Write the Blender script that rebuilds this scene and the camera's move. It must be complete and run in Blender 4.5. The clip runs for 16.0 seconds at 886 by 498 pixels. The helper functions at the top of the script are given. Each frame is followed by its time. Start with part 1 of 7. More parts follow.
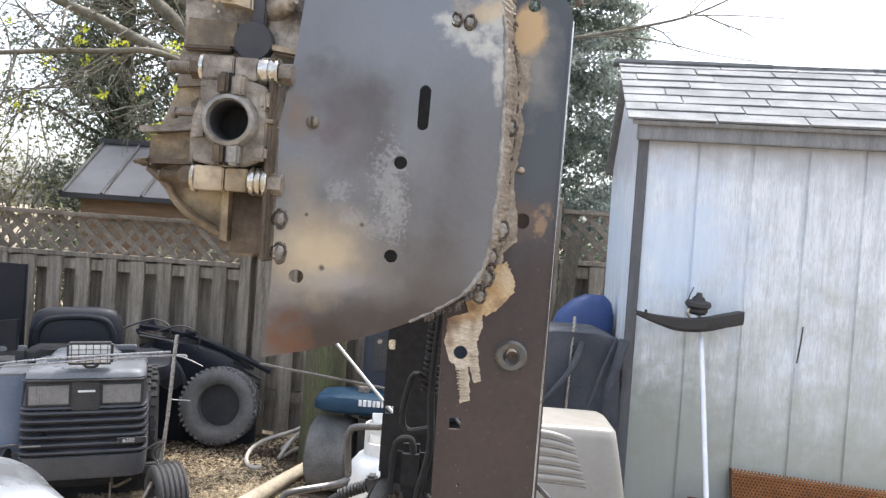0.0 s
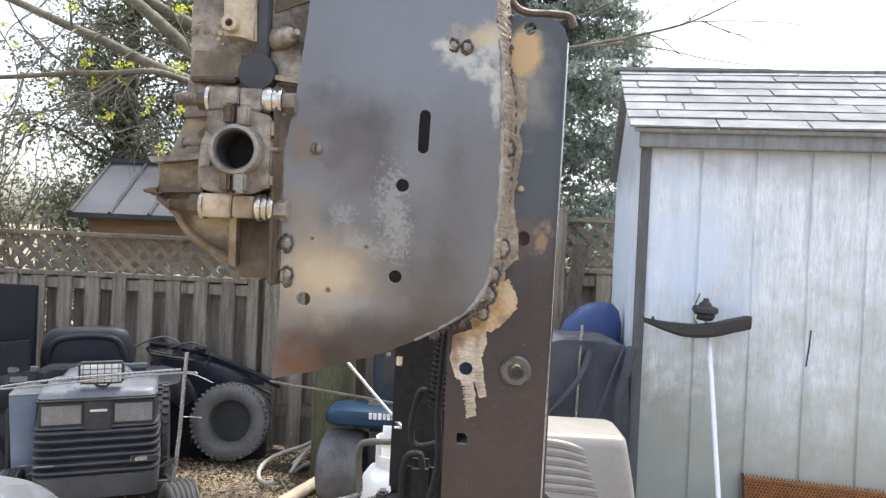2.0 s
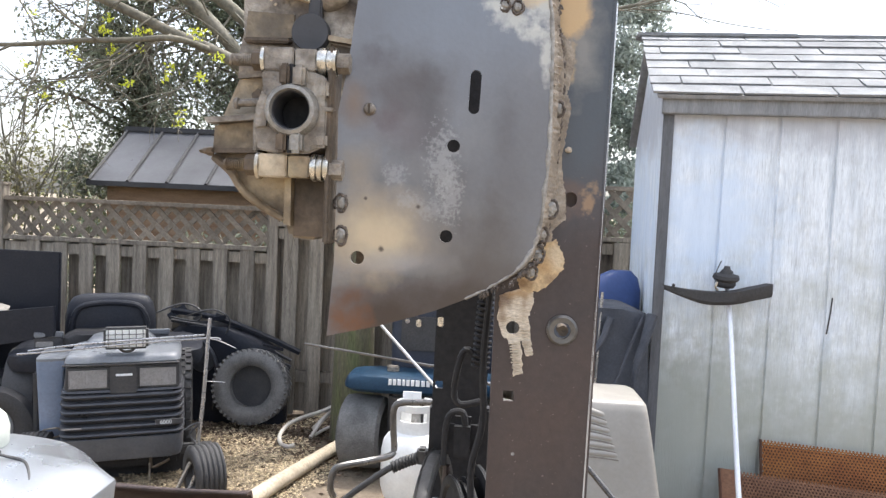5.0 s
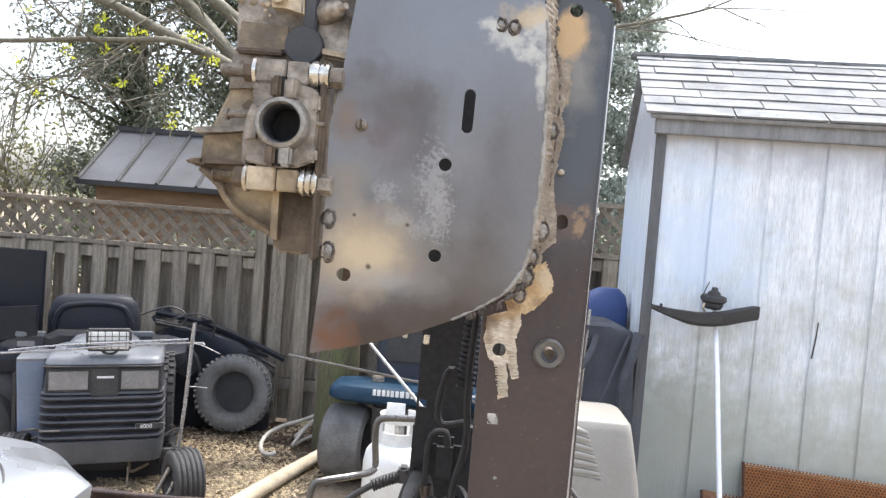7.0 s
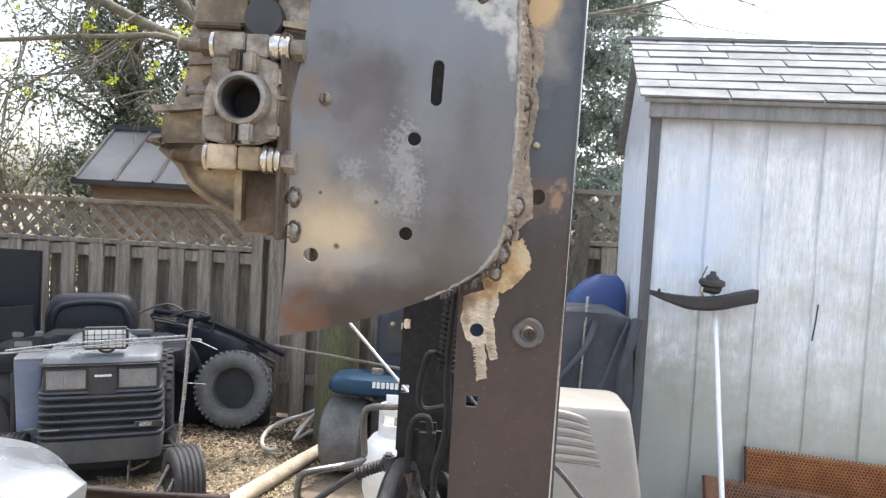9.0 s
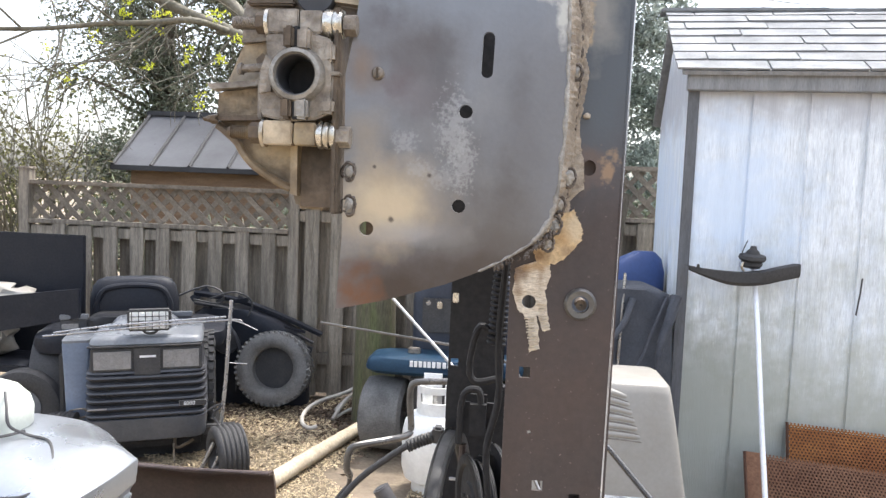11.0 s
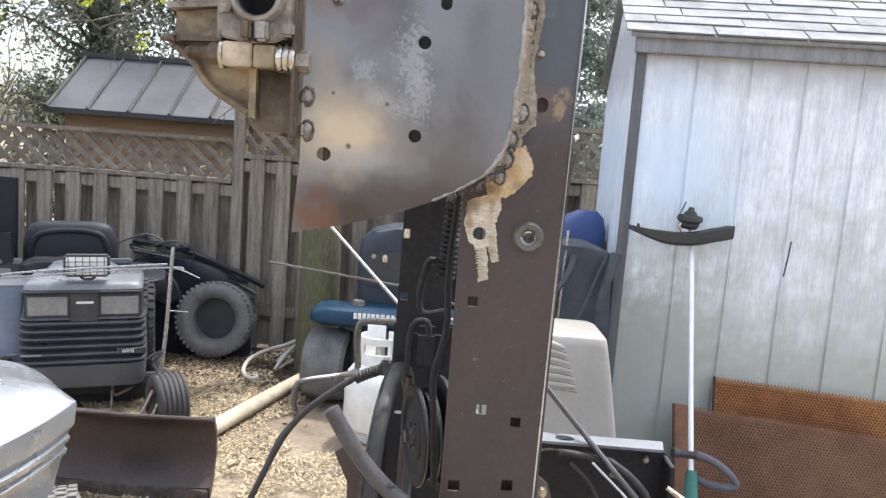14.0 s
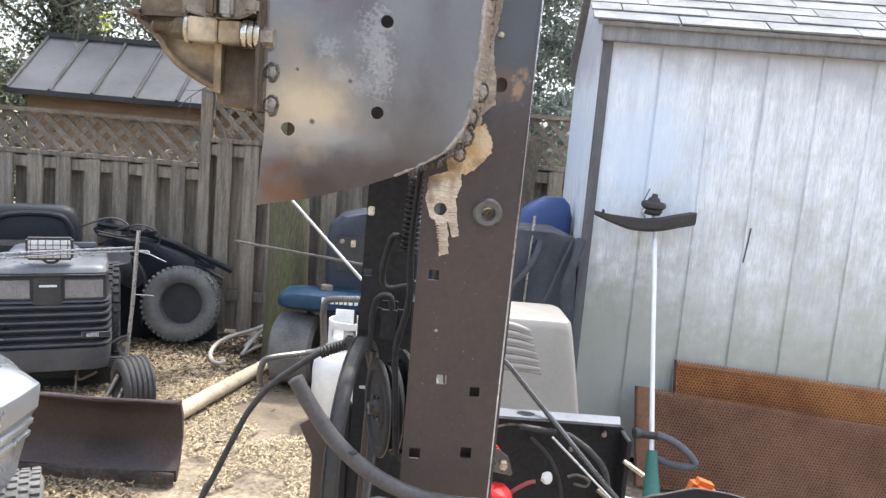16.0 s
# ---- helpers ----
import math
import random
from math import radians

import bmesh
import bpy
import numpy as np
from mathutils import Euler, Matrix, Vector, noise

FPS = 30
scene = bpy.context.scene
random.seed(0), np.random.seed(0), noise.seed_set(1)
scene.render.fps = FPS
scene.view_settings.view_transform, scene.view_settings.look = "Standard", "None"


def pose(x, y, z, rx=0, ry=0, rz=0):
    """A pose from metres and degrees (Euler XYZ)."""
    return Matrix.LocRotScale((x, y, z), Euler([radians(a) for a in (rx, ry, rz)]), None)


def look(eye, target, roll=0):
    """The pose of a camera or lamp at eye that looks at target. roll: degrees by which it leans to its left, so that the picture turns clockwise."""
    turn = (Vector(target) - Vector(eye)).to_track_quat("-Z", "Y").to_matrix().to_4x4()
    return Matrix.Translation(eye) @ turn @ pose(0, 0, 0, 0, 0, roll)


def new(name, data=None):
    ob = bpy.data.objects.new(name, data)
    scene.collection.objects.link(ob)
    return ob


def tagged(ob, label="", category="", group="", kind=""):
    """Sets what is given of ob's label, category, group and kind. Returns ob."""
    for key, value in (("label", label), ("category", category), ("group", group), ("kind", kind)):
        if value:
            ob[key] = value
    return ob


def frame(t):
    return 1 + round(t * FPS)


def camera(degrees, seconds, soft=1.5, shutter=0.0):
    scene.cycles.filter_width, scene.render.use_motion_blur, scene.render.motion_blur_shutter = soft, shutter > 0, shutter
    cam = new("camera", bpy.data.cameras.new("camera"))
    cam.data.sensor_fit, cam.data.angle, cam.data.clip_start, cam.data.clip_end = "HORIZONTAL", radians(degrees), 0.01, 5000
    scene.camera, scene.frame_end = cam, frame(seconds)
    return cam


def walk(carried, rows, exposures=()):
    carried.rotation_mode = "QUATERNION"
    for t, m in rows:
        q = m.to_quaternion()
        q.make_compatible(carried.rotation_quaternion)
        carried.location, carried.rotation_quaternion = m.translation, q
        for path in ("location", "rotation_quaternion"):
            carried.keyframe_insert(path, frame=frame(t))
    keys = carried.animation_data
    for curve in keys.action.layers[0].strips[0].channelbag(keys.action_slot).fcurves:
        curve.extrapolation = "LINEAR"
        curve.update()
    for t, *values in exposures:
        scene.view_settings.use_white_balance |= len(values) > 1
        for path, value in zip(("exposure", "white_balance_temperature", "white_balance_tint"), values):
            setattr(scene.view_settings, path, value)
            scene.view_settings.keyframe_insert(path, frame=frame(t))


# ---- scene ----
S = 0.78  # metres to one unit of the plan
cam = camera(61.3, 16.0, soft=1.4)
PATH = [
    (0, (-0.101, 0.119, 1.757), (-0.171, 2.117, 1.710), 3.9),
    (0.5, (-0.111, 0.109, 1.768), (-0.161, 2.108, 1.718), 4.9),
    (1, (-0.125, 0.086, 1.756), (-0.226, 2.083, 1.711), 4.9),
    (1.5, (-0.109, 0.094, 1.764), (-0.194, 2.092, 1.737), 3.1),
    (2, (-0.096, 0.098, 1.769), (-0.186, 2.097, 1.747), 2.5),
    (2.5, (-0.105, 0.104, 1.756), (-0.169, 2.102, 1.695), 3.0),
    (3, (-0.115, 0.106, 1.750), (-0.222, 2.101, 1.651), 3.1),
    (3.5, (-0.110, 0.103, 1.757), (-0.221, 2.098, 1.653), 2.1),
    (6, (-0.156, 0.077, 1.756), (-0.265, 2.071, 1.648), 3.2),
    (6.5, (-0.154, 0.094, 1.762), (-0.237, 2.089, 1.649), 3.8),
    (7, (-0.140, 0.096, 1.767), (-0.232, 2.093, 1.690), 4.5),
    (7.5, (-0.107, 0.114, 1.764), (-0.205, 2.110, 1.690), 3.6),
    (8, (-0.100, 0.129, 1.766), (-0.161, 2.127, 1.704), 3.7),
    (8.5, (-0.127, 0.120, 1.757), (-0.252, 2.115, 1.684), 4.7),
    (9, (-0.106, 0.126, 1.750), (-0.202, 2.122, 1.655), 3.2),
    (9.5, (-0.109, 0.128, 1.746), (-0.264, 2.117, 1.604), 2.7),
    (12, (-0.137, 0.099, 1.725), (-0.315, 2.085, 1.565), 2.2),
    (12.5, (-0.131, 0.092, 1.711), (-0.176, 2.081, 1.514), 3.7),
    (13, (-0.146, 0.094, 1.710), (-0.195, 2.081, 1.487), 3.9),
    (13.5, (-0.139, 0.092, 1.710), (-0.216, 2.077, 1.479), 3.9),
    (14, (-0.137, 0.087, 1.706), (-0.159, 2.071, 1.457), 4.3),
    (14.5, (-0.142, 0.067, 1.705), (-0.134, 2.050, 1.447), 4.5),
    (15, (-0.151, 0.059, 1.701), (-0.108, 2.042, 1.444), 5.2),
    (15.5, (-0.142, 0.059, 1.693), (-0.074, 2.032, 1.371), 4.6),
    (16, (-0.125, 0.055, 1.694), (-0.064, 2.035, 1.419), 4.9),
]
walk(cam, [(t, look(Vector(eye) * S, Vector(target) * S, roll)) for t, eye, target, roll in PATH], [(0.0, 1.21, 6310, 10), (3.5, 1.21, 6310, 10), (7.0, 1.41, 6330, 10), (8.5, 1.34, 6330, 10), (10.8, 1.38, 6330, 10), (12.0, 1.53, 6320, 10), (13.0, 1.36, 6280, 10), (14.0, 1.33, 6260, 10), (16.0, 1.35, 6260, 10)])

# ---- light: hazy bright sky, soft high sun from beyond the shed ----
world = bpy.data.worlds.new("sky")
scene.world = world
world.use_nodes = True
wn, wl = world.node_tree.nodes, world.node_tree.links
sky = wn.new("ShaderNodeTexSky")
sky.sky_type, sky.sun_disc = "NISHITA", False
sky.sun_elevation, sky.sun_rotation = radians(67), radians(37)
sky.dust_density, sky.air_density = 4.0, 1.0
haze = wn.new("ShaderNodeHueSaturation")
haze.inputs["Saturation"].default_value = 0.5
wl.new(sky.outputs[0], haze.inputs["Color"])
wl.new(haze.outputs[0], wn["Background"].inputs["Color"])
wn["Background"].inputs["Strength"].default_value = 0.21
sun = new("sun", bpy.data.lights.new("sun", "SUN"))
sun.data.energy, sun.data.angle, sun.data.color = 2.2, radians(3), (1.0, 0.95, 0.87)
sun.matrix_world = look((2.0, 2.6, 8.0), (0, 0, 0))


# ---- materials ----
def tree_of(m):
    return m.node_tree.nodes, m.node_tree.links


def mix_in(m, a, b, fac, mode="MIX"):
    n, l = tree_of(m)
    x = n.new("ShaderNodeMix")
    x.data_type, x.blend_type = "RGBA", mode
    for sock, v in ((x.inputs["Factor"], fac), (x.inputs[6], a), (x.inputs[7], b)):
        if isinstance(v, bpy.types.NodeSocket):
            l.new(v, sock)
        elif isinstance(v, (tuple, list)):
            sock.default_value = (*v, 1)
        else:
            sock.default_value = v
    return x.outputs[2]


def noise_of(m, scale, detail=4.0, stretch=(1, 1, 1), rough=0.6):
    n, l = tree_of(m)
    tc, mp, tx = n.new("ShaderNodeTexCoord"), n.new("ShaderNodeMapping"), n.new("ShaderNodeTexNoise")
    mp.inputs["Scale"].default_value = stretch
    l.new(tc.outputs["Object"], mp.inputs[0])
    l.new(mp.outputs[0], tx.inputs["Vector"])
    tx.inputs["Scale"].default_value, tx.inputs["Detail"].default_value = scale, detail
    tx.inputs["Roughness"].default_value = rough
    return tx.outputs["Fac"]


def ranged(m, v, a, b, c=0.0, d=1.0):
    n, l = tree_of(m)
    r = n.new("ShaderNodeMapRange")
    for i, x in enumerate((a, b, c, d)):
        r.inputs[i + 1].default_value = x
    l.new(v, r.inputs[0])
    return r.outputs[0]


def mat(name, base, other=None, rough=0.6, metal=0.0, large=4.0, fine=90.0, grain=0.3, bump=0.25, stretch=(1, 1, 1), piece=0.0, island=0.0, gloss_var=0.15):
    """Two-scale surface: large stains between two colours, fine grain in value, roughness and relief."""
    m = bpy.data.materials.new(name)
    m.use_nodes = True
    n, l = tree_of(m)
    bs = n["Principled BSDF"]
    other = other or tuple(c * 0.6 for c in base)
    a, b = noise_of(m, large, 5.0, stretch), noise_of(m, fine, 3.0, stretch)
    col = mix_in(m, base, other, ranged(m, a, 0.38, 0.66))
    v = n.new("ShaderNodeHueSaturation")
    l.new(col, v.inputs["Color"])
    val = ranged(m, b, 0.25, 0.75, 1 - grain, 1 + grain)
    if piece or island:
        info = n.new("ShaderNodeObjectInfo") if piece else n.new("ShaderNodeNewGeometry")
        pv = ranged(m, info.outputs["Random"] if piece else info.outputs["Random Per Island"], 0, 1, 1 - (piece or island), 1 + (piece or island))
        mul = n.new("ShaderNodeMath")
        mul.operation = "MULTIPLY"
        l.new(val, mul.inputs[0])
        l.new(pv, mul.inputs[1])
        val = mul.outputs[0]
    l.new(val, v.inputs["Value"])
    l.new(v.outputs[0], bs.inputs["Base Color"])
    l.new(ranged(m, a, 0.3, 0.7, max(0.03, rough - gloss_var), min(1, rough + gloss_var)), bs.inputs["Roughness"])
    bs.inputs["Metallic"].default_value = metal
    if bump:
        bp = n.new("ShaderNodeBump")
        bp.inputs["Strength"].default_value, bp.inputs["Distance"].default_value = bump, 0.004
        l.new(b, bp.inputs["Height"])
        l.new(bp.outputs[0], bs.inputs["Normal"])
    return m


def blot(m, centre, radii, colour, edge=(1.0, 0.55), wobble=0.5, scale=30.0, strength=1.0):
    """A stain, heat mark or other tone with a shape of its own: an uneven patch about a place on the thing (plan
    units).
    """
    n, l = tree_of(m)
    bs = n["Principled BSDF"]
    old = bs.inputs["Base Color"].links[0].from_socket
    tc, mp, ln = n.new("ShaderNodeTexCoord"), n.new("ShaderNodeMapping"), n.new("ShaderNodeVectorMath")
    inv = [1 / (r * S) for r in radii]
    mp.inputs["Scale"].default_value = inv
    mp.inputs["Location"].default_value = [-c * S * i for c, i in zip(centre, inv)]
    ln.operation = "LENGTH"
    l.new(tc.outputs["Object"], mp.inputs[0])
    l.new(mp.outputs[0], ln.inputs[0])
    add = n.new("ShaderNodeMath")
    add.operation = "ADD"
    l.new(ln.outputs["Value"], add.inputs[0])
    l.new(ranged(m, noise_of(m, scale, 6.0), 0.25, 0.75, -wobble, wobble), add.inputs[1])
    fac = ranged(m, add.outputs[0], edge[0], edge[1], 0.0, strength)
    l.new(mix_in(m, old, colour, fac), bs.inputs["Base Color"])


M = {}
M["chips"] = mat("wood_chip_ground", (0.265, 0.213, 0.147), (0.14, 0.112, 0.08), 0.95, large=3.2, fine=45, grain=0.65, bump=1.0)
M["chip"] = mat("wood_chip", (0.50, 0.41, 0.27), (0.28, 0.22, 0.14), 0.9, large=1.0, fine=80, island=0.5)
M["fence"] = mat("grey_weathered_wood", (0.31, 0.268, 0.215), (0.165, 0.142, 0.115), 0.9, large=7, fine=60, grain=0.38, bump=0.5, stretch=(6, 6, 0.5), piece=0.22)
M["lattice"] = mat("grey_lattice_wood", (0.225, 0.19, 0.15), (0.15, 0.125, 0.098), 0.9, large=5, fine=70, piece=0.2)
M["bark"] = mat("bark", (0.13, 0.105, 0.08), (0.07, 0.065, 0.045), 0.95, large=6, fine=40, grain=0.4, bump=1.0, stretch=(3, 3, 0.6))
M["moss"] = mat("mossy_bark", (0.11, 0.093, 0.062), (0.11, 0.118, 0.055), 0.95, large=5, fine=40, grain=0.4, bump=1.0, stretch=(3, 3, 0.5))
M["limb"] = mat("grey_limb", (0.165, 0.15, 0.115), (0.10, 0.092, 0.068), 0.9, large=5, fine=50, grain=0.35, bump=0.7)
M["leaf"] = mat("dark_evergreen_leaf", (0.15, 0.175, 0.115), (0.21, 0.215, 0.155), 0.4, large=1.5, fine=20, bump=0, island=0.5)
M["needle"] = mat("spruce_needle", (0.37, 0.41, 0.365), (0.23, 0.27, 0.235), 0.7, large=2, fine=20, bump=0, island=0.4)
M["pale"] = mat("pale_shrub_leaf", (0.20, 0.21, 0.09), (0.14, 0.12, 0.07), 0.7, large=2, fine=20, bump=0, island=0.5)
M["bloom"] = mat("yellow_green_blossom", (0.60, 0.62, 0.06), (0.45, 0.52, 0.05), 0.7, large=6, fine=40, bump=0, island=0.2)
M["siding"] = mat("weathered_pale_paint", (0.80, 0.84, 0.88), (0.60, 0.65, 0.70), 0.75, large=5, fine=45, grain=0.18, bump=0.5, stretch=(7, 7, 0.6))
_m = M["siding"]
_n, _l = tree_of(_m)
_b = _n["Principled BSDF"].inputs["Base Color"]
_l.new(mix_in(_m, _b.links[0].from_socket, (0.90, 0.92, 0.93), ranged(_m, noise_of(_m, 16.0, 6.0, (3.0, 3.0, 0.35), 0.75), 0.60, 0.66, 0.0, 0.75)), _b)
_l.new(mix_in(_m, _b.links[0].from_socket, (0.30, 0.32, 0.33), ranged(_m, noise_of(_m, 23.0, 6.0, (4.0, 4.0, 0.25), 0.75), 0.63, 0.72, 0.0, 0.35)), _b)
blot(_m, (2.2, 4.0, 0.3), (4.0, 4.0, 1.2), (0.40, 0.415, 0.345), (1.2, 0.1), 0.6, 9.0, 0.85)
blot(_m, (0.95, 4.1, 0.80), (0.28, 1.0, 0.32), (0.30, 0.29, 0.25), (1.1, 0.3), 0.7, 14.0, 0.6)
M["corner"] = mat("dark_grey_corner_paint", (0.125, 0.128, 0.138), (0.092, 0.095, 0.102), 0.7, large=6, fine=60, grain=0.2, stretch=(5, 5, 0.7))
M["trim"] = mat("grey_trim_paint", (0.26, 0.265, 0.275), (0.20, 0.203, 0.21), 0.7, large=6, fine=60, grain=0.2, stretch=(5, 5, 0.7))
M["shingle"] = mat("grey_asphalt_shingle", (0.24, 0.247, 0.252), (0.165, 0.17, 0.175), 0.95, large=5, fine=250, grain=0.35, bump=0.6, piece=0.12)
M["metalroof"] = mat("grey_standing_seam", (0.095, 0.095, 0.10), (0.06, 0.061, 0.066), 0.42, 0.0, large=2, fine=40, grain=0.1, bump=0.05)
M["roofdark"] = mat("dark_roof_flashing", (0.05, 0.05, 0.054), (0.035, 0.035, 0.038), 0.5, large=3, fine=60, grain=0.15, bump=0.05)
M["tanwall"] = mat("brown_cladding", (0.21, 0.135, 0.08), (0.16, 0.10, 0.06), 0.8, large=3, fine=50, stretch=(1, 1, 8))
M["plate"] = mat("bare_steel_plate", (0.192, 0.193, 0.204), (0.145, 0.138, 0.137), 0.42, 0.6, large=3.5, fine=210, grain=0.05, bump=0.04, gloss_var=0.07)
M["rail"] = mat("dark_painted_steel", (0.062, 0.042, 0.037), (0.046, 0.036, 0.034), 0.5, 0.0, large=6, fine=160, grain=0.12, bump=0.08)
M["weld"] = mat("burnt_weld_metal", (0.45, 0.38, 0.29), (0.13, 0.105, 0.08), 0.55, 0.25, large=80, fine=300, grain=0.4, bump=0.8)
M["seam"] = mat("tan_weld_scale", (0.37, 0.315, 0.25), (0.22, 0.18, 0.14), 0.6, 0.2, large=45, fine=240, grain=0.22, bump=0.6)
M["lip"] = mat("ground_plate_edge", (0.32, 0.30, 0.27), (0.18, 0.165, 0.145), 0.42, 0.4, large=50, fine=260, grain=0.25, bump=0.4)
M["pitted"] = mat("pitted_pale_metal", (0.60, 0.58, 0.52), (0.40, 0.35, 0.27), 0.5, 0.4, large=70, fine=260, grain=0.35, bump=0.5)
M["weldd"] = mat("dark_weld_metal", (0.14, 0.115, 0.096), (0.065, 0.053, 0.046), 0.4, 0.6, large=90, fine=300, grain=0.5, bump=0.8)
M["cast"] = mat("oily_cast_aluminium", (0.38, 0.295, 0.19), (0.105, 0.078, 0.052), 0.5, 0.25, large=15, fine=140, grain=0.3, bump=0.45)
M["castg"] = mat("worn_grey_casting", (0.37, 0.325, 0.27), (0.11, 0.09, 0.073), 0.48, 0.35, large=24, fine=160, grain=0.3, bump=0.5)
# dark casting: grime, and also painted shade of recesses and left jaws
M["castd"] = mat("dirt_and_shade_casting", (0.13, 0.095, 0.065), (0.07, 0.055, 0.04), 0.65, 0.2, large=20, fine=140, grain=0.3, bump=0.4)
M["zinc"] = mat("zinc_plated_steel", (0.62, 0.60, 0.55), (0.42, 0.36, 0.27), 0.3, 0.9, large=60, fine=300, grain=0.2, bump=0.1)
M["plug"] = mat("matt_slate_plug", (0.055, 0.056, 0.062), (0.04, 0.04, 0.043), 0.6, large=20, fine=160, grain=0.15, bump=0.1)
M["spacer"] = mat("tan_scraped_casting", (0.50, 0.41, 0.29), (0.27, 0.205, 0.135), 0.5, 0.2, large=22, fine=140, grain=0.25, bump=0.35)
M["loopgrey"] = mat("faded_slate_rubber", (0.10, 0.105, 0.125), (0.07, 0.073, 0.085), 0.6, large=12, fine=120, grain=0.2, bump=0.15)
M["black"] = mat("black_painted_steel", (0.034, 0.034, 0.037), (0.055, 0.052, 0.05), 0.5, large=12, fine=120, grain=0.3, bump=0.15)
M["rubber"] = mat("dark_rubber", (0.033, 0.032, 0.033), (0.052, 0.05, 0.049), 0.75, large=8, fine=120, grain=0.3, bump=0.3)
M["tyre"] = mat("dusty_tyre_rubber", (0.175, 0.171, 0.165), (0.11, 0.108, 0.103), 0.85, large=8, fine=120, grain=0.25, bump=0.3)
M["hose"] = mat("grey_rubber_hose", (0.075, 0.07, 0.072), (0.05, 0.047, 0.047), 0.6, large=20, fine=200, grain=0.2, bump=0.2)
M["chrome"] = mat("bright_steel_tube", (0.42, 0.42, 0.43), (0.25, 0.24, 0.23), 0.3, 0.9, large=15, fine=120, grain=0.15, bump=0.05)
M["steel"] = mat("scuffed_steel_tube", (0.44, 0.44, 0.455), (0.29, 0.285, 0.28), 0.28, 0.65, large=18, fine=150, grain=0.2, bump=0.05)
M["dull"] = mat("dull_grey_steel", (0.15, 0.145, 0.14), (0.09, 0.085, 0.08), 0.35, 0.6, large=20, fine=160, grain=0.25, bump=0.1)
M["tube"] = mat("zinc_grey_tube", (0.60, 0.61, 0.63), (0.45, 0.45, 0.46), 0.35, 0.45, large=20, fine=160, grain=0.15, bump=0.05)
M["alu"] = mat("satin_aluminium_tube", (0.80, 0.81, 0.84), (0.70, 0.71, 0.74), 0.4, 0.35, large=15, fine=120, grain=0.08, bump=0.03)
M["rust"] = mat("rusty_perforated_steel", (0.34, 0.145, 0.042), (0.22, 0.085, 0.032), 0.85, large=5, fine=120, grain=0.3, bump=0.4)
M["rustd"] = mat("brown_rusted_steel", (0.10, 0.045, 0.026), (0.065, 0.033, 0.022), 0.85, large=5, fine=120, grain=0.3, bump=0.4)
M["rustl"] = mat("weathered_brown_perforated_steel", (0.205, 0.105, 0.058), (0.15, 0.074, 0.044), 0.85, large=5, fine=120, grain=0.3, bump=0.4)
M["pitch"] = mat("matt_black_steel", (0.020, 0.020, 0.022), (0.031, 0.030, 0.031), 0.6, large=12, fine=120, grain=0.3, bump=0.15)
M["ring"] = mat("dusty_black_rim", (0.034, 0.032, 0.03), (0.02, 0.019, 0.019), 0.6, large=14, fine=120, grain=0.3, bump=0.2)
M["glossrod"] = mat("glossy_black_rod", (0.10, 0.10, 0.10), (0.06, 0.055, 0.05), 0.2, 0.7, large=20, fine=160, grain=0.2, bump=0.05)
M["redlead"] = mat("faded_red_lead", (0.30, 0.07, 0.07), (0.22, 0.06, 0.06), 0.5, large=20, fine=90, grain=0.1)
# darker beige holding the shade under the hood louvres
M["slot"] = mat("shaded_beige_recess", (0.19, 0.17, 0.145), (0.13, 0.115, 0.1), 0.7, large=20, fine=90, grain=0.2)
M["scuff"] = mat("scuffed_blade_steel", (0.12, 0.108, 0.105), (0.05, 0.038, 0.036), 0.55, 0.2, large=16, fine=120, grain=0.35, bump=0.3)
M["blade"] = mat("rust_brown_blade", (0.034, 0.025, 0.024), (0.066, 0.043, 0.037), 0.5, large=4, fine=80, grain=0.3, bump=0.3)
M["grille"] = mat("charcoal_plastic", (0.034, 0.035, 0.041), (0.055, 0.055, 0.062), 0.38, large=6, fine=90, grain=0.2, bump=0.1)
M["hoodtop"] = mat("dusty_grey_hood_paint", (0.17, 0.18, 0.195), (0.12, 0.127, 0.14), 0.36, large=6, fine=80, grain=0.15, bump=0.05)
M["bluegrey"] = mat("blue_grey_paint", (0.18, 0.22, 0.30), (0.135, 0.17, 0.235), 0.45, large=5, fine=80, grain=0.12, bump=0.05)
M["navy"] = mat("navy_paint", (0.010, 0.030, 0.060), (0.016, 0.04, 0.068), 0.42, large=5, fine=80, grain=0.2, bump=0.05)
M["navyd"] = mat("dark_navy_plastic", (0.022, 0.028, 0.045), (0.035, 0.04, 0.055), 0.5, large=5, fine=80, grain=0.2, bump=0.1)
M["lens"] = mat("ribbed_lamp_lens", (0.30, 0.285, 0.275), (0.20, 0.19, 0.185), 0.25, large=20, fine=150, grain=0.2, bump=0.2)
M["silver"] = mat("silver_hood_paint", (0.42, 0.44, 0.47), (0.36, 0.38, 0.41), 0.3, 0.75, large=3, fine=90, grain=0.04, bump=0.02)
M["white"] = mat("white_enamel", (0.78, 0.78, 0.76), (0.66, 0.65, 0.62), 0.4, large=6, fine=80, grain=0.06, bump=0.05)
M["beige"] = mat("beige_hood_paint", (0.285, 0.268, 0.24), (0.235, 0.218, 0.19), 0.45, large=3, fine=80, grain=0.06, bump=0.03)
M["oldpipe"] = mat("weathered_white_pipe", (0.50, 0.47, 0.42), (0.36, 0.33, 0.285), 0.5, large=9, fine=90, grain=0.12, bump=0.1)
M["canpale"] = mat("pale_translucent_plastic", (0.52, 0.55, 0.50), (0.44, 0.46, 0.41), 0.45, large=6, fine=80, grain=0.08, bump=0.05)
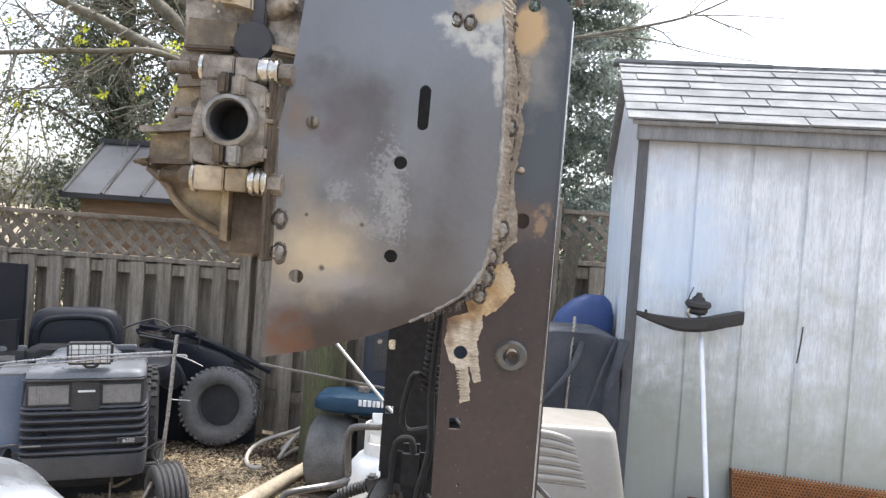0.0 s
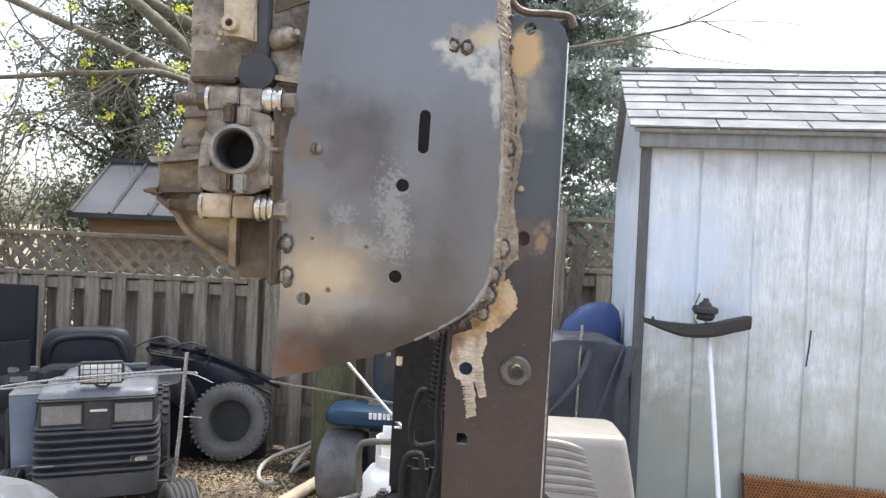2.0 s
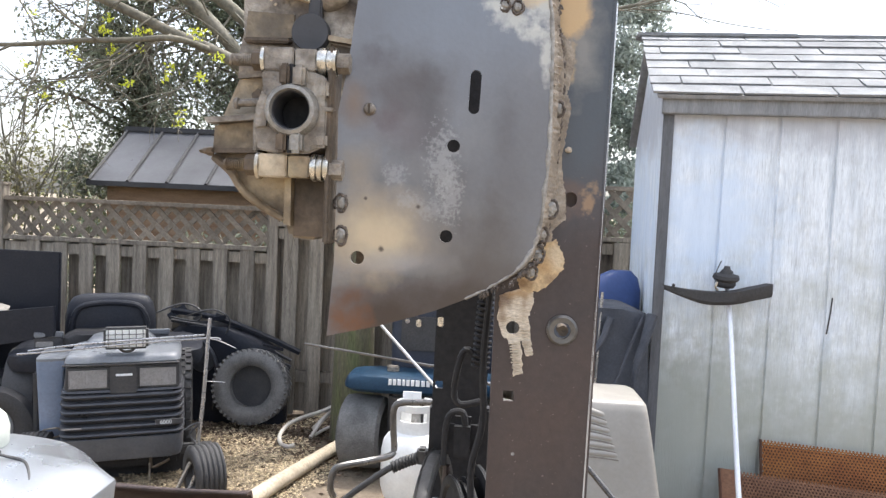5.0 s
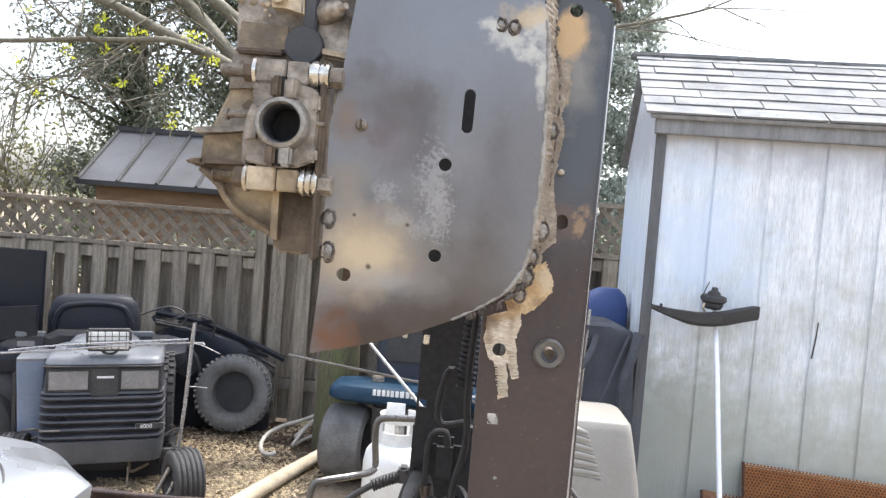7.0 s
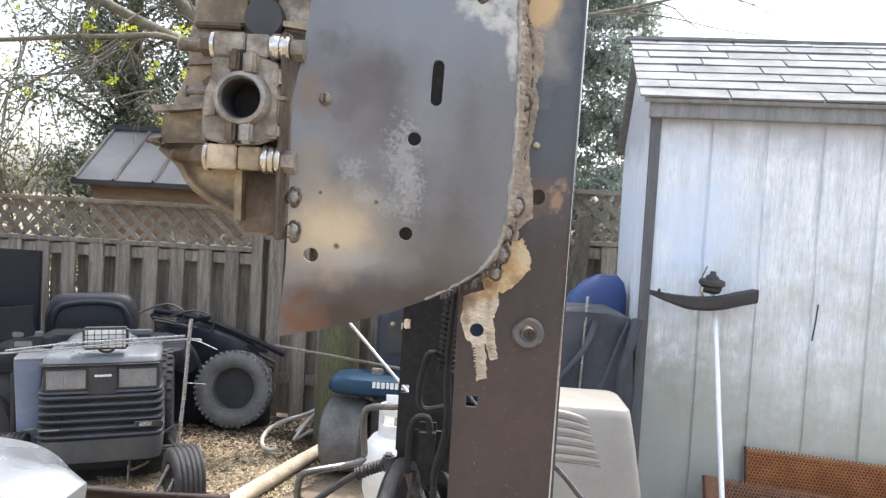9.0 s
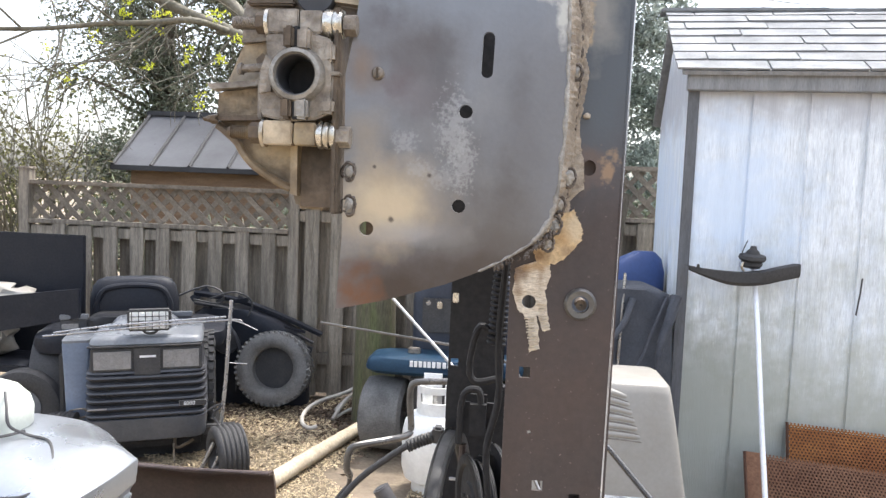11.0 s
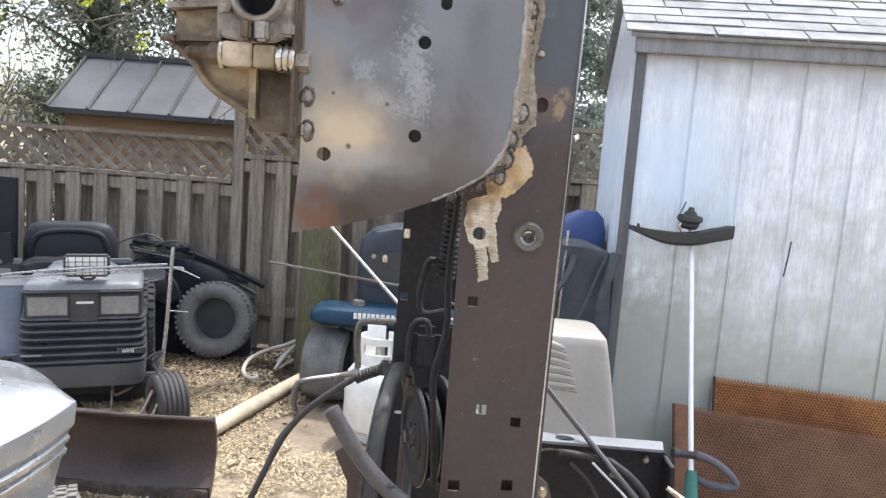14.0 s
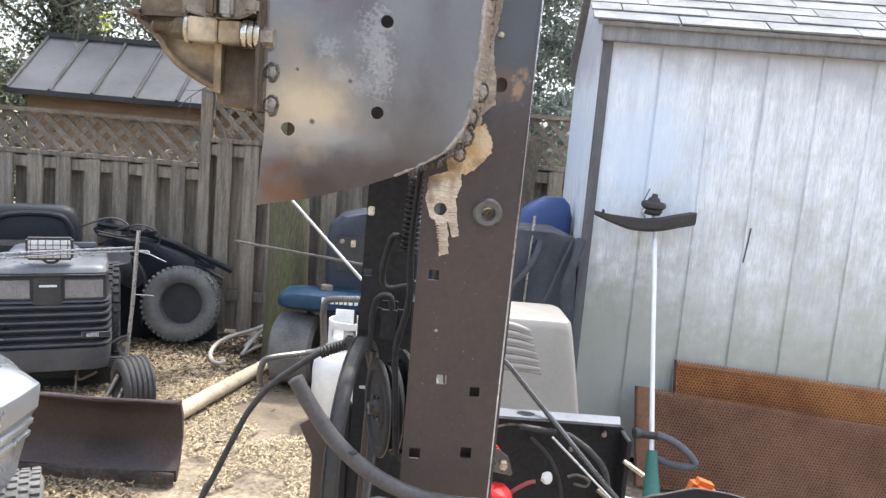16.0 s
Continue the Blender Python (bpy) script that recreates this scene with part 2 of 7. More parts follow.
M["bedblack"] = mat("dark_navy_trailer_steel", (0.014, 0.016, 0.023), (0.022, 0.023, 0.028), 0.5, large=5, fine=90, grain=0.25, bump=0.1)
# lighter and bluer than the grille: the skirt's sheen is in the base colour
M["skirt"] = mat("slate_plastic_sheen", (0.085, 0.089, 0.10), (0.055, 0.058, 0.066), 0.4, large=5, fine=90, grain=0.15, bump=0.06)
M["litter"] = mat("dry_leaf_litter", (0.17, 0.12, 0.08), (0.085, 0.06, 0.042), 0.9, large=2, fine=60, island=0.6)
M["tarp"] = mat("slate_cover_cloth", (0.062, 0.067, 0.08), (0.043, 0.047, 0.058), 0.8, large=6, fine=120, grain=0.2, bump=0.3)
M["bluetub"] = mat("blue_plastic", (0.03, 0.06, 0.18), (0.035, 0.07, 0.20), 0.5, large=6, fine=60, grain=0.1)
M["green"] = mat("dark_green_plastic", (0.03, 0.13, 0.11), (0.04, 0.15, 0.125), 0.5, large=9, fine=90, grain=0.15)
M["orange"] = mat("orange_plastic", (0.55, 0.13, 0.03), (0.42, 0.10, 0.03), 0.45, large=9, fine=90, grain=0.1)
M["redcap"] = mat("red_plastic", (0.55, 0.03, 0.03), (0.42, 0.02, 0.02), 0.25, large=9, fine=90, grain=0.1)
M["log"] = mat("peeled_log_wood", (0.43, 0.37, 0.28), (0.29, 0.24, 0.175), 0.85, large=4, fine=60, grain=0.25, bump=0.4)
M["bare"] = mat("ground_bare_steel", (0.62, 0.56, 0.47), (0.50, 0.42, 0.32), 0.45, 0.5, large=40, fine=260, grain=0.3, bump=0.4, stretch=(1, 1, 4))
M["tan"] = mat("scorched_tan_steel", (0.50, 0.36, 0.20), (0.56, 0.43, 0.27), 0.6, 0.3, large=40, fine=260, grain=0.25, bump=0.3)
M["letter"] = mat("pale_lettering", (0.75, 0.75, 0.75), (0.65, 0.65, 0.65), 0.5, large=30, fine=100, grain=0.05)

for _k in ("pitch", "bedblack", "roofdark", "navy"):
    M[_k].node_tree.nodes["Principled BSDF"].inputs["Specular IOR Level"].default_value = 0.2

# thin leaves let light through
for _k in ("leaf", "needle", "pale", "bloom"):
    _m = M[_k]
    _n, _l = tree_of(_m)
    _bs, _o = _n["Principled BSDF"], _n["Material Output"]
    _t, _x = _n.new("ShaderNodeBsdfTranslucent"), _n.new("ShaderNodeMixShader")
    _l.new(_bs.inputs["Base Color"].links[0].from_socket, _t.inputs["Color"])
    _x.inputs[0].default_value = 0.45
    _l.new(_bs.outputs[0], _x.inputs[1])
    _l.new(_t.outputs[0], _x.inputs[2])
    _l.new(_x.outputs[0], _o.inputs["Surface"])

# siding tones, then heat marks and stains of the welded plate and the rail
W_ = M["siding"]
old_ = W_.node_tree.nodes["Principled BSDF"].inputs["Base Color"].links[0].from_socket
old_ = mix_in(W_, old_, (0.40, 0.42, 0.45), ranged(W_, noise_of(W_, 16, 6.0, (9, 9, 0.8), 0.7), 0.53, 0.72, 0.0, 0.7))
old_ = mix_in(W_, old_, (0.90, 0.93, 0.97), ranged(W_, noise_of(W_, 22, 6.0, (7, 7, 1.0), 0.7), 0.56, 0.74, 0.0, 0.6))
W_.node_tree.links.new(old_, W_.node_tree.nodes["Principled BSDF"].inputs["Base Color"])
# siding greyer along the top and low down, with a bluer patch at left
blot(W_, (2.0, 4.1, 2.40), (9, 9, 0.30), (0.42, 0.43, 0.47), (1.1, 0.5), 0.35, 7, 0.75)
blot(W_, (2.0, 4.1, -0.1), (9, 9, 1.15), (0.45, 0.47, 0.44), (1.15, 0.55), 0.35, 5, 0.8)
blot(W_, (0.92, 4.1, 0.60), (0.42, 9, 0.50), (0.29, 0.30, 0.235), (1.3, 0.1), 0.9, 13, 0.6)
blot(W_, (1.9, 4.1, 0.62), (1.6, 9, 0.22), (0.33, 0.33, 0.27), (1.3, 0.1), 0.9, 11, 0.5)
blot(W_, (0.9, 4.1, 0.45), (0.5, 9, 0.6), (0.38, 0.40, 0.36), (1.2, 0.4), 0.5, 8, 0.7)
blot(W_, (1.0, 4.1, 1.75), (0.35, 9, 0.45), (0.62, 0.72, 0.86), (1.2, 0.3), 0.5, 8, 0.8)
P_ = M["plate"]
old_ = P_.node_tree.nodes["Principled BSDF"].inputs["Base Color"].links[0].from_socket
old_ = mix_in(P_, old_, (0.115, 0.10, 0.095), ranged(P_, noise_of(P_, 11, 3.0, (1.6, 1, 0.8), 0.5), 0.50, 0.72, 0.0, 0.6))
old_ = mix_in(P_, old_, (0.24, 0.235, 0.235), ranged(P_, noise_of(P_, 17, 4.0, (1, 1, 0.7), 0.55), 0.56, 0.75, 0.0, 0.5))
P_.node_tree.links.new(old_, P_.node_tree.nodes["Principled BSDF"].inputs["Base Color"])
for cx_, cz_, rx_, rz_, col_, wob_, sc_, st_ in (
        (-0.19, 2.02, 0.16, 0.10, (0.20, 0.215, 0.24), 0.3, 8, 0.7),
        (-0.245, 1.885, 0.06, 0.05, (0.105, 0.09, 0.088), 0.5, 22, 0.75),
        (-0.215, 1.865, 0.014, 0.05, (0.095, 0.09, 0.09), 0.4, 30, 0.7),
        (-0.12, 1.80, 0.045, 0.12, (0.125, 0.117, 0.118), 0.4, 14, 0.6),
        (-0.255, 1.845, 0.04, 0.02, (0.17, 0.145, 0.15), 0.5, 25, 0.6),
        (-0.25, 1.630, 0.10, 0.045, (0.062, 0.046, 0.037), 0.35, 16, 0.9),
        (-0.16, 1.655, 0.08, 0.04, (0.066, 0.050, 0.041), 0.35, 16, 0.85),
        (-0.15, 1.70, 0.06, 0.05, (0.115, 0.10, 0.09), 0.4, 15, 0.7),
        (-0.275, 1.73, 0.07, 0.05, (0.46, 0.365, 0.245), 0.5, 20, 0.8),
        (-0.262, 1.715, 0.045, 0.03, (0.56, 0.47, 0.34), 0.6, 30, 0.6),
        (-0.235, 1.694, 0.05, 0.014, (0.34, 0.33, 0.33), 0.4, 25, 0.6),
        (-0.20, 1.715, 0.03, 0.04, (0.20, 0.19, 0.185), 0.4, 25, 0.6),
        (-0.302, 1.628, 0.026, 0.026, (0.17, 0.075, 0.034), 0.8, 40, 0.75),
        (-0.295, 1.652, 0.02, 0.014, (0.13, 0.07, 0.045), 0.5, 40, 0.8),
        (-0.297, 1.868, 0.018, 0.025, (0.20, 0.14, 0.10), 0.5, 30, 0.75),
        (-0.292, 1.80, 0.02, 0.03, (0.27, 0.22, 0.165), 0.5, 30, 0.6)):
    blot(P_, (cx_, 0.95, cz_), (rx_, 0.5, rz_), col_, (1.35, 0.15), wob_, sc_, st_)
for cx_, cz_, rx_, rz_, col_, st_ in ((-0.27, 1.93, 0.02, 0.012, (0.10, 0.088, 0.09), 0.6), (-0.225, 1.905, 0.02, 0.014, (0.10, 0.088, 0.086), 0.6), (-0.255, 1.86, 0.016, 0.012, (0.12, 0.09, 0.09), 0.6), (-0.125, 1.86, 0.012, 0.035, (0.125, 0.118, 0.118), 0.55), (-0.14, 1.75, 0.02, 0.03, (0.105, 0.094, 0.088), 0.5), (-0.225, 1.845, 0.03, 0.03, (0.135, 0.122, 0.128), 0.5), (-0.165, 1.845, 0.02, 0.03, (0.21, 0.205, 0.205), 0.5)):
    blot(P_, (cx_, 0.95, cz_), (rx_, 0.5, rz_), col_, (1.5, 0.2), 0.8, 55, st_)
# pale spatter drifts
for cx_, cz_, rx_, rz_, sc_, st_ in ((-0.197, 1.81, 0.018, 0.042, 260, 0.6), (-0.186, 1.775, 0.014, 0.035, 300, 0.6), (-0.25, 1.795, 0.014, 0.012, 240, 0.5), (-0.235, 1.765, 0.012, 0.01, 260, 0.45), (-0.205, 1.755, 0.02, 0.012, 280, 0.4)):
    blot(P_, (cx_, 0.95, cz_), (rx_, 0.5, rz_), (0.36, 0.355, 0.35), (1.1, 0.4), 1.0, sc_, st_ * 0.8)
# dark pits
for cx_, cz_, r_ in ((-0.262, 1.708, 0.0032), (-0.222, 1.758, 0.0025), (-0.281, 1.765, 0.002)):
    blot(P_, (cx_, 0.95, cz_), (r_, 0.5, r_), (0.06, 0.05, 0.045), (1.3, 0.4), 0.4, 200, 0.85)
# bright scraped metal by the upper plug welds
for cx_, cz_, rx_, rz_ in ((-0.118, 1.984, 0.024, 0.013), (-0.098, 1.969, 0.018, 0.010), (-0.143, 1.997, 0.016, 0.007), (-0.080, 1.945, 0.007, 0.032), (-0.088, 2.005, 0.018, 0.025)):
    blot(P_, (cx_, 0.98, cz_), (rx_, 0.5, rz_), (0.52, 0.49, 0.43), (1.3, 0.4), 0.55, 110, 0.75)
blot(P_, (-0.1, 0.98, 2.012), (0.03, 0.5, 0.014), (0.50, 0.37, 0.22), (1.2, 0.5), 0.6, 60, 0.7)
C_ = M["cast"]
for cx_, cz_, rx_, rz_, col_ in ((-0.45, 1.80, 0.03, 0.03, (0.09, 0.065, 0.045)), (-0.40, 1.745, 0.05, 0.02, (0.12, 0.085, 0.05)), (-0.385, 1.79, 0.03, 0.025, (0.44, 0.35, 0.21)), (-0.43, 1.86, 0.03, 0.02, (0.30, 0.27, 0.22)), (-0.41, 1.96, 0.03, 0.03, (0.12, 0.10, 0.075)), (-0.35, 2.02, 0.05, 0.03, (0.16, 0.13, 0.09))):
    blot(C_, (cx_, 0.94, cz_), (rx_, 0.5, rz_), col_, (1.3, 0.2), 0.6, 45, 0.8)
for cx_, cz_, rx_, rz_, col_, st_ in ((-0.093, 1.666, 0.012, 0.010, (0.20, 0.115, 0.055), 0.8), (-0.05, 1.702, 0.014, 0.016, (0.58, 0.48, 0.34), 0.7), (-0.07, 1.69, 0.012, 0.012, (0.44, 0.27, 0.12), 0.6), (-0.06, 1.675, 0.012, 0.006, (0.22, 0.14, 0.08), 0.6)):
    blot(M["tan"], (cx_, 1.03, cz_), (rx_, 0.5, rz_), col_, (1.3, 0.3), 0.6, 60, st_)
for cx_, cz_, rx_, rz_, col_, st_ in ((-0.118, 1.648, 0.014, 0.014, (0.16, 0.10, 0.065), 0.85), (-0.098, 1.655, 0.018, 0.007, (0.40, 0.26, 0.13), 0.8), (-0.09, 1.64, 0.006, 0.014, (0.27, 0.18, 0.11), 0.6), (-0.117, 1.625, 0.005, 0.012, (0.25, 0.17, 0.11), 0.6)):
    blot(M["bare"], (cx_, 1.03, cz_), (rx_, 0.5, rz_), col_, (1.3, 0.3), 0.6, 70, st_)
R_ = M["rail"]
old_ = R_.node_tree.nodes["Principled BSDF"].inputs["Base Color"].links[0].from_socket
old_ = mix_in(R_, old_, (0.20, 0.165, 0.14), ranged(R_, noise_of(R_, 260, 2.0, (1, 1, 1), 0.5), 0.70, 0.76, 0.0, 0.8))
old_ = mix_in(R_, old_, (0.035, 0.022, 0.018), ranged(R_, noise_of(R_, 9, 5.0, (2, 1, 0.5), 0.65), 0.52, 0.72, 0.0, 0.5))
R_.node_tree.links.new(old_, R_.node_tree.nodes["Principled BSDF"].inputs["Base Color"])
# upper rail bluer and lighter than the brown lower part
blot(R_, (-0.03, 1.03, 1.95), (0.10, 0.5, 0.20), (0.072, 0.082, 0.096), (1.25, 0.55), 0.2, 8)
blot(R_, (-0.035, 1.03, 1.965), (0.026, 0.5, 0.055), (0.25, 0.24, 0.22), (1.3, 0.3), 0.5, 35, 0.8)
blot(R_, (-0.050, 1.03, 2.005), (0.026, 0.5, 0.034), (0.52, 0.36, 0.19), (1.1, 0.7), 0.3, 40)
blot(R_, (-0.052, 1.03, 1.945), (0.012, 0.5, 0.026), (0.50, 0.36, 0.20), (1.1, 0.6), 0.5, 60, 0.85)
blot(R_, (-0.0385, 1.03, 1.776), (0.02, 0.5, 0.026), (0.12, 0.082, 0.066), (1.3, 0.5), 0.5, 60, 0.8)
blot(R_, (-0.0155, 1.03, 1.778), (0.009, 0.5, 0.022), (0.29, 0.19, 0.115), (1.2, 0.5), 0.9, 90, 0.85)


# bare soil patch, then ground darker and browner along the fence
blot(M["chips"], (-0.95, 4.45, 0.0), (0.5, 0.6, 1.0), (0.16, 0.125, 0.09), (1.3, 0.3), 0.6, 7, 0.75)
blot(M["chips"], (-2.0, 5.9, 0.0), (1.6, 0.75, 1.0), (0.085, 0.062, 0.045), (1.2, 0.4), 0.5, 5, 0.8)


# ---- building tools (plan units; part() brings them to metres) ----
def thing(name, label, category, at, group="", kind=""):
    ob = new(name)
    ob.location = Vector(at) * S
    ob.empty_display_size = 0.05
    return tagged(ob, label, category, group, kind)


def finish(me, material, smooth):
    me.materials.append(material)
    if smooth:
        me.set_sharp_from_angle(angle=radians(smooth))
        for p in me.polygons:
            p.use_smooth = True


TURN = [None]  # the pose of the thing that is being built


def part(name, bm, material, parent, label="", smooth=35, turn=None):
    turn = turn if turn is not None else TURN[0]
    if turn is not None:
        bm.transform(turn)
    bmesh.ops.recalc_face_normals(bm, faces=bm.faces[:])
    bm.transform(Matrix.Scale(S, 4))
    me = bpy.data.meshes.new(name)
    bm.to_mesh(me)
    bm.free()
    finish(me, material, smooth)
    ob = new(name, me)
    if parent is not None:
        ob.parent = parent
        if parent.type == "EMPTY":
            ob.matrix_parent_inverse = Matrix.Translation(-parent.location)
    if label:
        ob["label"] = label
    return ob


def joined(name, verts, faces, material, parent, label="", kind="", smooth=0):
    me = bpy.data.meshes.new(name)
    me.from_pydata([tuple(c * S for c in v) for v in verts] if not isinstance(verts, np.ndarray) else (verts * S).tolist(), [], faces)
    finish(me, material, smooth)
    ob = new(name, me)
    if parent is not None:
        ob.parent = parent
        ob.matrix_parent_inverse = Matrix.Translation(-parent.location)
    return tagged(ob, label, kind=kind)


def B():
    return bmesh.new()


def box(bm, x0, x1, y0, y1, z0, z1, bev=0.004, turn=None):
    made = bmesh.ops.create_cube(bm, size=1)["verts"]
    m = Matrix.Translation(((x0 + x1) / 2, (y0 + y1) / 2, (z0 + z1) / 2)) @ Matrix.Diagonal((x1 - x0, y1 - y0, z1 - z0, 1))
    bmesh.ops.transform(bm, matrix=(turn @ m) if turn is not None else m, verts=made)
    if bev:
        edges = list({e for v in made for e in v.link_edges})
        bmesh.ops.bevel(bm, geom=edges, offset=bev, segments=2, affect="EDGES", clamp_overlap=True)
    return bm


def rod(bm, a, b, r, r2=None, n=14, caps=True):
    a, b = Vector(a), Vector(b)
    d = b - a
    m = Matrix.Translation((a + b) / 2) @ d.to_track_quat("Z", "Y").to_matrix().to_4x4()
    bmesh.ops.create_cone(bm, cap_ends=caps, segments=n, radius1=r, radius2=r if r2 is None else r2, depth=d.length, matrix=m)
    return bm


def smooth_path(pts, steps=6):
    pts = [Vector(p) for p in pts]
    out = []
    for i in range(len(pts) - 1):
        p0, p1, p2, p3 = pts[max(i - 1, 0)], pts[i], pts[i + 1], pts[min(i + 2, len(pts) - 1)]
        for k in range(steps):
            t = k / steps
            out.append(0.5 * ((2 * p1) + (p2 - p0) * t + (2 * p0 - 5 * p1 + 4 * p2 - p3) * t * t + (3 * p1 - p0 - 3 * p2 + p3) * t ** 3))
    return out + [pts[-1]]


def pipe(bm, pts, r, n=10, steps=6, radii=None, ridges=0.0):
    pts = smooth_path(pts, steps) if steps > 1 else [Vector(p) for p in pts]
    rings, up = [], Vector((0.13, 0.31, 0.94))
    for i, p in enumerate(pts):
        d = (pts[min(i + 1, len(pts) - 1)] - pts[max(i - 1, 0)]).normalized()
        u = d.cross(up).normalized()
        w = d.cross(u)
        f = i / max(1, len(pts) - 1)
        rr = r if radii is None else radii[0] + (radii[1] - radii[0]) * f
        rr *= 1 + ridges * (1 if i % 2 else -1)
        rings.append([bm.verts.new(p + (u * math.cos(2 * math.pi * k / n) + w * math.sin(2 * math.pi * k / n)) * rr) for k in range(n)])
    for a, b in zip(rings, rings[1:]):
        for k in range(n):
            bm.faces.new((a[k], a[(k + 1) % n], b[(k + 1) % n], b[k]))
    bm.faces.new(rings[0][::-1])
    bm.faces.new(rings[-1])
    return bm


def lathe(bm, prof, centre, axis, n=32, close=True):
    """Turned shape: (radius, height along the axis) pairs round the axis."""
    q = Vector(axis).to_track_quat("Z", "Y").to_matrix()
    rings = [[bm.verts.new(Vector(centre) + q @ Vector((r * math.cos(2 * math.pi * k / n), r * math.sin(2 * math.pi * k / n), h))) for k in range(n)] for r, h in prof]
    pairs = list(zip(rings, rings[1:])) + ([(rings[-1], rings[0])] if close else [])
    for a, b in pairs:
        for k in range(n):
            bm.faces.new((a[k], a[(k + 1) % n], b[(k + 1) % n], b[k]))
    return bm


def circle(cx, cz, r, n=20, sx=1.0):
    return [(cx + sx * r * math.cos(2 * math.pi * k / n), cz + r * math.sin(2 * math.pi * k / n)) for k in range(n)]


def square(cx, cz, h):
    return [(cx - h, cz - h), (cx + h, cz - h), (cx + h, cz + h), (cx - h, cz + h)]


def slab(bm, outline, depth_at, thick, holes=()):
    """A flat sheet in x and z with holes through it; depth_at(x, z) gives y of its near face."""
    edges = []
    for loop in (outline, *holes):
        vs = [bm.verts.new((x, 0, z)) for x, z in loop]
        edges += [bm.edges.new((vs[i], vs[(i + 1) % len(vs)])) for i in range(len(vs))]
    bmesh.ops.triangle_fill(bm, edges=edges, use_beauty=True, use_dissolve=False)
    front = bm.faces[:]
    ext = bmesh.ops.extrude_face_region(bm, geom=front)
    back = [g for g in ext["geom"] if isinstance(g, bmesh.types.BMVert)]
    bmesh.ops.translate(bm, verts=back, vec=(0, thick, 0))
    for v in bm.verts:
        v.co.y += depth_at(v.co.x, v.co.z)
    return bm


def blob(bm, p, r, squash=(1, 1, 1), sub=2, rough=0.2):
    made = bmesh.ops.create_icosphere(bm, subdivisions=sub, radius=1)["verts"]
    for v in made:
        k = 1 + rough * noise.noise(v.co * 1.7 + Vector(p) * 90)
        v.co = Vector(p) + Vector((v.co.x * r * squash[0] * k, v.co.y * r * squash[1] * k, v.co.z * r * squash[2] * k))
    return bm


def leaves(centres, spread, count, size, seed, flat=0.0, droop=0.0):
    """Vertices and faces of many small leaves about clump centres."""
    rng = np.random.default_rng(seed)
    c = np.asarray(centres, float)
    c = c[rng.integers(0, len(c), count)] + rng.normal(0, 1, (count, 3)) * np.asarray(spread)
    a = rng.normal(0, 1, (count, 3))
    a[:, 2] = a[:, 2] * (1 - flat) - droop
    a /= np.linalg.norm(a, axis=1)[:, None]
    b = np.cross(a, rng.normal(0, 1, (count, 3)))
    b /= np.linalg.norm(b, axis=1)[:, None]
    s = size * rng.uniform(0.6, 1.4, (count, 1))
    nrm = np.cross(a, b) * s * 0.25
    v = np.stack([c - a * s, c + b * s * 0.45 + nrm, c + a * s, c - b * s * 0.45 + nrm], 1).reshape(-1, 3)
    f = [(4 * i, 4 * i + 1, 4 * i + 2, 4 * i + 3) for i in range(count)]
    return v, f


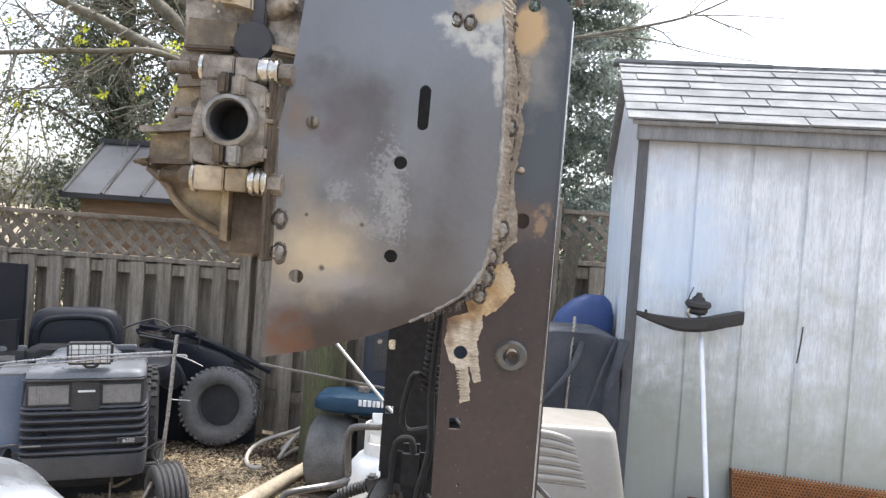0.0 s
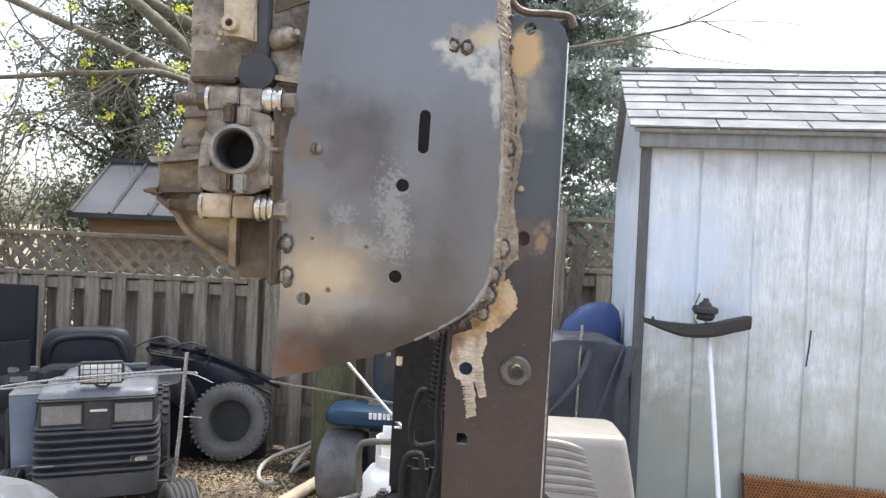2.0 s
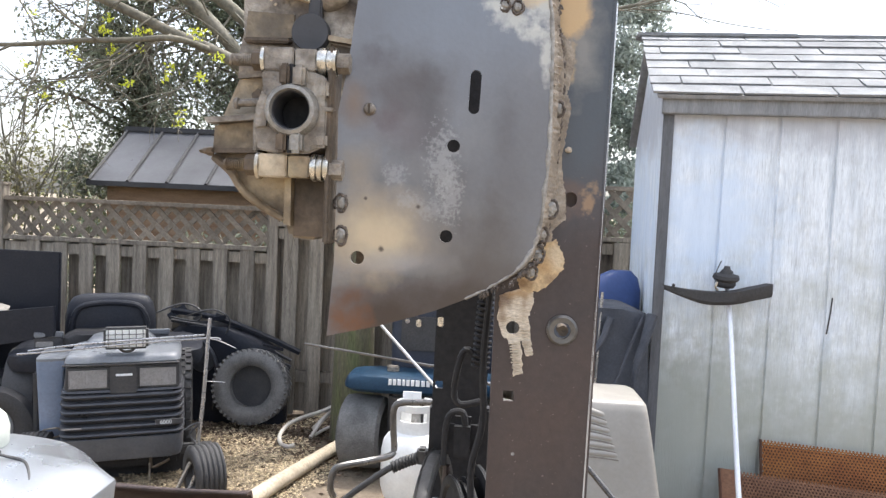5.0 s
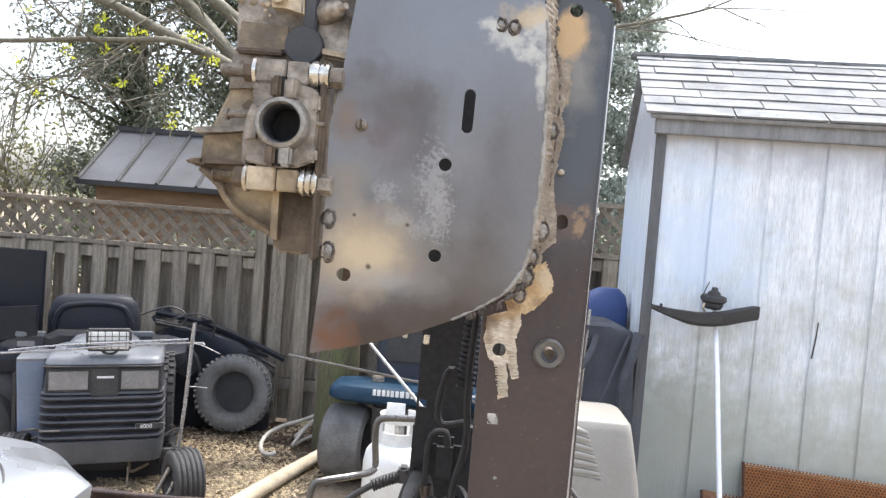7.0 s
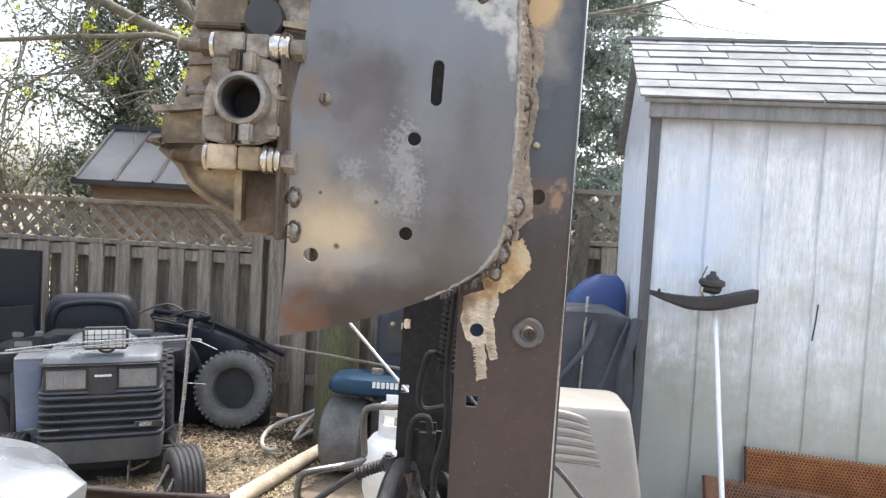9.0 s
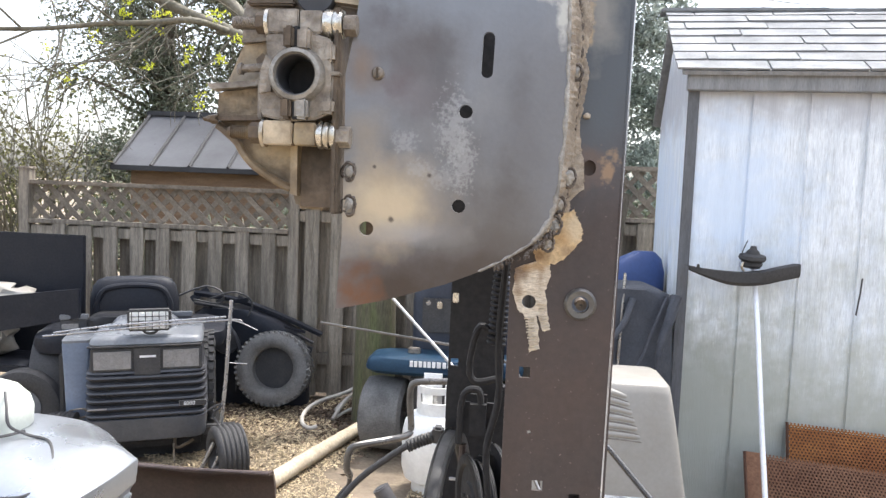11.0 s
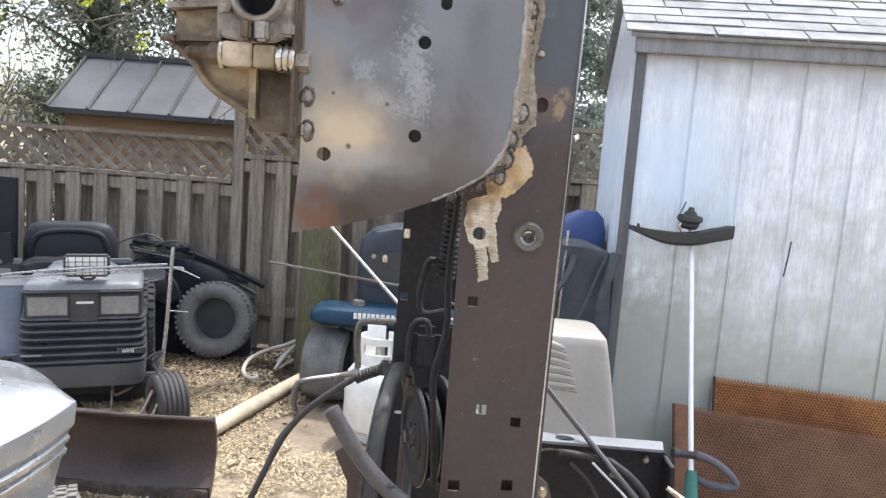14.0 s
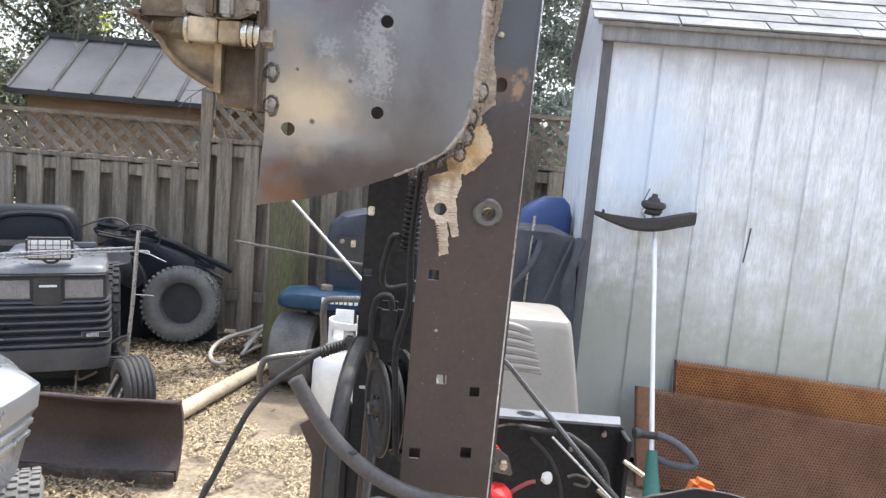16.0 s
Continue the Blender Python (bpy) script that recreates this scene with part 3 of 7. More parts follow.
# ---- ground ----
def ground():
    near = np.linspace(-6, 6, 150)
    far = np.array([7, 9, 12, 18, 30, 60, 120, 300, 900.0])
    ax = np.concatenate([-far[::-1], near, far])
    verts = []
    for y in ax + 3:
        for x in ax:
            lift = 0.02 * noise.noise(Vector((x * 1.1, y * 1.1, 0))) + 0.012 * noise.noise(Vector((x * 5, y * 5, 3)))
            verts.append((x, y, min(0.0, lift - 0.018) if abs(x) < 8 and abs(y) < 12 else -0.02))
    n = len(ax)
    faces = [(j * n + i, j * n + i + 1, (j + 1) * n + i + 1, (j + 1) * n + i) for j in range(n - 1) for i in range(n - 1)]
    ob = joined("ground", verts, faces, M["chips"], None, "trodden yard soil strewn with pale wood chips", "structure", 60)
    ob["category"] = "ground"
    rng = np.random.default_rng(5)
    count = 85000
    x, y = rng.uniform(-3.6, 0.9, count), rng.uniform(2.4, 6.1, count)
    a, t = rng.uniform(0, 6.28, count), rng.uniform(-0.5, 0.5, count)
    ln, wd = rng.uniform(0.003, 0.012, count) * rng.choice([0.7, 1.0, 1.7], count), rng.uniform(0.002, 0.006, count)
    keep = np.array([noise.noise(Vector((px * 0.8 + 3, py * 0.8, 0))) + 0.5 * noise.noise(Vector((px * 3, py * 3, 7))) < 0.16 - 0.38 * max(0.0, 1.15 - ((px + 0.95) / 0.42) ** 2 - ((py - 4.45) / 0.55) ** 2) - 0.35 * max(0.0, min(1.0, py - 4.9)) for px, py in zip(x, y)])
    x, y, a, t, ln, wd = (v[keep] for v in (x, y, a, t, ln, wd))
    count = len(x)
    c = np.stack([x, y, rng.uniform(0.0, 0.012, count)], 1)
    u = np.stack([np.cos(a) * ln, np.sin(a) * ln, t * ln], 1)
    w = np.stack([-np.sin(a) * wd, np.cos(a) * wd, rng.uniform(-0.4, 0.4, count) * wd], 1)
    h = np.array([0, 0, 0.006])
    v = np.stack([c - u - w, c + u - w * 0.7, c + u + w * 0.8, c - u + w, c + h], 1).reshape(-1, 3)
    f = []
    for i in range(count):
        k = 5 * i
        f += [(k, k + 1, k + 4), (k + 1, k + 2, k + 4), (k + 2, k + 3, k + 4), (k + 3, k, k + 4)]
    chips = joined("wood_chips", v, f, M["chip"], None, "pale dry wood chips and leaf litter on the ground", "stuff")
    chips["category"] = "wood chips"
    # leaf litter gathered along the fence
    x, y = rng.uniform(-3.4, -0.9, 5200), 6.05 - np.abs(rng.normal(0, 0.55, 5200))
    lv, lf = leaves(np.stack([x, y, np.full(5200, 0.008)], 1), (0.02, 0.02, 0.004), 7000, 0.017, 61, flat=0.8)
    lv[:, 2] = np.maximum(lv[:, 2], 0.001)
    lit = joined("leaf_litter", lv, lf, M["litter"], None, "dry brown leaf litter lying along the fence", "stuff")
    lit["category"] = "leaf litter"


ground()


# ---- fence ----
FY = 6.15


def lattice(parent, x0, x1, z0, z1, y):
    pitch, half = 0.142, 0.0215
    h = z1 - z0
    meshes = {}
    for lean in (1, -1):
        s = x0 - h
        while s < x1 + h:
            a0, a1 = (s, s + h) if lean > 0 else (s + h, s)
            lo, hi = 0.0, 1.0
            d = a1 - a0
            for edge, sign in ((x0, 1), (x1, -1)):
                t = (edge - a0) / d
                if (d > 0) == (sign > 0):
                    lo = max(lo, t)
                else:
                    hi = min(hi, t)
            if hi - lo > 0.08:
                p, q = Vector((a0 + d * lo, y + 0.007 * lean, z0 + h * lo)), Vector((a0 + d * hi, y + 0.007 * lean, z0 + h * hi))
                bm = B()
                g = (q - p).normalized()
                side = Vector((-g.z, 0, g.x)) * half
                f = bm.faces.new([bm.verts.new(v) for v in (p - side, q - side, q + side, p + side)])
                ext = bmesh.ops.extrude_face_region(bm, geom=[f])
                bmesh.ops.translate(bm, verts=[e for e in ext["geom"] if isinstance(e, bmesh.types.BMVert)], vec=(0, 0.012, 0))
                part("lattice_strip", bm, M["lattice"], parent, smooth=0)
            s += pitch


def fence_section(name, x0, x1, board_top, top, y, first, pitch):
    f = thing(name, "grey weathered board-on-board fence with lattice top", "fence", ((x0 + x1) / 2, y, 0), "garden fence", "structure")
    n = 0
    x = first
    rng = random.Random(3)
    while x < x1 - 0.06:
        for k, (dx, dy) in enumerate(((0, -0.055), (pitch / 2 - 0.035, 0.055))):
            w = 0.119 if k == 0 else 0.19
            w = min(w, x1 - x - dx)
            if w < 0.03:
                continue
            lean = rng.uniform(-0.004, 0.004)
            bm = B()
            box(bm, x + dx + lean, x + dx + w + lean, y + dy - 0.012, y + dy + 0.012, 0.02, board_top - 0.035 + rng.uniform(-0.006, 0.006), 0.004)
            part("board", bm, M["fence"], f, smooth=0)
        x += pitch
    for z in (0.28, board_top - 0.14):
        part("rail", box(B(), x0, x1, y - 0.04, y + 0.04, z, z + 0.09, 0.005), M["fence"], f)
    part("rail", box(B(), x0, x1, y - 0.075, y + 0.07, board_top - 0.035, board_top, 0.005), M["fence"], f)
    part("cap_rail", box(B(), x0, x1, y - 0.06, y + 0.06, top - 0.035, top, 0.005), M["lattice"], f)
    lattice(f, x0, x1, board_top, top - 0.03, y)
    return f


fa = fence_section("fence_left", -4.18, -1.94, 1.385, 1.712, FY, -4.10 + 0.1275, 0.2268)
fb = fence_section("fence_middle", -1.85, 0.52, 1.595, 2.0, FY, -1.794, 0.211)
fc = fence_section("fence_right", 0.62, 4.2, 1.595, 2.0, FY, 0.64, 0.22)
for ob, x, h in ((fa, -4.23, 1.80), (fa, -1.895, 1.95), (fb, 0.57, 2.05), (fc, 4.25, 2.05)):
    bm = B()
    box(bm, x - 0.045, x + 0.045, FY - 0.06, FY + 0.04, 0, h, 0.006)
    box(bm, x - 0.055, x + 0.055, FY - 0.07, FY + 0.05, h, h + 0.025, 0.008)
    part("post", bm, M["fence"], ob)
part("board", box(B(), -1.862, -1.772, FY + 0.043, FY + 0.067, 0.02, 1.56, 0.004), M["fence"], fb, smooth=0)
part("board", box(B(), -4.17, -3.93, FY + 0.070, FY + 0.090, 0.02, 1.35, 0.004), M["fence"], fa, smooth=0)
plank = thing("leaning_plank", "dark weathered plank leaning on the fence", "plank", (0.62, 5.7, 0))
part("plank_board", rod(B(), (0.42, 5.55, 0.0), (0.73, 6.02, 1.78), 0.07, 0.06, 4), M["bark"], plank, smooth=0)

# ---- pale shed ----
SH = Matrix.Translation((0.765, 4.15, 0)) @ Matrix.Rotation(radians(-6), 4, "Z")


def shed():
    sh = thing("garden_shed", "weathered pale-painted plywood shed with grey shingle roof", "shed", tuple(SH @ Vector((1.6, 0.8, 0))), kind="structure")
    W, D, EZ, RZ, RD = 3.5, 1.62, 2.33, 2.92, 0.82
    # front siding: panels between recessed grooves
    x, w = 0.0295, 0.2755
    while x < W - 0.05:
        bm = B()
        box(bm, x + 0.003, min(x + w, W - 0.05) - 0.003, -0.012, 0.012, 0.06, EZ - 0.005, 0.006)
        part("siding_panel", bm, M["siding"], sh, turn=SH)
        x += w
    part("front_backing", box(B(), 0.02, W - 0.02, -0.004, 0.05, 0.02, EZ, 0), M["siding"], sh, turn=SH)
    for n_, x0 in (("side_wall", 0.0), ("side_wall", W - 0.05)):
        bm = B()
        prof = [(0.0, 0.0), (D, 0.0), (D, EZ - 0.03), (RD, RZ - 0.05), (0.0, EZ)]
        f0 = [bm.verts.new((x0 - 0.002, y, z)) for y, z in prof]
        f1 = [bm.verts.new((x0 + 0.05, y, z)) for y, z in prof]
        bm.faces.new(f0), bm.faces.new(f1[::-1])
        for i in range(5):
            bm.faces.new((f0[i], f0[(i + 1) % 5], f1[(i + 1) % 5], f1[i]))
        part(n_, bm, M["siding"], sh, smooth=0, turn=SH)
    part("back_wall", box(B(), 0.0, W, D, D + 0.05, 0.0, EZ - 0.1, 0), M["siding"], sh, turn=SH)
    part("corner_trim", box(B(), -0.006, 0.048, -0.028, 0.006, 0.0, EZ, 0.004), M["corner"], sh, "dark grey painted corner board", turn=SH)
    part("fascia", box(B(), -0.02, W + 0.05, -0.075, -0.02, EZ - 0.020, EZ + 0.065, 0.004), M["trim"], sh, "grey fascia board under the eave", turn=SH)
    # roof deck and shingles
    e0, e1 = Vector((0, -0.11, EZ + 0.075)), Vector((0, RD, RZ))
    for a, b in ((e0, e1), (Vector((0, D + 0.12, EZ - 0.02)), e1)):
        bm = B()
        nn = Vector((0, a.z - b.z, b.y - a.y)).normalized() * (1 if a.y < b.y else -1)
        q = [Vector((-0.05, *p.yz)) - nn * o for p, o in ((a, 0.025), (b, 0.025), (b, 0.004), (a, 0.004))]
        r = [v + Vector((W + 0.14, 0, 0)) for v in q]
        va, vb = [bm.verts.new(v) for v in q], [bm.verts.new(v) for v in r]
        bm.faces.new(va), bm.faces.new(vb[::-1])
        for i in range(4):
            bm.faces.new((va[i], va[(i + 1) % 4], vb[(i + 1) % 4], vb[i]))
        part("roof_deck", bm, M["trim"], sh, smooth=0, turn=SH)
    rng = random.Random(8)
    courses = 8
    along = (e1 - e0) / courses
    nn = Vector((0, -(e1 - e0).z, (e1 - e0).y)).normalized()
    for c in range(courses):
        x = -0.08 - (0.22 if c % 2 else 0.0) - 0.07 * (c % 3)
        while x < W + 0.07:
            x0, x1 = max(x, -0.085), min(x + 0.45, W + 0.085)
            if x1 - x0 > 0.03:
                bm = B()
                lo, hi = e0 + along * c, e0 + along * (c + 1.12)
                tip = nn * (0.008 + rng.uniform(0, 0.005))
                vs = [Vector((x0 + 0.004, *(lo.yz))) + nn * 0.002, Vector((x1 - 0.004, *(lo.yz))) + nn * 0.002, Vector((x1 - 0.004, *(hi.yz))), Vector((x0 + 0.004, *(hi.yz)))]
                low = [bm.verts.new(v) for v in vs]
                top = [bm.verts.new(v + (tip * (1 + rng.uniform(-0.3, 0.3)) if i < 2 else nn * 0.004)) for i, v in enumerate(vs)]
                bm.faces.new(low[::-1]), bm.faces.new(top)
                for i in range(4):
                    bm.faces.new((low[i], low[(i + 1) % 4], top[(i + 1) % 4], top[i]))
                part("shingle", bm, M["shingle"], sh, smooth=0, turn=SH)
            x += 0.45
    x = -0.1
    while x < W:
        bm = B()
        box(bm, x, x + 0.33, RD - 0.07, RD + 0.07, RZ - 0.022, RZ + 0.004, 0.006, Matrix.Rotation(rng.uniform(-0.012, 0.012), 4, "Y"))
        part("ridge_cap", bm, M["shingle"], sh, turn=SH)
        x += 0.30
    # dark split in one panel
    bm = B()
    pipe(bm, [(0.890, -0.014, 1.39), (0.884, -0.014, 1.30), (0.873, -0.014, 1.20)], 0.004, 5, 3)
    part("split", bm, M["black"], sh, "dark crack in the plywood", turn=SH)
    part("hinge", box(B(), -0.05, -0.015, -0.02, 0.03, 0.98, 1.07, 0.006), M["zinc"], sh, "rusty steel latch", turn=SH)


shed()


# ---- the welded frame standing on end ----
RY = 1.03


def plate_y(x, z):
    return 0.96 + 0.30 * (x + 0.185)


def welded_frame():
    fr = thing("welded_chassis_frame", "dark painted steel frame rail stood on end with welded plate", "tractor frame", (-0.06, RY, 0))
    out = [(-0.128, 0.0), (-0.008, 0.0), (-0.004, 1.25), (-0.001, 1.53), (0.003, 1.85), (0.005, 2.025), (-0.002, 2.042), (-0.016, 2.050), (-0.1, 2.052), (-0.125, 2.03), (-0.127, 1.5), (-0.125, 1.25)]
    holes = [circle(-0.103, 1.611, 0.0085), circle(-0.041, 1.611, 0.011), circle(-0.0385, 1.776, 0.0095, 14, 0.85), circle(-0.042, 2.036, 0.008)]
    holes += [square(-0.104, 1.523, 0.0068), square(-0.082, 1.381, 0.0066), square(-0.036, 1.367, 0.0066), square(-0.110, 1.274, 0.0075), square(-0.040, 1.280, 0.0075)]
    holes += [circle(-0.095, 1.448, 0.0025, 8)]
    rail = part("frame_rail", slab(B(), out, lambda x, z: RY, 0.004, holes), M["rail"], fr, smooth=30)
    # flanges folded back along both long edges
    for a, b, lab in (((-0.008, 0.0), (0.005, 2.025), "flange behind the highlighted edge"), ((-0.128, 0.0), (-0.127, 1.66), "")):
        bm = B()
        s = 1 if a[0] > -0.05 else -1
        v = [bm.verts.new(p) for p in ((a[0], RY - 0.001, a[1]), (b[0], RY - 0.001, b[1]), (b[0] - s * 0.0035, RY - 0.001, b[1]), (a[0] - s * 0.0035, RY - 0.001, a[1]))]
        ext = bmesh.ops.extrude_face_region(bm, geom=[bm.faces.new(v)])
        bmesh.ops.translate(bm, verts=[e for e in ext["geom"] if isinstance(e, bmesh.types.BMVert)], vec=(0.0, 0.05, 0))
        part("flange", bm, M["rail"], fr, smooth=0)
    # pale strip along the right edge stands in for its highlight
    part("edge_highlight", pipe(B(), [(-0.0055, RY + 0.0005, 1.0), (-0.004, RY + 0.0005, 1.25), (-0.001, RY + 0.0005, 1.53), (0.003, RY + 0.0005, 1.85), (0.005, RY + 0.0005, 2.02)], 0.0017, 6, 4), M["tube"], fr, "pale strip for the highlight along the rail edge")
    # bushing ring welded round one hole
    part("bushing", lathe(B(), [(0.0105, 0.004), (0.0105, -0.0045), (0.0165, -0.005), (0.0195, -0.002), (0.0195, 0.001)], (-0.041, RY - 0.001, 1.611), (0, 1, 0), 28), M["dull"], fr, "grey ground steel bushing ring")
    part("bushing_pin", lathe(B(), [(0.001, 0.0), (0.007, 0.0), (0.007, 0.02), (0.001, 0.02)], (-0.039, RY + 0.006, 1.609), (0, 1, 0), 16), M["castd"], fr)
    # ground bare patch and two ground strips under the weld
    rng = random.Random(4)

    def ragged(loop, d):
        return [(x + rng.uniform(-d, d), z + rng.uniform(-d, d)) for x, z in loop]

    def dense(loop, k=4):
        o = []
        for (x0, z0), (x1, z1) in zip(loop, loop[1:] + loop[:1]):
            o += [(x0 + (x1 - x0) * i / k, z0 + (z1 - z0) * i / k) for i in range(k)]
        return o

    patch = dense([(-0.1214, 1.652), (-0.1007, 1.660), (-0.080, 1.658), (-0.0785, 1.645), (-0.0835, 1.626), (-0.080, 1.60), (-0.0756, 1.577), (-0.0847, 1.5747), (-0.0895, 1.592), (-0.0925, 1.597), (-0.0895, 1.575), (-0.0872, 1.5544), (-0.0996, 1.549), (-0.1015, 1.57), (-0.1045, 1.591), (-0.1174, 1.6019), (-0.123, 1.62)], 6)
    part("ground_patch", slab(B(), ragged(patch, 0.0011), lambda x, z: RY - 0.002, 0.0015, [circle(-0.103, 1.611, 0.0085)]), M["bare"], fr, "bare metal ground bright round a hole")
    for x_, z_, w_, n_ in ((-0.094, 1.553, 0.0115, 12), (-0.081, 1.578, 0.009, 10)):
        for i in range(n_):
            xo = x_ - 0.0085 * 0.08 * i
            part("grind_ridge", pipe(B(), [(xo - w_ / 2 + rng.uniform(-0.001, 0.001), RY - 0.0022, z_ + 0.0034 * i), (xo, RY - 0.0034, z_ + 0.0034 * i + 0.0006), (xo + w_ / 2 + rng.uniform(-0.001, 0.001), RY - 0.0022, z_ + 0.0034 * i + 0.0012)], 0.0011, 5, 2), M["bare"], fr)
    tanp = dense([(-0.1003, 1.6704), (-0.0959, 1.6595), (-0.0845, 1.6575), (-0.0732, 1.6591), (-0.0573, 1.6704), (-0.0433, 1.6886), (-0.0432, 1.7042), (-0.0500, 1.716), (-0.0533, 1.7245), (-0.066, 1.722), (-0.080, 1.73), (-0.095, 1.69)], 6)
    part("scorched_patch", slab(B(), ragged(tanp, 0.0014), lambda x, z: RY - 0.0035 - 0.001 * noise.noise(Vector((x * 300, z * 300, 0))), 0.003), M["tan"], fr, "tan heat-scorched scale below the weld", 60)
    strip = dense([(-0.0495, 1.9687), (-0.042, 1.9515), (-0.048, 1.918), (-0.0504, 1.906), (-0.0441, 1.8886), (-0.0489, 1.8555), (-0.052, 1.83), (-0.050, 1.80), (-0.0438, 1.778), (-0.045, 1.7506), (-0.0592, 1.736), (-0.0592, 1.722), (-0.072, 1.715), (-0.090, 1.705), (-0.083, 1.742), (-0.080, 1.783), (-0.076, 1.8527), (-0.078, 1.9256), (-0.080, 1.98), (-0.064, 1.985)], 8)
    part("scale_strip", slab(B(), ragged(strip, 0.0013), lambda x, z: RY - 0.003 - 0.0016 * noise.noise(Vector((x * 220, z * 220, 4))), 0.003), M["seam"], fr, "tan weld scale along the seam", 60)
    # side plate with its holes and slot
    po = [(-0.282, 2.20), (-0.088, 2.20), (-0.084, 2.03), (-0.078, 2.012), (-0.074, 1.985), (-0.071, 1.904), (-0.070, 1.837), (-0.073, 1.782), (-0.079, 1.728), (-0.096, 1.693), (-0.125, 1.671),
          (-0.163, 1.651), (-0.201, 1.636), (-0.263, 1.618), (-0.318, 1.607), (-0.316, 1.64), (-0.313, 1.69), (-0.313, 1.79), (-0.314, 1.863), (-0.306, 1.91), (-0.296, 2.0)]
    slot = [(-0.1685 + 0.0065 * math.cos(a), 1.914 + 0.0065 * math.sin(a)) for a in np.linspace(0, math.pi, 9)] + [(-0.1695 + 0.0065 * math.cos(a), 1.876 + 0.0065 * math.sin(a)) for a in np.linspace(math.pi, 2 * math.pi, 9)]
    slot = [(x + 0.006, z) for x, z in slot]
    ph = [circle(-0.185, 1.831, 0.0075), circle(-0.189, 1.725, 0.0075), circle(-0.288, 1.697, 0.0078), slot]
    part("side_plate", slab(B(), po, plate_y, 0.006, ph), M["plate"], fr, "bare grey steel plate with heat marks and drilled holes", 30)
    # screw head in the plate
    sc = part("plate_screw", lathe(B(), [(0.0005, -0.006), (0.005, -0.005), (0.0068, -0.002), (0.0068, 0.002), (0.0005, 0.002)], (-0.280, 0.930, 1.866), (0, 1, 0), 20), M["castg"], fr, "slotted screw head")
    part("screw_slot", box(B(), -0.2812, -0.2788, 0.9225, 0.9245, 1.8605, 1.8715, 0, None), M["castd"], sc)
    # weld bead along the curved edge: overlapping lumps
    wp = smooth_path([(-0.082, 0, 2.11), (-0.078, 0, 2.06), (-0.074, 0, 2.02), (-0.072, 0, 1.985), (-0.064, 0, 1.946), (-0.062, 0, 1.90), (-0.064, 0, 1.85), (-0.066, 0, 1.80), (-0.067, 0, 1.76), (-0.075, 0, 1.727), (-0.086, 0, 1.697), (-0.105, 0, 1.678), (-0.128, 0, 1.666), (-0.148, 0, 1.656)], 7)
    bm = B()
    for i, p in enumerate(wp):
        y = RY - 0.010 if p.x > -0.085 else plate_y(p.x, 0) + 0.001
        blob(bm, (p.x + 0.004 + rng.uniform(-0.002, 0.003), y, p.z + rng.uniform(-0.002, 0.002)), rng.uniform(0.0018, 0.0042) * (0.7 if p.x < -0.11 else 1.0), (0.8, 0.6, 1.4), 2, 0.9)
    for _ in range(26):
        p = wp[rng.randrange(2, 22)]
        blob(bm, (p.x + rng.uniform(-0.002, 0.012), RY - 0.007, p.z + rng.uniform(-0.006, 0.006)), rng.uniform(0.002, 0.0045), (1, 0.6, 1.2), 1, 0.8)
    part("weld_bead", bm, M["weldd"], fr, "dark pitted crevice of the weld bead", 60)["kind"] = "stuff"
    # worn lip of the plate along the seam
    lip = smooth_path([(-0.0775, 0, 2.01), (-0.0735, 0, 1.985), (-0.0715, 0, 1.945), (-0.0705, 0, 1.904), (-0.0695, 0, 1.837), (-0.0725, 0, 1.782), (-0.0785, 0, 1.728), (-0.0955, 0, 1.693), (-0.1245, 0, 1.671), (-0.1625, 0, 1.651)], 6)
    bm = B()
    prev = None
    for p in lip:
        k = (0.62 if p.x > -0.1 else 0.4) + 0.45 * noise.noise(Vector((p.z * 120, p.x * 90, 1)))
        row = [bm.verts.new((p.x - a * k, plate_y(p.x - a * k, 0) - d * k, p.z + c * k)) for a, c, d in ((0.0075, 0.0035, -0.001), (0.0055, 0.0028, 0.0018), (0.0025, 0.001, 0.0026), (-0.0005, -0.001, 0.0015), (-0.0015, -0.0015, -0.004))]
        if prev:
            for a in range(4):
                bm.faces.new((prev[a], prev[a + 1], row[a + 1], row[a]))
        prev = row
    ext = bmesh.ops.extrude_face_region(bm, geom=bm.faces[:])
    bmesh.ops.translate(bm, verts=[e for e in ext["geom"] if isinstance(e, bmesh.types.BMVert)], vec=(0, 0.004, 0))
    part("plate_lip", bm, M["lip"], fr, "bright worn lip of the plate", 60)
    # strip of weld between plate edge and rail so that no gap shows
    bm = B()
    prev = None
    for p in smooth_path(wp[4:-16], 4):
        row = []
        for k in range(6):
            f = k / 5
            x = p.x - 0.008 + 0.018 * f + 0.003 * noise.noise(Vector((p.z * 260, k, 0)))
            y = (plate_y(p.x, 0) - 0.002) * (1 - f) + (RY - 0.001) * f - 0.006 * math.sin(math.pi * f) * (1 + noise.noise(Vector((p.z * 340, k * 1.3, 5))))
            row.append(bm.verts.new((x, y, p.z)))
        if prev:
            for k in range(5):
                bm.faces.new((prev[k], prev[k + 1], row[k + 1], row[k]))
        prev = row
    ext = bmesh.ops.extrude_face_region(bm, geom=bm.faces[:])
    bmesh.ops.translate(bm, verts=[e for e in ext["geom"] if isinstance(e, bmesh.types.BMVert)], vec=(0.002, 0.012, 0))
    part("weld_fillet", bm, M["seam"], fr, "", 60)
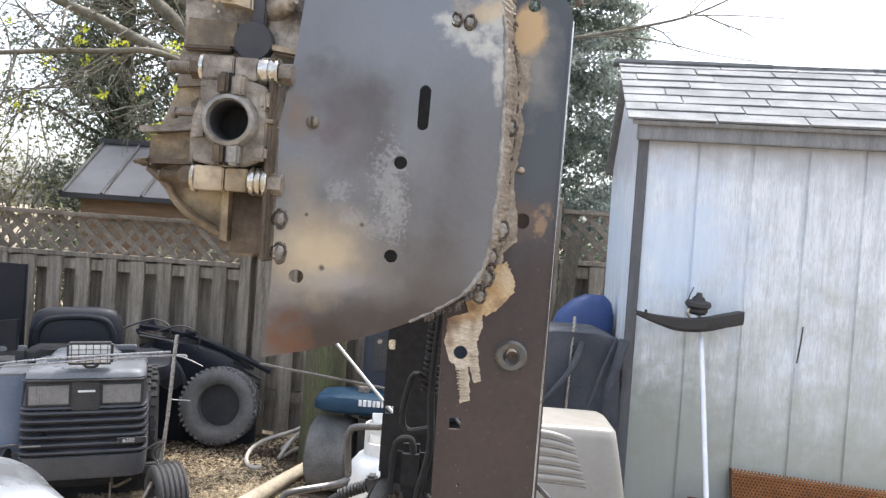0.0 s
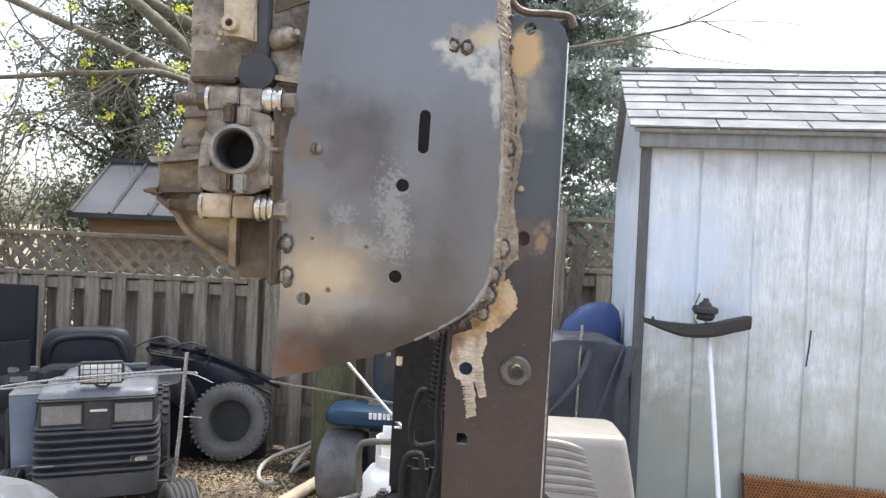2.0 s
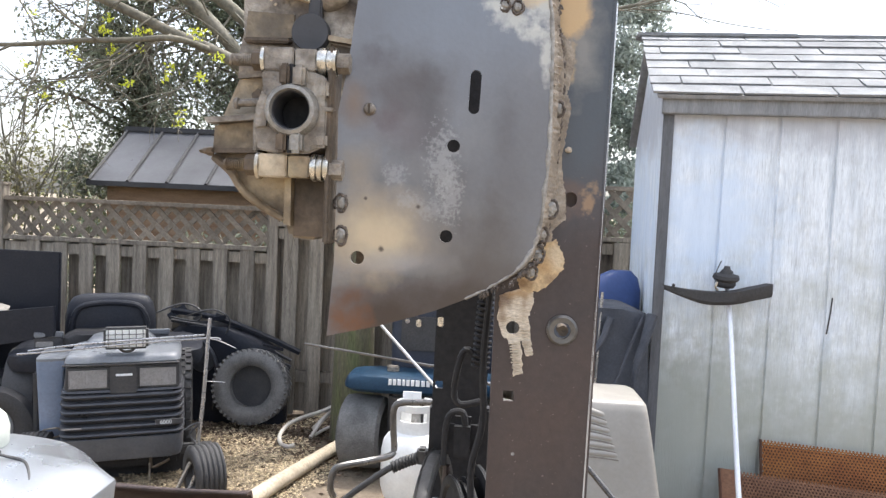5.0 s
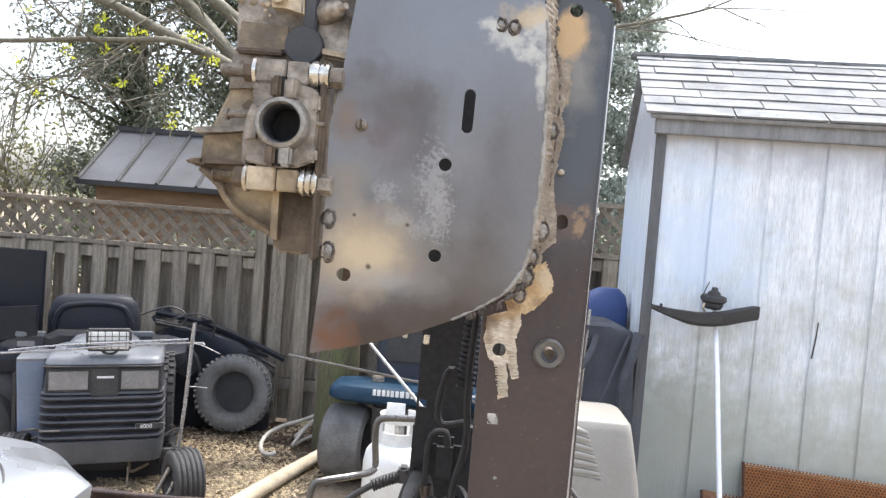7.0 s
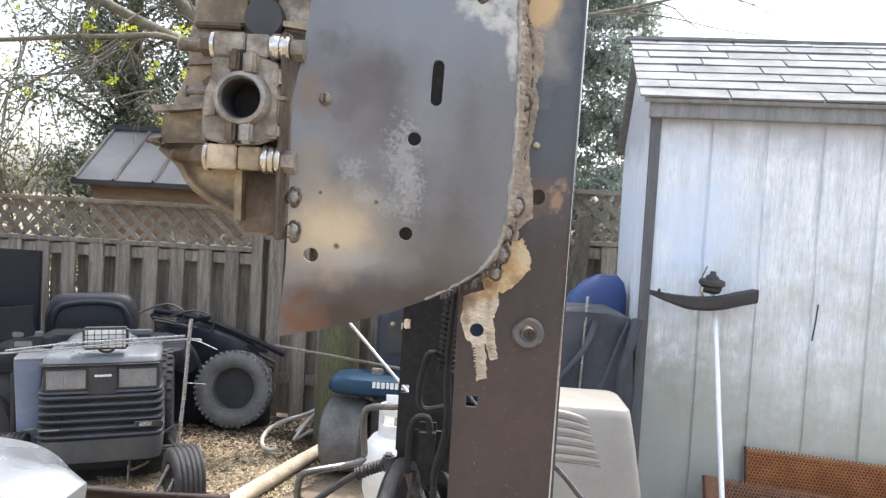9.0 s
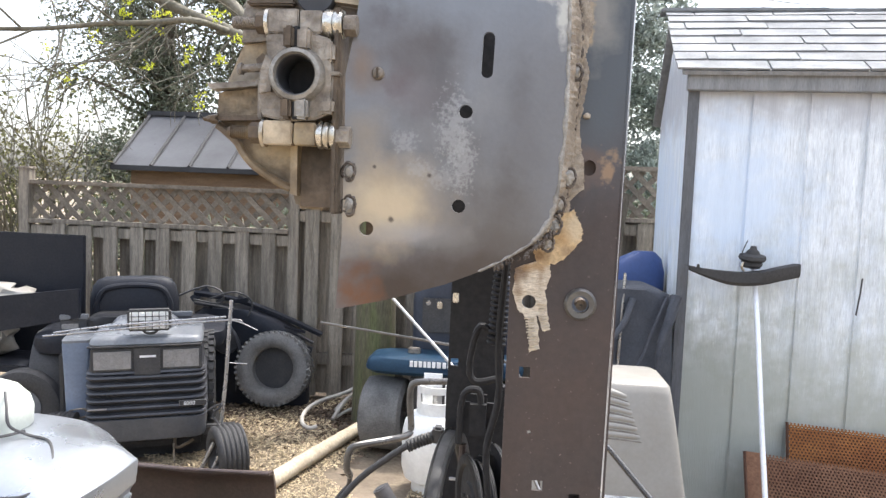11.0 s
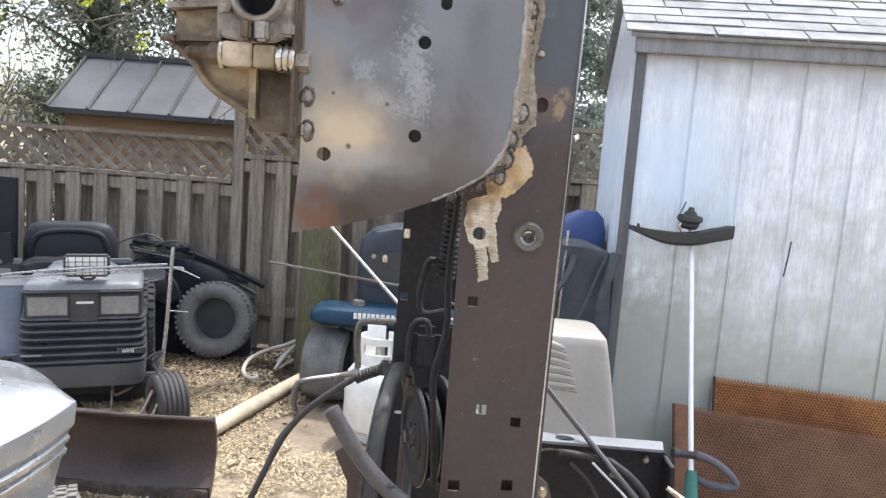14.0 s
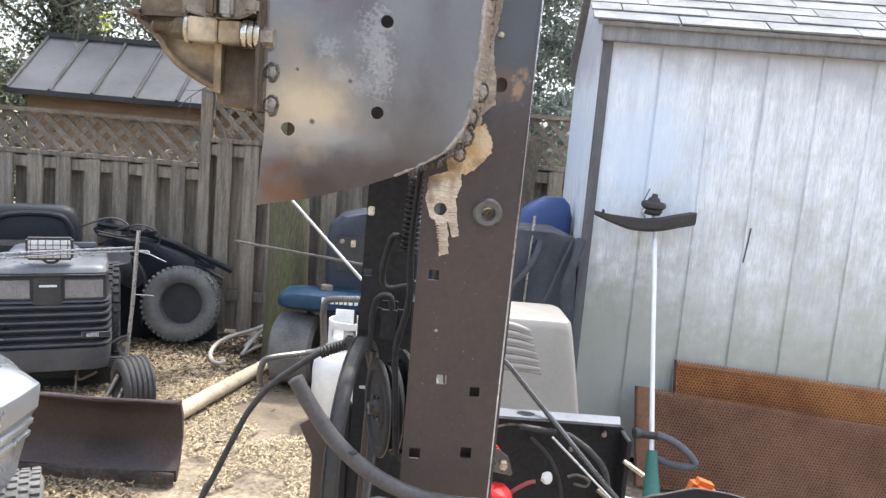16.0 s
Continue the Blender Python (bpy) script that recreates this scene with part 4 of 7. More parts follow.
    # rosette plug welds: a ring and a lumpy core
    for x, z, r, y in ((-0.0625, 1.885, 0.0085, RY - 0.026), (-0.0645, 1.763, 0.010, RY - 0.026), (-0.0735, 1.730, 0.008, RY - 0.028), (-0.0778, 1.706, 0.009, RY - 0.030), (-0.0855, 1.6855, 0.0085, RY - 0.033), (-0.133, 1.998, 0.0068, plate_y(-0.133, 0) - 0.001), (-0.1175, 1.997, 0.0072, plate_y(-0.118, 0) - 0.002),
                      (-0.083, 1.992, 0.009, RY - 0.012), (-0.308, 1.759, 0.0085, plate_y(-0.308, 0) - 0.001), (-0.307, 1.722, 0.0092, plate_y(-0.307, 0) - 0.001)):
        bm = B()
        loop = [(x + 0.82 * r * (1 + 0.3 * noise.noise(Vector((math.cos(a) * 1.5, math.sin(a) * 1.5, z * 40)))) * math.cos(a), y + 0.001, z + r * (1.1 + 0.35 * noise.noise(Vector((math.cos(a) * 1.5, math.sin(a) * 1.5, x * 90 + 7)))) * math.sin(a)) for a in np.linspace(0, 6.28, 22)]
        pipe(bm, loop, 0.0019, 8, 2)
        for v in bm.verts:
            v.co += Vector((1, 0.4, 1)) * 0.0009 * noise.noise(v.co * 420)
        pw = part("plug_weld", bm, M["weldd"], fr, "dark rosette weld", 60)
        core = blob(B(), (x + rng.uniform(-0.15, 0.15) * r, y + 0.001, z), r * 0.72, (0.9, 0.42, 1.2), 3, 0.5)
        for v in core.verts:
            v.co += Vector((0.5, 1, 0.5)) * 0.0016 * noise.noise(v.co * 330)
        part("weld_core", core, M["lip"], pw, "pale pitted metal core", 60)
    for x, z in ((-0.045, 1.837), (-0.062, 1.868)):
        part("weld_spatter", blob(B(), (x, RY - 0.003, z), 0.004, (1.2, 0.7, 1), 2), M["weld"], fr)
    # bent rod across the top of the rail
    part("top_rod", pipe(B(), [(-0.072, 1.04, 2.10), (-0.064, 1.045, 2.072), (-0.045, 1.05, 2.062), (-0.01, 1.05, 2.061), (0.008, 1.05, 2.058), (0.014, 1.05, 2.045)], 0.005, 8), M["castd"], fr, "dark bent rod on the rail end")
    # inner rail of the frame behind, black
    bk = part("inner_rail", slab(B(), [(-0.216, 1.385), (-0.137, 1.385), (-0.137, 1.70), (-0.214, 1.70)], lambda x, z: 1.25, 0.006, [square(-0.208, 1.58, 0.006), square(-0.206, 1.48, 0.006)]), M["pitch"], fr, "black painted inner rail with square holes", 0)
    part("inner_backing", box(B(), -0.262, -0.13, 1.256, 1.30, 1.66, 2.04, 0.004), M["pitch"], fr)
    part("inner_flange", box(B(), -0.137, -0.13, 1.25, 1.33, 1.385, 1.70, 0.001), M["pitch"], fr)
    part("inner_foot", box(B(), -0.214, -0.132, 1.256, 1.45, 1.375, 1.40, 0.003), M["pitch"], fr)
    part("slot_rim", box(B(), -0.212, -0.203, 1.2455, 1.2495, 1.573, 1.588, 0.001), M["zinc"], bk)
    part("inner_backing", box(B(), -0.062, -0.022, 1.05, 1.06, 1.22, 1.42, 0.002), M["rail"], fr)
    part("inner_backing", box(B(), -0.122, -0.096, 1.05, 1.06, 1.22, 1.32, 0.002), M["rail"], fr)
    part("inner_backing", box(B(), -0.302, -0.268, 1.0, 1.01, 1.675, 1.72, 0.002), M["castd"], fr)
    part("inner_backing", box(B(), -0.058, -0.02, 1.05, 1.06, 1.752, 1.80, 0.002), M["rail"], fr)
    # coil spring
    pts, turns = [], 15
    for i in range(turns * 12 + 1):
        a = 2 * math.pi * i / 12
        f = i / (turns * 12)
        pts.append((-0.136 - 0.006 * f + 0.0115 * math.cos(a), 1.16 + 0.0115 * math.sin(a), 1.645 - 0.115 * f))
    part("coil_spring", pipe(B(), pts, 0.0026, 6, 1), M["pitch"], fr, "black coil tension spring")
    part("spring_hook", pipe(B(), [(-0.146, 1.16, 1.645), (-0.138, 1.155, 1.655), (-0.146, 1.15, 1.665), (-0.154, 1.155, 1.658)], 0.003, 6), M["castg"], fr)
    for pth in ([(-0.135, 1.16, 1.53), (-0.165, 1.16, 1.555), (-0.178, 1.16, 1.50), (-0.17, 1.16, 1.475), (-0.14, 1.16, 1.48)], [(-0.19, 1.17, 1.38), (-0.186, 1.17, 1.45), (-0.165, 1.17, 1.46), (-0.16, 1.17, 1.44)],
                [(-0.132, 1.1, 1.66), (-0.138, 1.1, 1.55), (-0.135, 1.1, 1.47), (-0.148, 1.1, 1.40), (-0.143, 1.1, 1.33), (-0.136, 1.1, 1.24)]):
        part("link_rod", pipe(B(), pth, 0.005, 8), M["pitch"], fr, "dark linkage rod")
    part("clutch_bracket", box(B(), -0.188, -0.140, 1.17, 1.2, 1.38, 1.45, 0.012), M["pitch"], fr)
    return fr


welded_frame()


# ---- gear housing bolted to the plate ----
def gear_housing():
    rng_g = random.Random(12)
    g = thing("gear_housing", "oily brown cast aluminium gear housing with clamp bore", "gear housing", (-0.38, 0.94, 1.71))
    # lower bell with a curved flank
    low = [(-0.327, 1.735), (-0.327, 1.90), (-0.40, 1.925), (-0.4365, 1.925), (-0.4357, 1.9015), (-0.4433, 1.8837), (-0.456, 1.8539), (-0.4622, 1.836), (-0.466, 1.8125), (-0.4458, 1.791), (-0.436, 1.777), (-0.4216, 1.7608), (-0.397, 1.7453), (-0.3786, 1.7366), (-0.372, 1.716), (-0.34, 1.714)]
    bm = slab(B(), low, lambda x, z: 0.945, 0.10)
    bmesh.ops.bevel(bm, geom=[e for e in bm.edges if e.is_manifold and e.calc_face_angle(0) > 0.9], offset=0.004, segments=2, affect="EDGES")
    part("bell", bm, M["cast"], g, "pale brown cast bell", 50)
    part("lip", pipe(B(), [(-0.462, 0.940, 1.806), (-0.440, 0.936, 1.789), (-0.430, 0.936, 1.774), (-0.416, 0.936, 1.760), (-0.393, 0.936, 1.746), (-0.377, 0.938, 1.738)], 0.0048, 8, 4), M["cast"], g, "rolled edge of the bell")
    part("rib", slab(B(), [(-0.374, 1.732), (-0.366, 1.730), (-0.3665, 1.79), (-0.374, 1.79)], lambda x, z: 0.926, 0.025), M["cast"], g, "pale machined rib", 0)
    # no recess is cut: its shade is a dark slab on the bell
    part("recess", slab(B(), [(-0.3655, 1.718), (-0.326, 1.718), (-0.326, 1.79), (-0.3655, 1.79)], lambda x, z: 0.939, 0.01), M["castd"], g, "dark slab for the shade in a recess", 0)
    # open pocket between two ledges that end in a torn tip
    part("pocket", slab(B(), [(-0.462, 1.842), (-0.405, 1.850), (-0.403, 1.815), (-0.464, 1.812)], lambda x, z: 0.940, 0.008), M["cast"], g, smooth=0)
    part("ledge", slab(B(), [(-0.4695, 1.8495), (-0.43, 1.853), (-0.402, 1.8565), (-0.402, 1.850), (-0.43, 1.8465), (-0.466, 1.8435)], lambda x, z: 0.924, 0.022), M["castg"], g, "pale worn ledge", 0)
    part("ledge", slab(B(), [(-0.460, 1.815), (-0.43, 1.8165), (-0.401, 1.818), (-0.401, 1.812), (-0.43, 1.811), (-0.458, 1.810)], lambda x, z: 0.930, 0.016), M["castd"], g, "dark oily ledge", 0)
    part("torn_tip", blob(B(), (-0.465, 0.93, 1.812), 0.006, (1.3, 1.2, 0.8), 2, 0.9), M["castd"], g)
    part("pocket_wall", box(B(), -0.409, -0.402, 0.914, 0.944, 1.812, 1.856, 0.002), M["castg"], g)
    part("stud", rod(B(), (-0.432, 0.926, 1.8665), (-0.402, 0.922, 1.8685), 0.0042, 0.005, 10), M["castg"], g, "short pale stud")
    part("stud_head", blob(B(), (-0.4315, 0.926, 1.8665), 0.0062, (0.8, 0.9, 1.1), 2, 0.3), M["castg"], g)
    # hollow drawn as a dark patch, shade in the colour
    part("hollow", slab(B(), [(-0.421, 1.880), (-0.414, 1.887), (-0.410, 1.885), (-0.411, 1.873), (-0.419, 1.872)], lambda x, z: 0.9425, 0.004), M["castd"], g, "dark patch for a shaded hollow", 0)
    part("cheek", slab(B(), [(-0.434, 1.92), (-0.402, 1.92), (-0.402, 1.90), (-0.436, 1.897)], lambda x, z: 0.938, 0.01), M["castg"], g, smooth=0)
    # upper casting
    up = [(-0.432, 2.20), (-0.27, 2.20), (-0.285, 2.02), (-0.303, 1.93), (-0.335, 1.90), (-0.437, 1.91), (-0.437, 1.93), (-0.4325, 1.951), (-0.434, 2.0)]
    part("upper_case", slab(B(), up, lambda x, z: 0.945, 0.08), M["castg"], g, "grimy upper casting", 30)
    part("upper_stain", slab(B(), [(-0.428, 1.975), (-0.374, 1.972), (-0.372, 1.946), (-0.43, 1.943)], lambda x, z: 0.9425, 0.004), M["cast"], g, "rust-brown stained band", 0)
    part("lug_plate", slab(B(), [(-0.393, 2.03), (-0.382, 2.045), (-0.356, 2.05), (-0.354, 1.984), (-0.372, 1.989), (-0.391, 1.99)], lambda x, z: 0.932, 0.015), M["spacer"], g, "tan cast lug", 0)
    part("lug", lathe(B(), [(0.0045, -0.016), (0.009, -0.016), (0.0115, 0.01), (0.0045, 0.01)], (-0.383, 0.938, 2.002), (0, 1, 0), 20), M["spacer"], g)
    part("lug_hole", lathe(B(), [(0.0005, 0), (0.005, 0), (0.005, 0.003), (0.0005, 0.003)], (-0.383, 0.930, 2.002), (0, 1, 0), 14), M["castd"], g)
    part("channel", box(B(), -0.3555, -0.340, 0.934, 0.9455, 1.95, 2.2, 0.002), M["plug"], g, "black oily channel")
    part("channel_edge", box(B(), -0.3578, -0.3558, 0.931, 0.9455, 1.985, 2.2, 0.0006), M["castg"], g)
    part("ledge", box(B(), -0.430, -0.376, 0.934, 0.947, 1.938, 1.944, 0.002), M["castd"], g)
    part("ledge", slab(B(), [(-0.331, 1.948), (-0.300, 1.943), (-0.300, 1.938), (-0.331, 1.942)], lambda x, z: 0.932, 0.015), M["spacer"], g, smooth=0)
    # shadow under the ledge, put in as a dark slab
    part("shade_recess", slab(B(), [(-0.330, 1.940), (-0.304, 1.936), (-0.306, 1.915), (-0.33, 1.915)], lambda x, z: 0.9425, 0.004), M["castd"], g, "dark slab for the shade in a recess", 0)
    part("cover_disc", lathe(B(), [(0.0005, -0.003), (0.0205, -0.003), (0.0215, -0.001), (0.0215, 0.01), (0.0005, 0.01)], (-0.352, 0.933, 1.950), (0, 1, 0), 36), M["plug"], g, "dark round plug")
    part("stub", lathe(B(), [(0.0005, -0.03), (0.0035, -0.03), (0.004, -0.020), (0.0085, -0.018), (0.012, -0.008), (0.014, 0.01), (0.0005, 0.01)], (-0.328, 0.942, 1.991), (-0.75, 0.65, -0.1), 18), M["castg"], g, "stub with a pale tip")
    # upper right shade, likewise a dark slab
    part("shade_recess", slab(B(), [(-0.337, 2.2), (-0.295, 2.2), (-0.297, 2.035), (-0.337, 2.02)], lambda x, z: 0.9425, 0.004), M["castd"], g, "dark slab for the shade in a recess", 0)
    for k in range(26):
        bx_, bz_ = rng_g.uniform(-0.43, -0.37), rng_g.uniform(1.915, 2.05)
        part("casting_grit", blob(B(), (bx_, 0.9445, bz_), rng_g.uniform(0.0015, 0.0042), (1.2, 0.5, 1), 1, 0.6), M[rng_g.choice(("castg", "cast", "spacer"))], g)
    # clamp block with the bore
    blk = [(-0.3984, 1.9009), (-0.377, 1.9024), (-0.3755, 1.9065), (-0.363, 1.908), (-0.347, 1.907), (-0.345, 1.9025), (-0.3257, 1.8964), (-0.3235, 1.865), (-0.3245, 1.82), (-0.343, 1.8115), (-0.3735, 1.8090), (-0.4007, 1.8142), (-0.4045, 1.84), (-0.404, 1.8608), (-0.3965, 1.8805)]
    bm = slab(B(), blk, lambda x, z: 0.905, 0.06, [circle(-0.362, 1.858, 0.0212, 36)])
    bmesh.ops.bevel(bm, geom=[e for e in bm.edges if e.is_manifold and 0.5 < e.calc_face_angle(0) < 2], offset=0.002, segments=2, affect="EDGES")
    cb = part("clamp_block", bm, M["castg"], g, "worn cast clamp block", 40)
    part("bore_rim", lathe(B(), [(0.0212, 0.012), (0.0212, -0.008), (0.0228, -0.011), (0.0268, -0.010), (0.0300, -0.003), (0.0312, 0.012)], (-0.362, 0.903, 1.858), (0, 1, 0), 44), M["lip"], cb, "scuffed bright bore rim")
    # shade inside the bore comes from a dark lining and back disc
    part("bore_wall", lathe(B(), [(0.0211, -0.006), (0.0211, 0.038), (0.0203, 0.038), (0.0203, -0.005)], (-0.362, 0.903, 1.858), (0, 1, 0), 36), M["plug"], cb, "bore lining darkened for its inner shade")
    part("bore_back", lathe(B(), [(0.0005, 0), (0.021, 0), (0.021, 0.004), (0.0005, 0.004)], (-0.362, 0.939, 1.858), (0, 1, 0), 24), M["pitch"], cb)
    # left jaws take the dark casting, their shadow painted as colour
    for x0, x1, z0, z1, k in ((-0.3755, -0.364, 1.884, 1.908, "castd"), (-0.3605, -0.347, 1.882, 1.907, "castg"), (-0.377, -0.3655, 1.811, 1.834, "castd"), (-0.362, -0.3475, 1.811, 1.834, "lip")):
        part("split_jaw", box(B(), x0, x1, 0.892, 0.91, z0, z1, 0.003), M[k], cb)
    for z0, z1 in ((1.811, 1.836), (1.880, 1.908)):
        part("split_gap", box(B(), -0.3650, -0.3600, 0.897, 0.912, z0, z1, 0.0005), M["pitch"], cb)
    part("ear", box(B(), -0.327, -0.315, 0.900, 0.912, 1.8585, 1.8625, 0.0015), M["castg"], cb)
    part("ear", box(B(), -0.336, -0.321, 0.897, 0.915, 1.818, 1.834, 0.003), M["castg"], cb)
    part("ear", box(B(), -0.330, -0.3215, 0.897, 0.912, 1.872, 1.893, 0.003), M["castg"], cb)
    part("face_step", slab(B(), [(-0.402, 1.838), (-0.390, 1.84), (-0.389, 1.872), (-0.396, 1.878), (-0.402, 1.86)], lambda x, z: 0.901, 0.006), M["castg"], cb, smooth=0)
    # two long cross bolts with spacers and stacked washers
    for z, xs, core, left, right in ((1.797, (-0.441, -0.416, -0.399, -0.366, -0.341, -0.320, -0.305), "cast", "spacer", "cast"), (1.9145, (-0.438, -0.411, -0.396, -0.362, -0.337, -0.3155, -0.301), "castg", "castg", "castg")):
        y = 0.918
        bolt = part("cross_bolt", rod(B(), (xs[0], y, z), (xs[2], y, z), 0.0060, None, 14), M[core], g, "dirty threaded bolt through spacers")
        bm = B()
        k = xs[0] + 0.002
        while k < xs[1]:
            lathe(bm, [(0.0053, 0), (0.0074, 0.0011), (0.0053, 0.0022)], (k, y, z), (1, 0, 0), 14, False)
            k += 0.0022
        part("thread", bm, M[core], bolt)
        part("nut", rod(B(), (xs[1], y, z), (xs[2] - 0.004, y, z), 0.0118, None, 6), M["castd"], bolt)
        part("washer", rod(B(), (xs[2] - 0.004, y, z), (xs[2], y, z), 0.0155, None, 28), M["zinc"], bolt, "bright worn washer")
        part("spacer", box(B(), xs[2], xs[3] - 0.0006, y - 0.014, y + 0.014, z - 0.0128, z + 0.0128, 0.0015), M[left], bolt, "square cast spacer")
        part("spacer", box(B(), xs[3] + 0.0006, xs[4], y - 0.013, y + 0.013, z - 0.0125, z + 0.0118, 0.0015), M[right], bolt, "square cast spacer")
        n = 2 if z > 1.85 else 3
        for i in range(n):
            d = (xs[5] - xs[4]) / n
            w = xs[4] + i * d
            part("washer", lathe(B(), [(0.005, 0.0002), (0.0145, 0.0002), (0.0155, d * 0.25), (0.0155, d * 0.75), (0.0145, d - 0.0006), (0.005, d - 0.0006)], (w, y, z), (1, 0, 0), 28), M["zinc"], bolt, "bright worn washer")
        part("bolt_head", rod(B(), (xs[5] + 0.001, y - 0.004, z - 0.002), (xs[6], y - 0.004, z - 0.002), 0.0115, None, 6), M["castg"], bolt, "pitted grey bolt head")
    # dark edge between housing and plate
    part("dark_edge_strip", box(B(), -0.324, -0.317, 0.905, 0.95, 1.712, 1.93, 0.002), M["castd"], g)


gear_housing()


# ---- pulleys, hose, cable and rods by the frame ----
def pulley_set():
    p = thing("drive_pulley", "large black drive pulley ring with stacked belt sheaves", "pulley", (-0.2, 1.3, 0))
    ax = Vector((0.993, -0.10, 0.02)).normalized()
    c = Vector((-0.204, 1.22, 1.184))
    part("rim", lathe(B(), [(0.170, -0.006), (0.173, -0.010), (0.187, -0.010), (0.191, -0.007), (0.192, 0.0), (0.191, 0.007), (0.187, 0.010), (0.173, 0.010), (0.170, 0.006)], c, ax, 72), M["ring"], p, "dusty dark rim with worn edge")
    part("rim_lip", lathe(B(), [(0.1905, -0.002), (0.1935, 0.0), (0.1905, 0.002)], c - ax * 0.0095, ax, 72), M["ring"], p)
    h = Vector((-0.172, 1.215, 1.267))
    bx = Vector((0.955, 0.30, 0.02)).normalized()
    for off, r in ((0.0, 0.078), (0.016, 0.068), (0.022, 0.074), (0.042, 0.092)):
        part("sheave", lathe(B(), [(0.016, -0.002), (r * 0.45, -0.002), (r * 0.5, 0.001), (r * 0.78, 0.001), (r * 0.82, -0.004), (r - 0.004, -0.005), (r, -0.003), (r, 0.003), (r - 0.008, 0.003), (0.016, 0.003)], h + bx * off, bx, 56), M["pitch"], p, "black pressed steel sheave")
        # edge highlight built as a thin lighter ring
        part("sheave_edge", lathe(B(), [(r - 0.001, -0.0022), (r + 0.0012, 0.0), (r - 0.001, 0.0022)], h + bx * off, bx, 56), M["dull"], p, "lighter ring for the highlight on the sheave edge")
    part("hub", lathe(B(), [(0.0005, -0.012), (0.008, -0.012), (0.013, -0.004), (0.016, 0.06), (0.0005, 0.06)], h, bx, 20), M["black"], p)
    part("hub_nut", rod(B(), h - bx * 0.004, h - bx * 0.016, 0.0105, None, 6), M["dull"], p)
    for k in range(4):
        q = bx.to_track_quat("Z", "Y").to_matrix() @ Vector((math.cos(k * 1.57 + 0.5), math.sin(k * 1.57 + 0.5), 0))
        part("hub_bolt", rod(B(), h + q * 0.024 - bx * 0.006, h + q * 0.024, 0.0035, None, 6), M["dull"], p)
    part("support_plate", slab(B(), [(-0.304, 1.206), (-0.272, 1.228), (-0.254, 1.178), (-0.231, 1.17), (-0.231, 0.0), (-0.277, 0.0), (-0.280, 1.155)], lambda x, z: 1.27, 0.006), M["rail"], p, "dark painted bracket plate", 0)
    part("bracket_edge", box(B(), -0.262, -0.255, 1.262, 1.27, 0.0, 1.17, 0.002), M["castd"], p)
    part("web_plate", box(B(), -0.230, -0.10, 1.42, 1.45, 0.0, 1.40, 0.004), M["pitch"], p)
    part("web_plate", box(B(), -0.252, -0.23, 1.425, 1.45, 0.0, 1.19, 0.003), M["pitch"], p)
    part("web_slot", box(B(), -0.2185, -0.206, 1.414, 1.4195, 1.228, 1.233, 0.001), M["tube"], p)
    part("stay", rod(B(), (-0.196, 1.30, 1.06), (-0.190, 1.30, 1.335), 0.006, None, 8), M["rail"], p)
    part("cross_link", pipe(B(), [(-0.19, 1.16, 1.13), (-0.16, 1.15, 1.145), (-0.135, 1.14, 1.147)], 0.003, 6), M["dull"], p)


pulley_set()
h = thing("rubber_hose", "thick dark grey rubber hose hanging over the frame", "hose", (-0.02, 1.0, 0))
part("hose_wall", pipe(B(), [(-0.271, 0.985, 1.382), (-0.247, 0.985, 1.344), (-0.218, 0.985, 1.306), (-0.183, 0.985, 1.274), (-0.146, 0.985, 1.251), (-0.10, 0.985, 1.234), (-0.058, 0.985, 1.228), (-0.013, 0.985, 1.227), (0.047, 0.985, 1.230), (0.108, 0.985, 1.229), (0.154, 0.985, 1.226), (0.19, 0.985, 1.212), (0.215, 0.985, 1.17), (0.225, 0.985, 1.0), (0.23, 0.985, 0.4), (0.22, 1.0, 0.0)], 0.0104, 16), M["hose"], h)
part("split_lip", blob(B(), (-0.190, 0.975, 1.292), 0.004, (1.4, 0.8, 0.8), 2, 0.4), M["rubber"], h)
part("hose_mouth", pipe(B(), [(-0.2716, 0.985, 1.3829), (-0.2712, 0.985, 1.3822)], 0.007, 14, 1), M["black"], h)
c_ = thing("black_cable", "thin black cable sagging to the ground", "cable", (-0.6, 1.4, 0))
part("cable_sheath", pipe(B(), [(-0.225, 1.3, 1.348), (-0.273, 1.3, 1.329), (-0.295, 1.3, 1.316), (-0.320, 1.3, 1.297), (-0.347, 1.3, 1.275), (-0.370, 1.3, 1.251), (-0.389, 1.3, 1.225), (-0.405, 1.3, 1.197), (-0.431, 1.3, 1.138), (-0.454, 1.3, 1.084), (-0.473, 1.3, 1.044), (-0.515, 1.3, 0.95), (-0.56, 1.3, 0.84), (-0.64, 1.32, 0.5), (-0.70, 1.4, 0.005)], 0.0054, 10), M["rubber"], c_)
part("cable_boot", pipe(B(), [(-0.228, 1.3, 1.347), (-0.245, 1.3, 1.341), (-0.262, 1.3, 1.334), (-0.280, 1.3, 1.325)], 0.0095, 12, 7, None, 0.12), M["rubber"], c_, "ribbed rubber boot")
part("cable_clip", box(B(), -0.240, -0.222, 1.288, 1.312, 1.335, 1.362, 0.004), M["black"], c_)
b_ = thing("bent_bar", "dull grey bent steel handle bar", "handle bar", (-0.4, 1.6, 0))
